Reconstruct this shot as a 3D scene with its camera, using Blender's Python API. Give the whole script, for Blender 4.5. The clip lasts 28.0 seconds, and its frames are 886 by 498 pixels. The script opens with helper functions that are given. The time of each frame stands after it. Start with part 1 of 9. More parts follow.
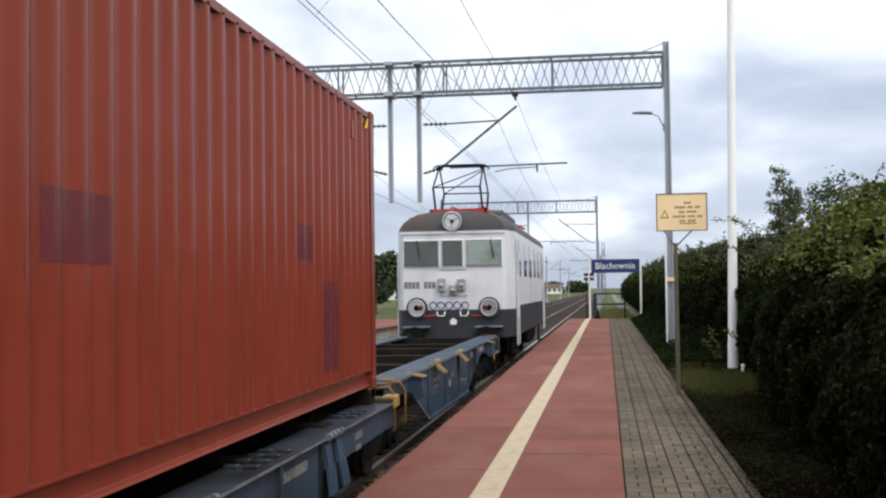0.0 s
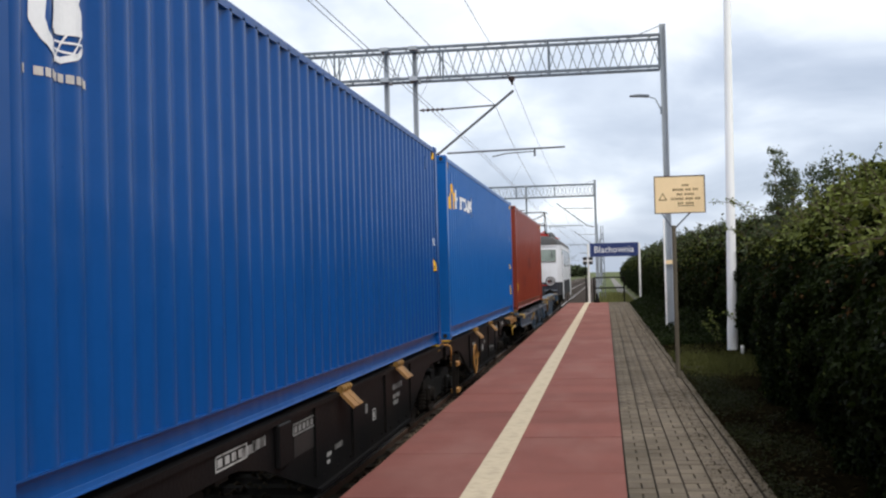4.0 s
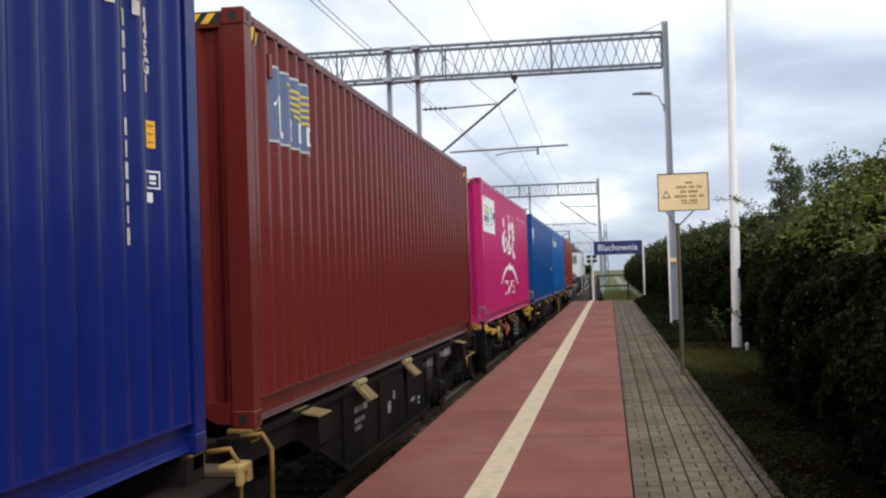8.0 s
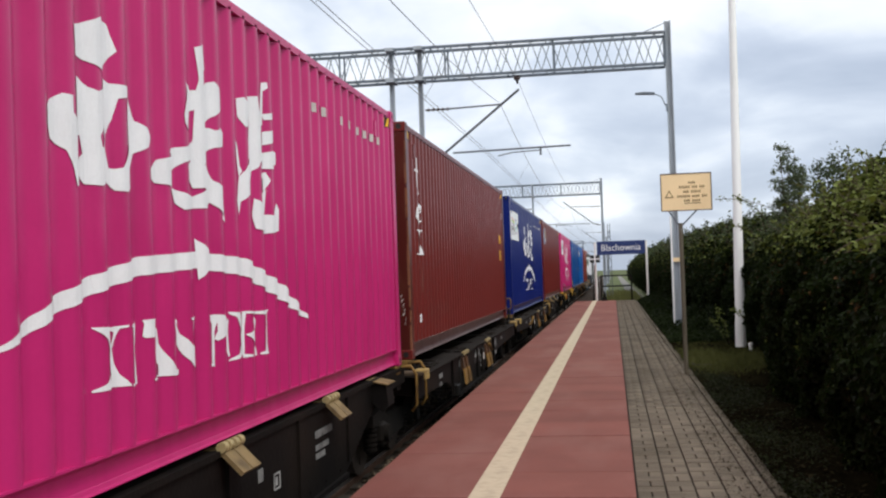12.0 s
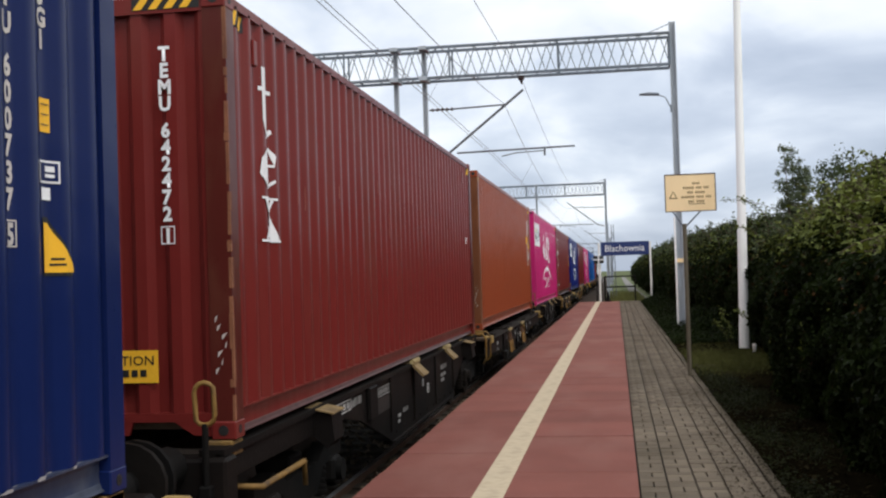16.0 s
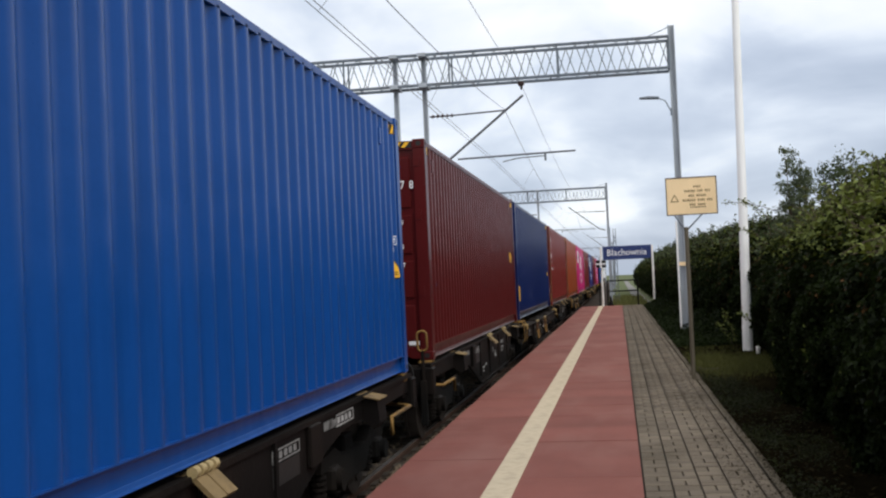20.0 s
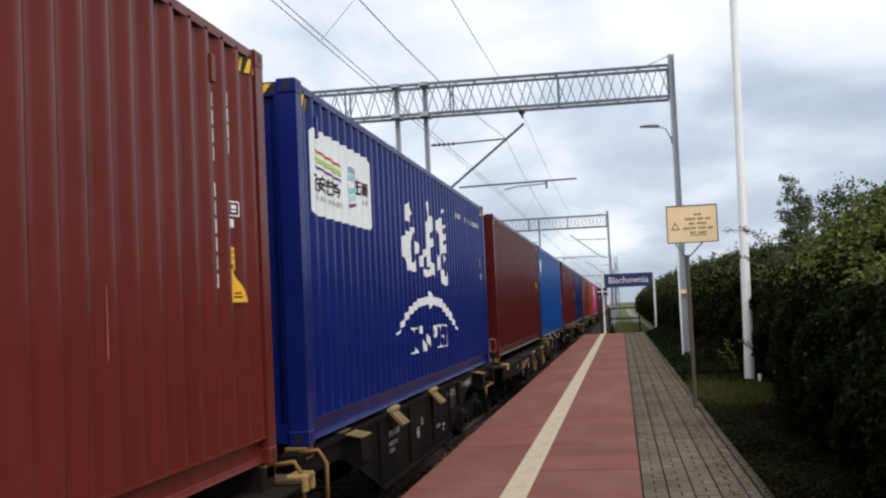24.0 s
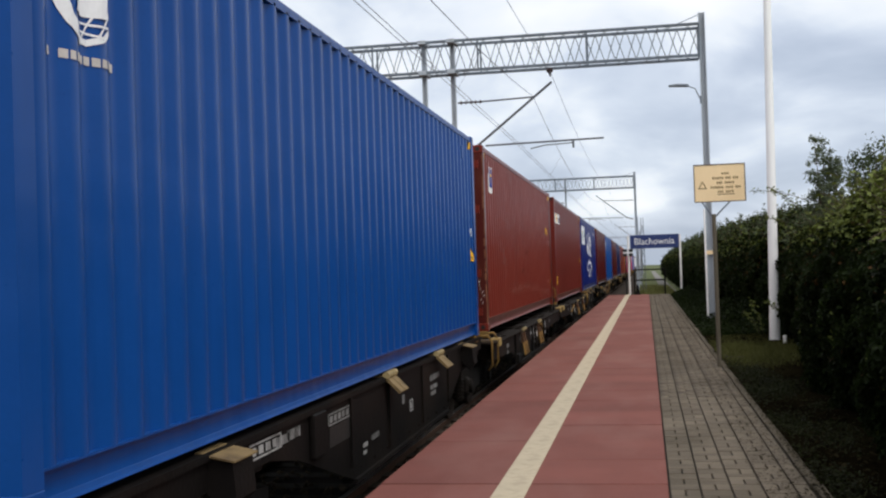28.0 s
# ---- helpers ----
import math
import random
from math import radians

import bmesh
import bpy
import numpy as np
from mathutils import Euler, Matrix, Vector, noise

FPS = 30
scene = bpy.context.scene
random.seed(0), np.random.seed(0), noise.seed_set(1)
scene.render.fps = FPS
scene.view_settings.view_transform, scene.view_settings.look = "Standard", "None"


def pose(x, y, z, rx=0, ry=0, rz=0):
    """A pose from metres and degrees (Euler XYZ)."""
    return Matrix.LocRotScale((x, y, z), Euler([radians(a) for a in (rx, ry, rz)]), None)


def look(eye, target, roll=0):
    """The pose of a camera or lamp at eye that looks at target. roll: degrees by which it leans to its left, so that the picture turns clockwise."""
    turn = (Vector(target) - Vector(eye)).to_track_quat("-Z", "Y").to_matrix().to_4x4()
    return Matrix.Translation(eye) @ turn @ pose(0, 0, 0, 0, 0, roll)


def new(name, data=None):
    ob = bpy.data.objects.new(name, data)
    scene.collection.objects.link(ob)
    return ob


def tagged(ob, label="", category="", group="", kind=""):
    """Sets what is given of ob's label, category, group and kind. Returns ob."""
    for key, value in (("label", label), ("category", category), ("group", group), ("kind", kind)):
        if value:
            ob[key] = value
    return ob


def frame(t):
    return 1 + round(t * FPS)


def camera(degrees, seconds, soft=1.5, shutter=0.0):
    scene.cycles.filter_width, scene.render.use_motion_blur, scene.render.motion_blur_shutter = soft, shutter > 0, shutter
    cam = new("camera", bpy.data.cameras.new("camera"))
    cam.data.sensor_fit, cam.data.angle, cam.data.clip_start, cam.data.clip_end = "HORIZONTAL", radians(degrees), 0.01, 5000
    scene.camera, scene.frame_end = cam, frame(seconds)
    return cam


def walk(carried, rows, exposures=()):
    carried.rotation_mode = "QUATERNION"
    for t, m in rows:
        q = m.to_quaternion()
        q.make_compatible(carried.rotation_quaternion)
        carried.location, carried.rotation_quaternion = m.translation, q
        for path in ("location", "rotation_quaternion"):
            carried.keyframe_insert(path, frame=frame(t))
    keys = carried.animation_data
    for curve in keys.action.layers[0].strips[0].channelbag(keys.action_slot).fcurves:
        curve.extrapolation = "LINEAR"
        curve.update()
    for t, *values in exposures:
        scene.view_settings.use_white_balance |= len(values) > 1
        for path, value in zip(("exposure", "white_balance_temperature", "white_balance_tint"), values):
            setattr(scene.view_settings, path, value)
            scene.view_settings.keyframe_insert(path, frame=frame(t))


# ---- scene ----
# camera, hand-held on the platform
cam = camera(43.25, 28.0, soft=2.2)
PATH = [
    (0, pose(-0.010, 0.002, 1.607, 92.09, 0.75, 8.30)),
    (0.5, pose(-0.012, -0.002, 1.602, 92.24, 0.78, 7.99)),
    (1, pose(-0.015, 0.012, 1.602, 92.03, 1.25, 7.73)),
    (1.5, pose(-0.011, 0.022, 1.601, 91.86, 1.53, 7.81)),
    (2, pose(-0.015, 0.011, 1.597, 91.69, 1.64, 8.24)),
    (2.5, pose(0.001, -0.006, 1.605, 91.68, 1.87, 8.29)),
    (3, pose(0.004, 0.010, 1.600, 91.53, 1.58, 8.24)),
    (3.5, pose(0.002, 0.011, 1.600, 91.43, 1.51, 8.21)),
    (5.5, pose(-0.012, 0.001, 1.590, 91.26, 1.33, 8.51)),
    (6, pose(-0.010, -0.014, 1.600, 91.24, 1.33, 8.41)),
    (6.5, pose(-0.006, -0.016, 1.597, 91.31, 1.55, 8.11)),
    (7, pose(-0.003, -0.015, 1.606, 91.33, 1.71, 8.05)),
    (7.5, pose(-0.007, -0.010, 1.605, 91.34, 1.72, 8.25)),
    (8, pose(-0.004, 0.020, 1.598, 91.33, 1.83, 8.46)),
    (8.5, pose(-0.005, -0.004, 1.595, 91.28, 1.87, 8.55)),
    (9, pose(-0.004, -0.007, 1.598, 91.23, 1.62, 8.45)),
    (9.5, pose(0.004, -0.017, 1.604, 91.19, 1.82, 8.37)),
    (10, pose(-0.000, -0.012, 1.607, 91.47, 1.91, 8.36)),
    (10.5, pose(0.002, 0.008, 1.598, 91.55, 1.92, 8.38)),
    (11, pose(0.000, -0.001, 1.601, 91.56, 1.92, 8.38)),
    (11.5, pose(-0.003, 0.017, 1.598, 91.46, 1.85, 8.46)),
    (12, pose(0.000, 0.010, 1.600, 91.36, 2.00, 8.63)),
    (12.5, pose(-0.008, 0.021, 1.595, 91.28, 2.08, 8.77)),
    (13, pose(-0.007, 0.023, 1.598, 91.24, 2.06, 8.89)),
    (13.5, pose(-0.010, 0.008, 1.598, 91.28, 2.01, 8.95)),
    (15.5, pose(-0.005, 0.010, 1.599, 91.33, 2.13, 8.95)),
    (16, pose(-0.003, 0.009, 1.596, 91.38, 1.81, 8.81)),
    (16.5, pose(-0.002, 0.009, 1.596, 91.32, 2.03, 8.83)),
    (17, pose(0.002, -0.003, 1.598, 91.36, 2.14, 8.87)),
    (17.5, pose(0.004, -0.014, 1.596, 91.42, 2.45, 8.92)),
    (18, pose(0.009, -0.030, 1.597, 91.52, 2.40, 8.84)),
    (18.5, pose(0.007, -0.001, 1.597, 91.50, 2.76, 8.80)),
    (19, pose(0.001, -0.006, 1.597, 91.41, 2.69, 8.71)),
    (19.5, pose(0.005, 0.005, 1.599, 91.50, 2.72, 8.80)),
    (20, pose(0.001, 0.013, 1.597, 91.71, 2.55, 8.94)),
    (20.5, pose(0.008, 0.007, 1.596, 91.82, 2.53, 9.05)),
    (21, pose(0.003, -0.023, 1.604, 91.85, 2.56, 9.09)),
    (21.5, pose(0.001, -0.012, 1.594, 91.83, 2.46, 9.15)),
    (23.5, pose(0.005, -0.009, 1.600, 92.31, 2.75, 9.07)),
    (24, pose(0.010, -0.027, 1.603, 93.13, 2.60, 9.02)),
    (24.5, pose(0.011, -0.030, 1.593, 92.64, 2.92, 9.45)),
    (25, pose(0.015, -0.053, 1.593, 92.38, 2.78, 9.78)),
    (25.5, pose(0.012, -0.047, 1.584, 92.30, 2.65, 9.86)),
    (26, pose(0.005, -0.052, 1.573, 92.14, 2.55, 9.71)),
    (26.5, pose(0.007, -0.039, 1.571, 91.77, 2.17, 9.76)),
    (27, pose(0.001, -0.031, 1.549, 91.37, 1.83, 9.83)),
    (27.5, pose(-0.002, -0.035, 1.551, 91.15, 1.72, 10.00)),
    (28, pose(0.010, -0.033, 1.545, 91.14, 1.90, 10.30)),
]
walk(cam, PATH, [(0, 0.05), (8, 0.0), (16, -0.06), (22, -0.1), (28, -0.14)])

# the train: how far its first container has come, by the second
TRAIN = [
    (0, 11.63), (1, 19.48), (2, 27.34), (3, 35.22), (4, 43.14), (5, 51.09), (6, 59.09), (7, 67.14), (8, 75.24), (9, 83.39), (10, 91.60), (11, 99.86), (12, 108.17), (13, 116.52), (14, 124.92), (15, 133.36), (16, 141.83), (17, 150.32), (18, 158.85), (19, 167.40), (20, 175.98), (21, 184.57), (22, 193.20), (23, 201.85), (24, 210.55), (25, 219.29), (26, 228.09), (27, 236.98), (28, 245.96),
]

# overcast daylight: sky seen through broken cloud, a weak wide sun
world = bpy.data.worlds.new("overcast_sky")
scene.world = world
world.use_nodes = True
wn, wl = world.node_tree.nodes, world.node_tree.links
wn.clear()
w_out = wn.new("ShaderNodeOutputWorld")
w_bg = wn.new("ShaderNodeBackground")
w_sky = wn.new("ShaderNodeTexSky")
w_sky.sky_type, w_sky.sun_disc = "NISHITA", False
w_sky.sun_elevation, w_sky.sun_rotation = radians(55), radians(129)
w_gain = wn.new("ShaderNodeMix")
w_gain.data_type, w_gain.blend_type = "RGBA", "MULTIPLY"
w_gain.inputs[0].default_value = 1.0
w_gain.inputs[7].default_value = (0.1, 0.1, 0.1, 1)
wl.new(w_sky.outputs[0], w_gain.inputs[6])
w_tc = wn.new("ShaderNodeTexCoord")
w_sep = wn.new("ShaderNodeSeparateXYZ")
wl.new(w_tc.outputs["Generated"], w_sep.inputs[0])
w_up = wn.new("ShaderNodeMath")
w_up.operation, w_up.inputs[1].default_value = "ADD", 0.22
w_abs = wn.new("ShaderNodeMath")
w_abs.operation, w_abs.inputs[1].default_value = "MAXIMUM", 0.0
wl.new(w_sep.outputs[2], w_abs.inputs[0])
wl.new(w_abs.outputs[0], w_up.inputs[0])
w_div = wn.new("ShaderNodeVectorMath")
w_div.operation = "DIVIDE"
w_comb = wn.new("ShaderNodeCombineXYZ")
for i in range(3):
    wl.new(w_up.outputs[0], w_comb.inputs[i])
wl.new(w_tc.outputs["Generated"], w_div.inputs[0])
wl.new(w_comb.outputs[0], w_div.inputs[1])
w_noise = wn.new("ShaderNodeTexNoise")
w_noise.inputs["Scale"].default_value = 1.15
w_noise.inputs["Detail"].default_value = 7
w_noise.inputs["Roughness"].default_value = 0.42
w_noise.inputs["Distortion"].default_value = 0.35
w_shift = wn.new("ShaderNodeVectorMath")
w_shift.operation = "ADD"
w_shift.inputs[1].default_value = (3.7, 1.2, 0.4)
wl.new(w_div.outputs[0], w_shift.inputs[0])
wl.new(w_shift.outputs[0], w_noise.inputs["Vector"])


def w_math(op, a, b):
    t = wn.new("ShaderNodeMath")
    t.operation = op
    for i, v in enumerate((a, b)):
        if isinstance(v, (int, float)):
            t.inputs[i].default_value = v
        else:
            wl.new(v, t.inputs[i])
    return t.outputs[0]


# a grey-blue bank of cloud low over the horizon; brighter cloud towards the sun
w_bank = w_math("DIVIDE", w_math("SUBTRACT", w_abs.outputs[0], 0.06), 0.085)
w_bank = w_math("POWER", 2.718, w_math("MULTIPLY", w_math("MULTIPLY", w_bank, w_bank), -1.0))
w_dot = wn.new("ShaderNodeVectorMath")
w_dot.operation = "DOT_PRODUCT"
w_dot.inputs[1].default_value = (0.442, -0.353, 0.825)
wl.new(w_tc.outputs["Generated"], w_dot.inputs[0])
w_sunny = w_math("MULTIPLY", w_math("MAXIMUM", w_dot.outputs["Value"], 0.0), 0.26)
# smaller heaped cloud on the broad layers
w_puff = wn.new("ShaderNodeTexNoise")
w_puff.inputs["Scale"].default_value = 5.5
w_puff.inputs["Detail"].default_value = 6
w_puff.inputs["Roughness"].default_value = 0.5
w_puff.inputs["Distortion"].default_value = 0.5
w_flat = wn.new("ShaderNodeVectorMath")
w_flat.operation = "MULTIPLY"
w_flat.inputs[1].default_value = (1.0, 1.0, 1.7)
wl.new(w_tc.outputs["Generated"], w_flat.inputs[0])
wl.new(w_flat.outputs[0], w_puff.inputs["Vector"])
w_heap = w_math("MULTIPLY", w_math("SUBTRACT", w_puff.outputs[0], 0.5), 0.58)
w_fac = w_math("ADD", w_math("SUBTRACT", w_math("ADD", w_math("ADD", w_noise.outputs[0], w_heap), 0.052), w_math("MULTIPLY", w_bank, 0.15)), w_sunny)
w_ramp = wn.new("ShaderNodeValToRGB")
el = w_ramp.color_ramp.elements
el[0].position, el[0].color = 0.30, (0.38, 0.44, 0.55, 1)
el[1].position, el[1].color = 0.95, (1.75, 1.70, 1.60, 1)
for p, c in ((0.41, (0.50, 0.56, 0.67, 1)), (0.47, (0.60, 0.66, 0.76, 1)), (0.53, (0.75, 0.795, 0.86, 1)), (0.61, (0.87, 0.89, 0.92, 1)), (0.72, (0.98, 0.97, 0.96, 1))):
    e = el.new(p)
    e.color = c
wl.new(w_fac, w_ramp.inputs[0])
w_mix = wn.new("ShaderNodeMix")
w_mix.data_type = "RGBA"
w_mix.inputs[0].default_value = 0.88
wl.new(w_gain.outputs[2], w_mix.inputs[6])
wl.new(w_ramp.outputs[0], w_mix.inputs[7])
wl.new(w_mix.outputs[2], w_bg.inputs[0])
w_bg.inputs[1].default_value = 1.33
wl.new(w_bg.outputs[0], w_out.inputs[0])
sun = new("sun", bpy.data.lights.new("sun", "SUN"))
sun.data.energy, sun.data.angle, sun.data.color = 1.45, radians(16), (1.0, 0.97, 0.92)
sun.matrix_world = look((0, 0, 30), (-7.5, 6, 16))


# ---- materials ----
def mat(name, col, rough=0.6, metal=0.0, var=0.18, scale=1.5, fine=45.0, bump=0.15, dirt=None, stretch=(1, 1, 1), each=0.0, island=0.0, spec=0.22, warp=0.0):
    """A painted, mineral or metal surface: tone in two sizes, grain, and a dirt (colour, amount, scale, stretch) of its own."""
    m = bpy.data.materials.new(name)
    m.use_nodes = True
    n, l = m.node_tree.nodes, m.node_tree.links
    b = n["Principled BSDF"]
    b.inputs["Metallic"].default_value = metal
    b.inputs["Specular IOR Level"].default_value = spec
    tc = n.new("ShaderNodeTexCoord")
    mp = n.new("ShaderNodeMapping")
    mp.inputs["Scale"].default_value = stretch
    place = tc.outputs["Object"]
    if each:
        spot = n.new("ShaderNodeObjectInfo")
        add = n.new("ShaderNodeVectorMath")
        l.new(place, add.inputs[0])
        l.new(spot.outputs["Location"], add.inputs[1])
        place = add.outputs[0]
    l.new(place, mp.inputs[0])

    def noise_at(s, detail=4.0, vec=mp.outputs[0]):
        t = n.new("ShaderNodeTexNoise")
        t.inputs["Scale"].default_value, t.inputs["Detail"].default_value = s, detail
        l.new(vec, t.inputs["Vector"])
        return t.outputs[0]

    def math_node(op, a, bb):
        t = n.new("ShaderNodeMath")
        t.operation = op
        for i, v in enumerate((a, bb)):
            if isinstance(v, (int, float)):
                t.inputs[i].default_value = v
            else:
                l.new(v, t.inputs[i])
        return t.outputs[0]

    big, small = noise_at(scale), noise_at(fine, 2.0)
    tone = math_node("ADD", math_node("MULTIPLY", big, 2 * var), math_node("MULTIPLY", small, var))
    tone = math_node("ADD", tone, 1 - 1.5 * var)
    if each:
        oi = n.new("ShaderNodeObjectInfo")
        tone = math_node("MULTIPLY", tone, math_node("ADD", math_node("MULTIPLY", oi.outputs["Random"], each), 1 - each / 2))
    if island:
        ge = n.new("ShaderNodeNewGeometry")
        tone = math_node("MULTIPLY", tone, math_node("ADD", math_node("MULTIPLY", ge.outputs["Random Per Island"], island), 1 - island / 2))
    mul = n.new("ShaderNodeVectorMath")
    mul.operation = "SCALE"
    mul.inputs[0].default_value = col[:3]
    l.new(tone, mul.inputs["Scale"])
    out = mul.outputs[0]
    if dirt:
        dcol, amount, dscale, dstretch = dirt
        mp2 = n.new("ShaderNodeMapping")
        mp2.inputs["Scale"].default_value = dstretch
        l.new(place, mp2.inputs[0])
        dn = noise_at(dscale, 6.0, mp2.outputs[0])
        mr = n.new("ShaderNodeMapRange")
        mr.inputs[1].default_value, mr.inputs[2].default_value = 0.48, 0.72
        mr.inputs[3].default_value, mr.inputs[4].default_value = 0.0, amount
        l.new(dn, mr.inputs[0])
        mx = n.new("ShaderNodeMix")
        mx.data_type = "RGBA"
        l.new(mr.outputs[0], mx.inputs[0])
        l.new(out, mx.inputs[6])
        mx.inputs[7].default_value = (*dcol[:3], 1)
        out = mx.outputs[2]
    l.new(out, b.inputs["Base Color"])
    rr = math_node("ADD", math_node("MULTIPLY", small, 0.1), rough - 0.05)
    l.new(rr, b.inputs["Roughness"])
    if bump:
        bp = n.new("ShaderNodeBump")
        bp.inputs["Strength"].default_value, bp.inputs["Distance"].default_value = bump, 0.02
        l.new(small, bp.inputs["Height"])
        l.new(bp.outputs[0], b.inputs["Normal"])
    if warp:
        bp = n.new("ShaderNodeBump")
        bp.inputs["Strength"].default_value, bp.inputs["Distance"].default_value = warp, 0.05
        l.new(noise_at(1.7, 2.0, tc.outputs["Object"]), bp.inputs["Height"])
        l.new(bp.outputs[0], b.inputs["Normal"])
    return m


RUST = (0.16, 0.075, 0.045)
GRIME = (0.05, 0.045, 0.04)
M = {}


def paint(name, col, rough=0.3, dirt=None, var=0.1, **k):
    if name not in M:
        k.setdefault("spec", 0.11)
        k.setdefault("warp", 0.35)
        M[name] = mat(name, col, rough, 0.0, var, 0.8, 30, 0.0, dirt or (tuple(c * 0.6 for c in col), 0.35, 1.2, (1.5, 3, 0.35)), **k)
    return M[name]


M["slab_red"] = mat("red_concrete_slab", (0.176, 0.062, 0.050), 0.85, var=0.24, scale=1.6, fine=60, bump=0.3, dirt=((0.215, 0.098, 0.082), 0.9, 0.9, (1.3, 0.4, 1)), each=0.17)
M["line"] = mat("cream_marking_slab", (0.47, 0.40, 0.29), 0.8, var=0.12, scale=2.5, dirt=((0.28, 0.22, 0.16), 0.5, 9, (1, 1, 1)))
M["paver"] = mat("grey_paver", (0.128, 0.104, 0.078), 0.9, var=0.24, scale=0.7, fine=90, bump=0.3, dirt=((0.066, 0.054, 0.037), 0.85, 1.3, (1, 0.6, 1)), each=0.35)
M["paver_far"] = mat("grey_paver_joined", (0.128, 0.104, 0.078), 0.9, var=0.24, scale=0.7, fine=90, bump=0.3, dirt=((0.066, 0.054, 0.037), 0.85, 1.3, (1, 0.6, 1)), island=0.35)
M["kerb"] = mat("kerb_concrete", (0.092, 0.075, 0.053), 0.9, var=0.25, scale=3, dirt=((0.03, 0.026, 0.014), 0.9, 1.4, (1, 1, 1)), each=0.25)
M["joint"] = mat("dark_joint_sand", (0.02, 0.016, 0.012), 0.95, var=0.3, scale=6)
M["concrete"] = mat("platform_concrete", (0.30, 0.28, 0.25), 0.9, var=0.2, scale=1.2, dirt=(GRIME, 0.7, 1.0, (1, 1, 1)))
# soil colour taken near black, with the hedge's shade put into it
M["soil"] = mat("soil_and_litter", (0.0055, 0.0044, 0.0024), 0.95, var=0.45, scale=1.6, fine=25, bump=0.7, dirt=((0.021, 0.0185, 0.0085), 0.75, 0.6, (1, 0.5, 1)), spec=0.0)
M["grass_land"] = mat("meadow", (0.062, 0.082, 0.026), 0.95, var=0.35, scale=0.05, fine=6, bump=0.5, dirt=((0.11, 0.10, 0.05), 0.7, 0.06, (1, 1, 1)))
M["ballast"] = mat("ballast", (0.030, 0.023, 0.018), 0.95, var=0.5, scale=14, fine=50, bump=0.9, dirt=((0.045, 0.03, 0.022), 0.7, 1.5, (1, 0.3, 1)), spec=0.1)
M["stone"] = mat("ballast_stone", (0.10, 0.078, 0.055), 0.9, var=0.3, scale=10, island=0.9)
M["rail"] = mat("rail_steel", (0.10, 0.06, 0.045), 0.7, 0.3, 0.3, 3)
M["railtop"] = mat("rail_head", (0.45, 0.44, 0.43), 0.3, 0.9, 0.1, 3)
M["sleeper"] = mat("sleeper_concrete", (0.05, 0.041, 0.033), 0.9, var=0.25, scale=3)
M["galv"] = mat("galvanised_steel", (0.19, 0.225, 0.275), 0.5, 0.2, 0.18, 2.5, 40, 0.05, dirt=((0.22, 0.22, 0.23), 0.5, 2, (1, 1, 0.4)))
M["girder"] = mat("weathered_girder_steel", (0.14, 0.17, 0.21), 0.55, 0.15, 0.2, 2.5, 40, 0.05, dirt=((0.09, 0.085, 0.08), 0.5, 2, (1, 1, 0.4)))
M["mast"] = mat("mast_grey_paint", (0.38, 0.42, 0.48), 0.55, 0.0, 0.15, 2.0, dirt=((0.22, 0.21, 0.20), 0.5, 1.5, (2, 2, 0.4)))
M["whitepole"] = mat("white_lamp_post", (0.88, 0.89, 0.91), 0.5, 0.0, 0.05, 2.0, bump=0, dirt=((0.62, 0.62, 0.61), 0.4, 2.0, (3, 3, 0.3)))
M["bracket"] = mat("dull_bracket_steel", (0.12, 0.13, 0.15), 0.55, 0.2, 0.2, 2)
M["wire"] = mat("copper_wire", (0.10, 0.10, 0.11), 0.5, 0.6, 0.1, 2)
M["insul"] = mat("brown_insulator", (0.055, 0.035, 0.035), 0.25, 0, 0.1, 4)
M["signblue"] = mat("station_sign_blue", (0.022, 0.038, 0.13), 0.45, 0, 0.06, 2)
M["white"] = mat("white_paint", (0.78, 0.78, 0.77), 0.5, 0, 0.08, 2, dirt=((0.5, 0.48, 0.45), 0.4, 2, (1, 1, 0.4)))
M["decal"] = mat("white_lettering", (0.74, 0.75, 0.78), 0.6, 0, 0.1, 3)
M["signyellow"] = mat("warning_sign_cream", (0.86, 0.66, 0.40), 0.5, 0, 0.07, 3, dirt=((0.68, 0.5, 0.28), 0.4, 2, (1, 1, 0.5)))
M["sign_print"] = mat("faded_brown_print", (0.17, 0.115, 0.05), 0.6, 0, 0.2, 6)
M["faded"] = mat("faded_stencil", (0.20, 0.20, 0.20), 0.7, 0, 0.3, 6, dirt=((0.03, 0.028, 0.026), 0.9, 7, (1, 1, 1)))
M["sticker_white"] = mat("cool_white_vinyl", (0.74, 0.78, 0.80), 0.5, 0, 0.06, 2, dirt=((0.6, 0.63, 0.65), 0.3, 2, (1, 1, 0.4)))
M["ink"] = mat("dark_ink", (0.05, 0.03, 0.03), 0.6, 0, 0.1, 3)
M["postbrown"] = mat("weathered_post", (0.115, 0.10, 0.075), 0.8, 0.1, 0.25, 3, stretch=(6, 6, 0.6))
M["brick"] = mat("clay_masonry", (0.30, 0.24, 0.20), 0.85, 0, 0.15, 1)
M["roofred"] = mat("roof_tiles_far", (0.12, 0.085, 0.075), 0.8, 0, 0.2, 1)
M["glass"] = mat("cab_glass", (0.05, 0.075, 0.07), 0.06, 0, 0.1, 1, bump=0, spec=0.9)
M["lug"] = mat("worn_yellow_lug", (0.34, 0.235, 0.085), 0.65, 0, 0.25, 4, dirt=((0.10, 0.065, 0.035), 0.8, 6, (1, 1, 1)))
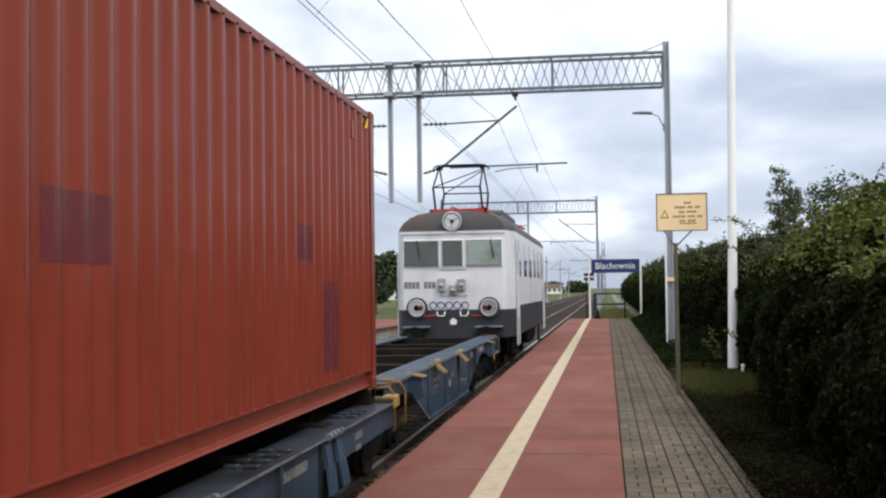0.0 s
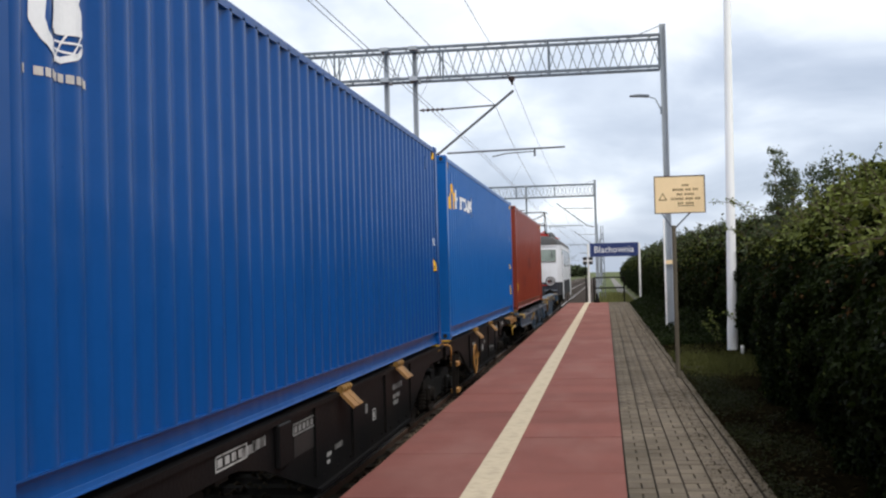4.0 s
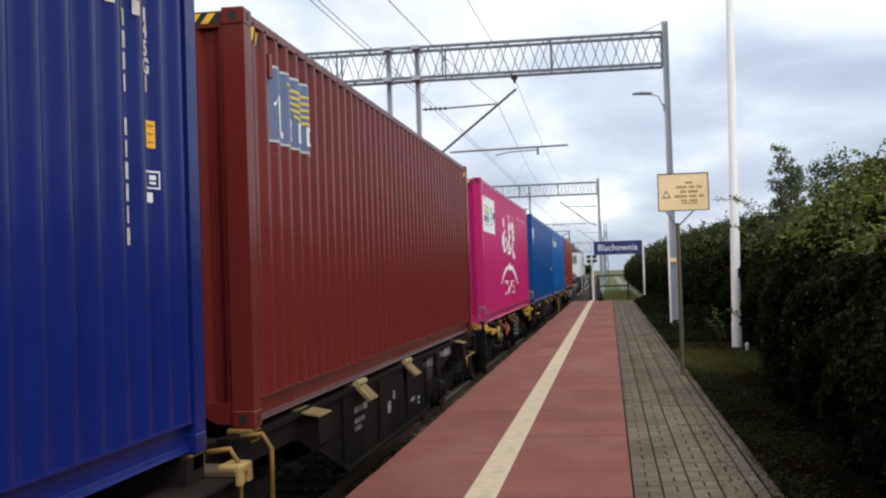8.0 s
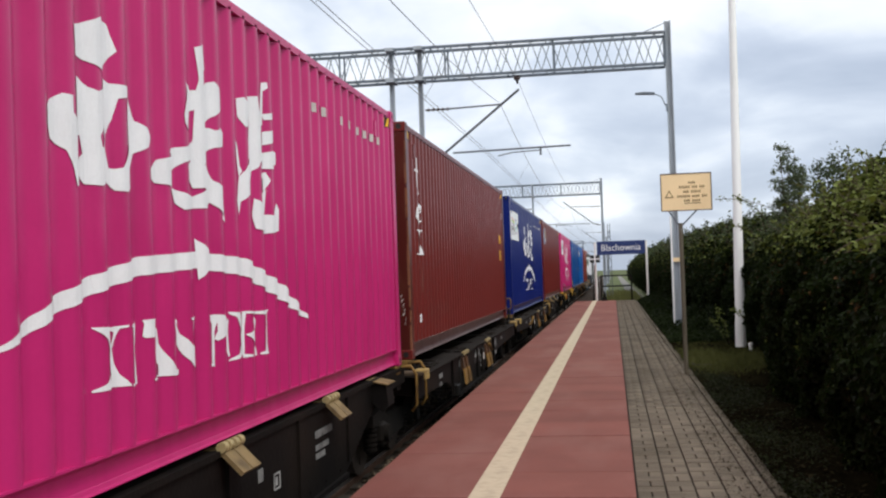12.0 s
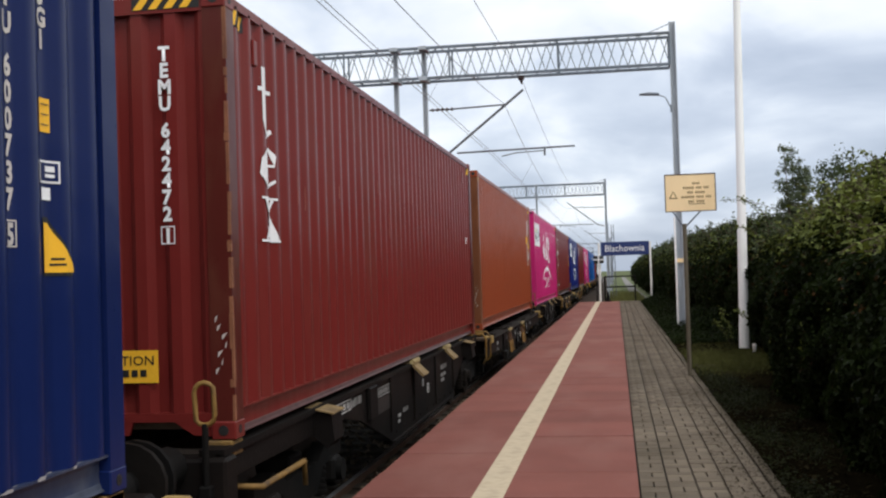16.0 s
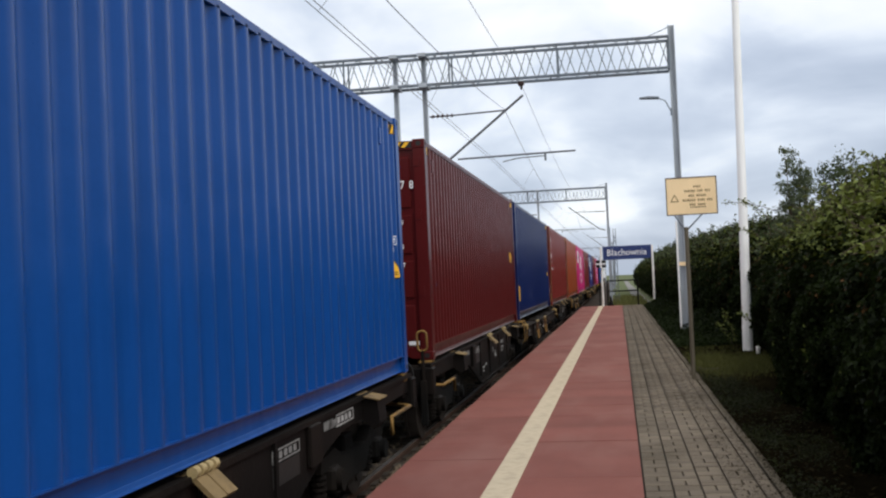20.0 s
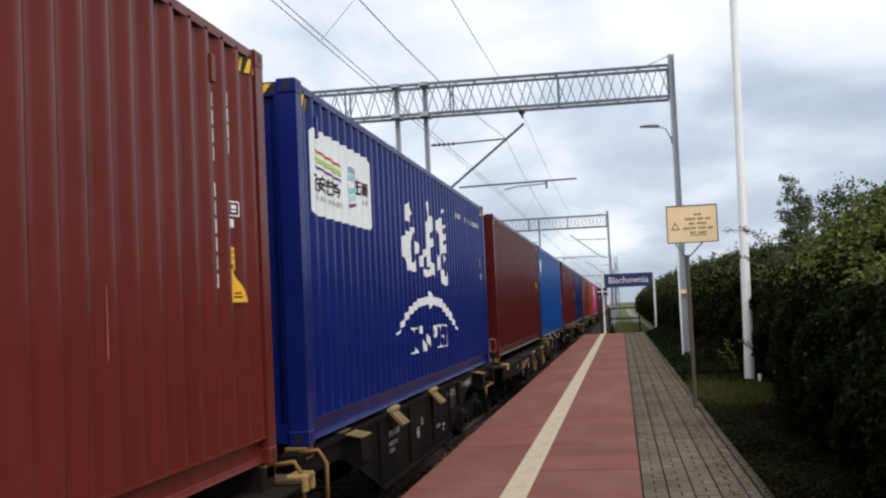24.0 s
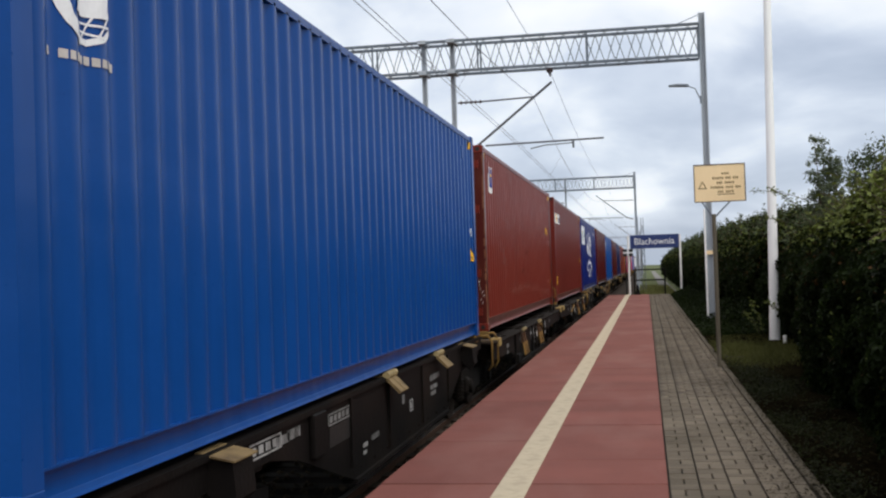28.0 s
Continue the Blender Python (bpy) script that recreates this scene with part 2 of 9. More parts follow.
M["stencil"] = mat("dusty_white_stencil", (0.36, 0.36, 0.36), 0.7, 0, 0.3, 6, dirt=((0.08, 0.075, 0.07), 0.8, 8, (1, 1, 1)))
M["rubber"] = mat("black_rubber", (0.02, 0.02, 0.02), 0.7, 0, 0.2, 4)
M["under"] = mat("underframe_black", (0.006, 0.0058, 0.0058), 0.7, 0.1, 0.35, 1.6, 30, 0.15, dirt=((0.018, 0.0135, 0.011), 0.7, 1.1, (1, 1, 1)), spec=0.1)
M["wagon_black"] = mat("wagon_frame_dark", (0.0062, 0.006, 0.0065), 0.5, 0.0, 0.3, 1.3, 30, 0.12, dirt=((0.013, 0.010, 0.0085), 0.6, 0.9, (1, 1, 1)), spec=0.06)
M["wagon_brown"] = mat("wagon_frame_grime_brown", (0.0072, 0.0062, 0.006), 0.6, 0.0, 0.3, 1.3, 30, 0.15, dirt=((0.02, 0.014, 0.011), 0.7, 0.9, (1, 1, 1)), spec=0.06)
M["wagon_blue"] = mat("wagon_frame_blue", (0.036, 0.062, 0.098), 0.55, 0.0, 0.3, 1.0, 30, 0.1, dirt=((0.016, 0.016, 0.018), 0.95, 1.3, (1, 1, 0.6)))
# pale tone holds the flange edge's highlight as well as its wear
M["edge_blue"] = mat("rubbed_blue_steel", (0.15, 0.185, 0.225), 0.45, 0.2, 0.35, 5, 30, 0.1, dirt=((0.04, 0.045, 0.055), 0.8, 3, (1, 1, 1)))
M["deck_blue"] = mat("worn_blue_deck", (0.032, 0.040, 0.054), 0.5, 0.0, 0.5, 3.5, 30, 0.2, dirt=((0.012, 0.011, 0.010), 0.98, 1.6, (1, 1, 1)))
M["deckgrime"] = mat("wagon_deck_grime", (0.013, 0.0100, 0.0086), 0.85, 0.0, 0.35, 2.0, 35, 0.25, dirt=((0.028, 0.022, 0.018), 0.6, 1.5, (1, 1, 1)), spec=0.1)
M["yellow"] = mat("yellow_fitting", (0.46, 0.27, 0.035), 0.55, 0, 0.2, 3, dirt=((0.13, 0.085, 0.05), 0.85, 4, (1, 1, 1)))
M["orange"] = mat("rusty_orange_flap", (0.26, 0.14, 0.055), 0.75, 0, 0.3, 4, dirt=((0.12, 0.08, 0.05), 0.8, 5, (1, 1, 1)))
M["worn_cream"] = mat("worn_yellow_fitting", (0.21, 0.122, 0.034), 0.65, 0, 0.25, 4, dirt=((0.06, 0.04, 0.028), 0.9, 5, (1, 1, 1)))
M["tan"] = mat("dusty_tan_fitting", (0.075, 0.052, 0.034), 0.75, 0, 0.3, 4, dirt=((0.05, 0.038, 0.03), 0.8, 5, (1, 1, 1)))
M["stop_ochre"] = mat("dusty_ochre_stop", (0.20, 0.14, 0.066), 0.75, 0, 0.3, 4, dirt=((0.07, 0.048, 0.028), 0.85, 6, (1, 1, 1)))
M["post_edge"] = mat("rubbed_rusty_edge", (0.21, 0.085, 0.045), 0.7, 0, 0.35, 5, dirt=((0.08, 0.03, 0.02), 0.8, 6, (1, 1, 0.5)))
M["arm_rust"] = mat("brown_rusty_arm", (0.085, 0.038, 0.016), 0.8, 0, 0.4, 6, dirt=((0.02, 0.012, 0.009), 0.95, 5, (1, 1, 1)))
M["pale_knob"] = mat("pale_yellow_knob", (0.33, 0.26, 0.13), 0.6, 0, 0.3, 8)
M["bracket_rust"] = mat("rusty_ochre_bracket", (0.23, 0.125, 0.033), 0.7, 0, 0.35, 5, dirt=((0.045, 0.026, 0.016), 0.95, 6, (1, 1, 0.6)))
M["rust_ring"] = mat("rusty_orange_paint", (0.30, 0.145, 0.04), 0.6, 0, 0.25, 5, dirt=((0.09, 0.045, 0.02), 0.7, 6, (1, 1, 1)))
M["dark_red"] = mat("dark_red_glass", (0.09, 0.012, 0.01), 0.25, 0, 0.1, 3, bump=0)
M["redpaint"] = mat("red_fitting", (0.40, 0.03, 0.025), 0.5, 0, 0.15, 3)
M["lab_yellow"] = mat("caution_yellow", (0.80, 0.44, 0.03), 0.5, 0, 0.05, 3)
M["decal_worn"] = mat("worn_white_lettering", (0.50, 0.47, 0.45), 0.6, 0, 0.3, 6)
M["lab_black"] = mat("label_black", (0.02, 0.02, 0.02), 0.5, 0, 0.1, 3)
M["steelbar"] = mat("galvanised_lock_rod", (0.42, 0.43, 0.44), 0.4, 0.7, 0.15, 3)
M["wheel"] = mat("wheel_steel", (0.06, 0.05, 0.045), 0.6, 0.4, 0.3, 3)
M["floor_ply"] = mat("container_floor", (0.10, 0.07, 0.045), 0.8, 0, 0.2, 2)


def leaf_material(name, col, back):
    m = mat(name, col, 0.6, 0, 0.3, 0.9, 9, 0.0, island=0.9, spec=0.06)
    n, l = m.node_tree.nodes, m.node_tree.links
    tr = n.new("ShaderNodeBsdfTranslucent")
    tr.inputs[0].default_value = (*back, 1)
    mx = n.new("ShaderNodeMixShader")
    mx.inputs[0].default_value = 0.22
    o = n["Material Output"]
    l.new(n["Principled BSDF"].outputs[0], mx.inputs[1])
    l.new(tr.outputs[0], mx.inputs[2])
    l.new(mx.outputs[0], o.inputs[0])
    return m


# leaf pair: near-black carries the face's shade, pale the crest's skylight
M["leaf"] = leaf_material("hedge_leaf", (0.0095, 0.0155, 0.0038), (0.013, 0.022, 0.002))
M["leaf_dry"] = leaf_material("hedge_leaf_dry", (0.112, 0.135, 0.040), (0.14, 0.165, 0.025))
# far leaf lightened and greyed to stand for distance haze
M["leaf_far"] = leaf_material("tree_leaf_far", (0.06, 0.078, 0.042), (0.07, 0.1, 0.04))
M["leaf_feather"] = leaf_material("feathery_leaf", (0.085, 0.105, 0.06), (0.10, 0.13, 0.06))
M["leaf_red"] = leaf_material("hedge_leaf_red", (0.055, 0.03, 0.012), (0.05, 0.025, 0.006))
# near-black colour holds the shade inside hedge and crowns
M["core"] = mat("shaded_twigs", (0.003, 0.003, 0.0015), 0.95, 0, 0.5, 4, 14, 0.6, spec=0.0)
M["bark"] = mat("bark", (0.075, 0.058, 0.042), 0.9, 0, 0.3, 5, 40, 0.5, stretch=(4, 4, 0.8))
M["grass_blade"] = leaf_material("grass_blade", (0.072, 0.076, 0.024), (0.08, 0.085, 0.02))
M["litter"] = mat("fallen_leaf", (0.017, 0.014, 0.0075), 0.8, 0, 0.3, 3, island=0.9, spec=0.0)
M["paver_path"] = mat("pale_gravel", (0.17, 0.165, 0.16), 0.95, 0, 0.2, 0.6, 8, 0.3)
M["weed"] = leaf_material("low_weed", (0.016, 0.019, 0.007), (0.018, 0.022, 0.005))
M["dry_grass"] = leaf_material("dry_grass", (0.12, 0.125, 0.045), (0.14, 0.13, 0.04))


# ---- building helpers ----
def thing(name, label, category, group="", kind="", at=(0, 0, 0), rz=0.0):
    ob = new(name)
    ob.empty_display_size = 0.2
    ob.matrix_world = pose(*at, 0, 0, rz)
    return tagged(ob, label, category, group, kind)


def mesh_of(name, bm, material):
    me = bpy.data.meshes.new(name)
    bm.normal_update()
    bm.to_mesh(me)
    bm.free()
    for mm in material if isinstance(material, (list, tuple)) else [material]:
        me.materials.append(mm)
    return me


def part(name, bm, material, parent, label="", at=None):
    me = bm if isinstance(bm, bpy.types.Mesh) else mesh_of(name, bm, material)
    ob = new(name, me)
    ob.parent = parent
    if at is not None:
        ob.matrix_basis = at
    if label:
        ob["label"] = label
    return ob


def solo(name, bm, material, label, category, group="", kind="", at=(0, 0, 0), rz=0.0):
    ob = new(name, mesh_of(name, bm, material))
    ob.matrix_world = pose(*at, 0, 0, rz)
    return tagged(ob, label, category, group, kind)


def box(bm, x0, x1, y0, y1, z0, z1, bev=0.0, mi=0):
    r = bmesh.ops.create_cube(bm, size=1.0, matrix=Matrix.Translation(((x0 + x1) / 2, (y0 + y1) / 2, (z0 + z1) / 2)) @ Matrix.Diagonal((x1 - x0, y1 - y0, z1 - z0, 1)))
    fs = list({f for v in r["verts"] for f in v.link_faces})
    for f in fs:
        f.material_index = mi
    if bev:
        bmesh.ops.bevel(bm, geom=list({e for v in r["verts"] for e in v.link_edges}), offset=bev, segments=1, affect="EDGES")
    return bm


def rod(bm, a, b, r, n=8, r2=None, mi=0, caps=True):
    a, b = Vector(a), Vector(b)
    d = b - a
    m = Matrix.Translation((a + b) / 2) @ d.to_track_quat("Z", "Y").to_matrix().to_4x4()
    q = bmesh.ops.create_cone(bm, cap_ends=caps, segments=n, radius1=r, radius2=r if r2 is None else r2, depth=d.length, matrix=m)
    for f in {f for v in q["verts"] for f in v.link_faces}:
        f.material_index = mi
        f.smooth = n > 6 and len(f.verts) == 4
    if n > 6:
        for e in {e for v in q["verts"] for e in v.link_edges}:
            if any(len(f.verts) != 4 for f in e.link_faces):
                e.smooth = False
    return bm


def tube(bm, pts, r, n=6, closed=False):
    pts = [Vector(p) for p in pts]
    k = len(pts)
    rings = []
    for i, p in enumerate(pts):
        a = pts[(i - 1) % k] if closed or i else p
        b = pts[(i + 1) % k] if closed or i < k - 1 else p
        d = (b - a).normalized()
        side = d.cross(Vector((0.137, 0.31, 0.94))).normalized()
        up = side.cross(d)
        rings.append([bm.verts.new(p + (side * math.cos(2 * math.pi * j / n) + up * math.sin(2 * math.pi * j / n)) * r) for j in range(n)])
    for i in range(k if closed else k - 1):
        a, b = rings[i], rings[(i + 1) % k]
        for j in range(n):
            f = bm.faces.new((a[j], a[(j + 1) % n], b[(j + 1) % n], b[j]))
            f.smooth = True
    if not closed:
        bm.faces.new(rings[0][::-1])
        bm.faces.new(rings[-1])
    return bm


def prism(bm, poly, lo, hi, axis="x", mi=0):
    """A polygon pulled along an axis: for x the points are (y, z), for y (x, z), for z (x, y)."""
    def at(p, d):
        return {"x": (d, p[0], p[1]), "y": (p[0], d, p[1]), "z": (p[0], p[1], d)}[axis]
    a = [bm.verts.new(at(p, lo)) for p in poly]
    b = [bm.verts.new(at(p, hi)) for p in poly]
    k = len(poly)
    fs = [bm.faces.new(a[::-1]), bm.faces.new(b)]
    for i in range(k):
        fs.append(bm.faces.new((a[i], a[(i + 1) % k], b[(i + 1) % k], b[i])))
    for f in fs:
        f.material_index = mi
    bmesh.ops.recalc_face_normals(bm, faces=fs)
    return bm


def BM():
    return bmesh.new()


def from_arrays(name, verts, faces, material, smooth=False):
    me = bpy.data.meshes.new(name)
    v = np.asarray(verts, dtype=np.float32).reshape(-1, 3)
    f = np.asarray(faces, dtype=np.int32)
    k = f.shape[1]
    me.vertices.add(len(v))
    me.vertices.foreach_set("co", v.ravel())
    me.loops.add(f.size)
    me.loops.foreach_set("vertex_index", f.ravel())
    me.polygons.add(len(f))
    me.polygons.foreach_set("loop_start", np.arange(0, f.size, k, dtype=np.int32))
    if smooth:
        me.polygons.foreach_set("use_smooth", np.ones(len(f), dtype=bool))
    me.update()
    me.validate()
    me.materials.append(material)
    return me


def letters(text, size, bold=0.0):
    """The outline of a word in the built-in font as a bmesh, in the x-y plane, left-aligned at the origin."""
    cu = bpy.data.curves.new("word", "FONT")
    cu.body, cu.size, cu.resolution_u, cu.offset = text, size, 2, bold
    ob = bpy.data.objects.new("word", cu)
    me = bpy.data.meshes.new_from_object(ob)
    bpy.data.objects.remove(ob)
    bpy.data.curves.remove(cu)
    bm = BM()
    bm.from_mesh(me)
    bpy.data.meshes.remove(me)
    return bm


# ---- setting ----
RAIL_Z = -0.56
TRACK_X, TRACK_FAR = -3.646, -7.85
EDGE, SEAM, RED_R, PAV_R = -1.97, -0.97, 0.11, 1.066
END_Y = 59.3


def ground_sheet():
    bm = BM()
    xs = [-3000, -600, -150, -60, -30, -16, -12.9, -12.7, -1.9, -1.7, 1.12, 1.5, 2.2, 3.0, 6, 20, 60, 200, 800, 3000]
    ys = [-400, -100, -40, -15, 0, 10, 20, 30, 45, 58, 61, 66, 80, 110, 160, 260, 500, 1200, 4500]

    def height(x, y):
        on_track = -12.8 < x < -1.8
        beyond = min(max((y - 59) / 8, 0), 1)
        z = -0.95 if on_track else -0.07
        if x >= 1.5:
            z = -0.10 - 0.03 * math.sin(y * 0.7 + x)
        if x <= -12.9:
            z = -0.15
        z = z * (1 - beyond) + beyond * -0.85
        if y > 66:
            z = -0.9
        return z

    grid = [[bm.verts.new((x, y, height(x, y))) for x in xs] for y in ys]
    for j in range(len(ys) - 1):
        for i in range(len(xs) - 1):
            f = bm.faces.new((grid[j][i], grid[j][i + 1], grid[j + 1][i + 1], grid[j + 1][i]))
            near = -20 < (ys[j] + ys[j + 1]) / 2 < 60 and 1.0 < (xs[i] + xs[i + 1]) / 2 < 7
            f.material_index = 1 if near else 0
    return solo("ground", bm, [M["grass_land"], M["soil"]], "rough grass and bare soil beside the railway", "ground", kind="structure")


ground_sheet()


def ballast_bed():
    bm = BM()
    lo, hi = -40, 420
    prism(bm, [(-10.6, -0.945), (-9.6, -0.66), (-1.86, -0.66), (-1.86, -0.945)], lo, END_Y + 3, "y")
    prism(bm, [(-10.6, -0.945), (-9.6, -0.66), (-1.95, -0.66), (-0.9, -0.945)], END_Y + 3, hi, "y")
    return solo("ballast_bed", bm, M["ballast"], "brown-grey crushed stone ballast under the tracks", "ballast", kind="structure")


ballast_bed()


def ballast_stones():
    rng = np.random.default_rng(4)
    base = np.array([[1, 0, 0], [-1, 0, 0], [0, 1, 0], [0, -1, 0], [0, 0, 1], [0, 0, -1]], float)
    tri = np.array([[0, 2, 4], [2, 1, 4], [1, 3, 4], [3, 0, 4], [2, 0, 5], [1, 2, 5], [3, 1, 5], [0, 3, 5]])
    vs, fs, k = [], [], 0
    for _ in range(9000):
        y = 5 + 45 * rng.random() ** 1.7
        x = rng.uniform(-2.78, -1.99) if rng.random() < 0.8 else rng.uniform(-4.3, -3.0)
        s = rng.uniform(0.018, 0.045)
        v = base * (s * rng.uniform(0.6, 1.3, (6, 1))) + rng.normal(0, s * 0.25, (6, 3))
        a = rng.uniform(0, 6.28)
        v[:, :2] = v[:, :2] @ np.array([[math.cos(a), -math.sin(a)], [math.sin(a), math.cos(a)]])
        vs.append(v + (x, y, -0.655 + s * 0.3 + (0.05 if x > -2.3 else 0) * rng.random()))
        fs.append(tri + k)
        k += 6
    ob = new("ballast_stones", from_arrays("ballast_stones", np.concatenate(vs), np.concatenate(fs), M["stone"]))
    return tagged(ob, "loose grey and brown ballast stones along the platform edge", "ballast", kind="stuff")


ballast_stones()


def track(cx, name):
    t = thing(name, "running track of rusty rails on concrete sleepers", "railway track", kind="structure", at=(cx, 0, 0))
    for s in (-1, 1):
        bm = BM()
        x = s * 0.7535
        r = RAIL_Z
        prism(bm, [(x - 0.075, r - 0.172), (x + 0.075, r - 0.172), (x + 0.075, r - 0.16), (x + 0.012, r - 0.14), (x + 0.012, r - 0.045), (x + 0.036, r - 0.035), (x + 0.036, r - 0.004), (x + 0.03, r - 0.002), (x - 0.03, r - 0.002), (x - 0.036, r - 0.004), (x - 0.036, r - 0.035), (x - 0.012, r - 0.045), (x - 0.012, r - 0.14), (x - 0.075, r - 0.16)], -40, 420, "y")
        rail = part("rail", bm, M["rail"], t)
        bm = BM()
        box(bm, x - 0.028, x + 0.028, -40, 420, r - 0.002, r + 0.001)
        part("running_surface", bm, M["railtop"], rail, "polished steel rail head")
    bm = BM()
    prism(bm, [(-1.3, -0.9), (1.3, -0.9), (1.28, -0.72), (0.5, -0.74), (-0.5, -0.74), (-1.28, -0.72)], -0.13, 0.13, "y")
    me = mesh_of("sleeper", bm, M["sleeper"])
    for i in range(120):
        part("sleeper", me, None, t, at=Matrix.Translation((0, -3 + i * 0.62, 0.09)))
    return t


track(TRACK_X, "track_near")
track(TRACK_FAR, "track_far")


def platform():
    t = thing("platform", "platform body of stained concrete with a low front face", "platform", kind="structure")
    bm = BM()
    box(bm, EDGE + 0.12, PAV_R + 0.07, -30, END_Y, -0.92, -0.08)
    part("platform_body", bm, M["concrete"], t)
    bm = BM()
    box(bm, EDGE, RED_R, -30, END_Y, -0.08, -0.02)
    box(bm, RED_R, PAV_R, -30, END_Y, -0.08, -0.02)
    part("bedding", bm, M["joint"], t, "dark sand bed in the joints")
    return t


PLATFORM = platform()


def far_platform():
    t = thing("platform_opposite", "opposite platform with red concrete paving", "platform", kind="structure", at=(0, 0, 0))
    bm = BM()
    box(bm, -13.4, -9.75, -30, 62, -0.93, -0.06)
    part("platform_body", bm, M["concrete"], t)
    bm = BM()
    for i in range(46):
        box(bm, -13.4, -9.62, -30 + i * 2.0, -28.02 + i * 2.0, -0.06, 0.0)
    part("paving", bm, M["slab_red"], t, "red paving slabs")
    return t


far_platform()


# ---- overhead line ----
def lattice_beam(bm, x0, x1, y, z0, z1, depth, panel, r=0.028):
    """A four-boom lattice girder along x."""
    for yy, za, zb in ((y - depth / 2, z0, z1), (y + depth / 2, z1, z0)):
        for z in (z0, z1):
            box(bm, x0, x1, yy - 0.038, yy + 0.038, z - 0.036, z + 0.036)
        n = max(2, round((x1 - x0) / panel))
        for i in range(n):
            a, b = x0 + (x1 - x0) * i / n, x0 + (x1 - x0) * (i + 1) / n
            mid = (a + b) / 2
            rod(bm, (a, yy, za), (mid, yy, zb), r * 0.45, 5)
            rod(bm, (mid, yy, zb), (b, yy, za), r * 0.45, 5)
        k = max(2, round((x1 - x0) / 3.0))
        for i in range(k + 1):
            x = x0 + (x1 - x0) * i / k
            box(bm, x - 0.022, x + 0.022, yy - 0.022, yy + 0.022, z0, z1)
    n = max(2, round((x1 - x0) / (panel * 2)))
    for i in range(n + 1):
        x = x0 + (x1 - x0) * i / n
        for z in (z0, z1):
            rod(bm, (x, y - depth / 2, z), (x, y + depth / 2, z), r * 0.6, 5)
    return bm


def i_post(bm, x, y, z0, z1, w, d):
    """Rolled H profile: two flanges across x and a web between them."""
    a, b, f, h = w / 2, d / 2, 0.022, 0.012
    prism(bm, [(x - a, y - b), (x - a + f, y - b), (x - a + f, y - h), (x + a - f, y - h), (x + a - f, y - b), (x + a, y - b), (x + a, y + b), (x + a - f, y + b), (x + a - f, y + h), (x - a + f, y + h), (x - a + f, y + b), (x - a, y + b)], z0, z1, "z")
    return bm


def insulator(bm, a, b, r):
    a, b = Vector(a), Vector(b)
    rod(bm, a, b, r * 0.4, 6)
    n = 5
    for i in range(n):
        p = a.lerp(b, (i + 0.6) / n)
        q = a.lerp(b, (i + 0.9) / n)
        rod(bm, p, q, r, 8, r * 0.6)
    return bm


def cantilever(parent, xp, y, zt, zb, side, reach):
    """Hinged bracket of tubes that holds the wires from a hanging post; side is +1 to the right."""
    bm = BM()
    s = side
    top_end = (xp + s * 2.28, y, zt + 0.03)
    rod(bm, (xp + s * 0.65, y, zt - 0.02), top_end, 0.024, 6)
    rod(bm, (xp + s * 0.55, y, zb), (xp + s * 2.75, y, zt + 0.42), 0.036, 7)
    rod(bm, (xp + s * 0.82, y, zb + 0.02), (xp + s * reach, y, zb + 0.07), 0.026, 6)
    rod(bm, (xp + s * 3.3, y, zb + 0.07), (xp + s * 3.3, y, zb - 0.16), 0.03, 5)
    tube(bm, [(xp + s * 3.3, y, zb - 0.02), (xp + s * 2.5, y, zb - 0.05), (xp + s * 2.1, y, zb - 0.13)], 0.016, 5)
    arm = part("cantilever", bm, M["bracket"], parent)
    bm = BM()
    insulator(bm, (xp + s * 0.06, y, zt - 0.02), (xp + s * 0.75, y, zt - 0.02), 0.06)
    part("insulator", bm, M["insul"], arm, "brown ribbed insulator")
    bm = BM()
    insulator(bm, (xp + s * 0.06, y, zb - 0.12), (xp + s * 0.6, y, zb + 0.02), 0.06)
    part("insulator", bm, M["insul"], arm, "brown ribbed insulator")


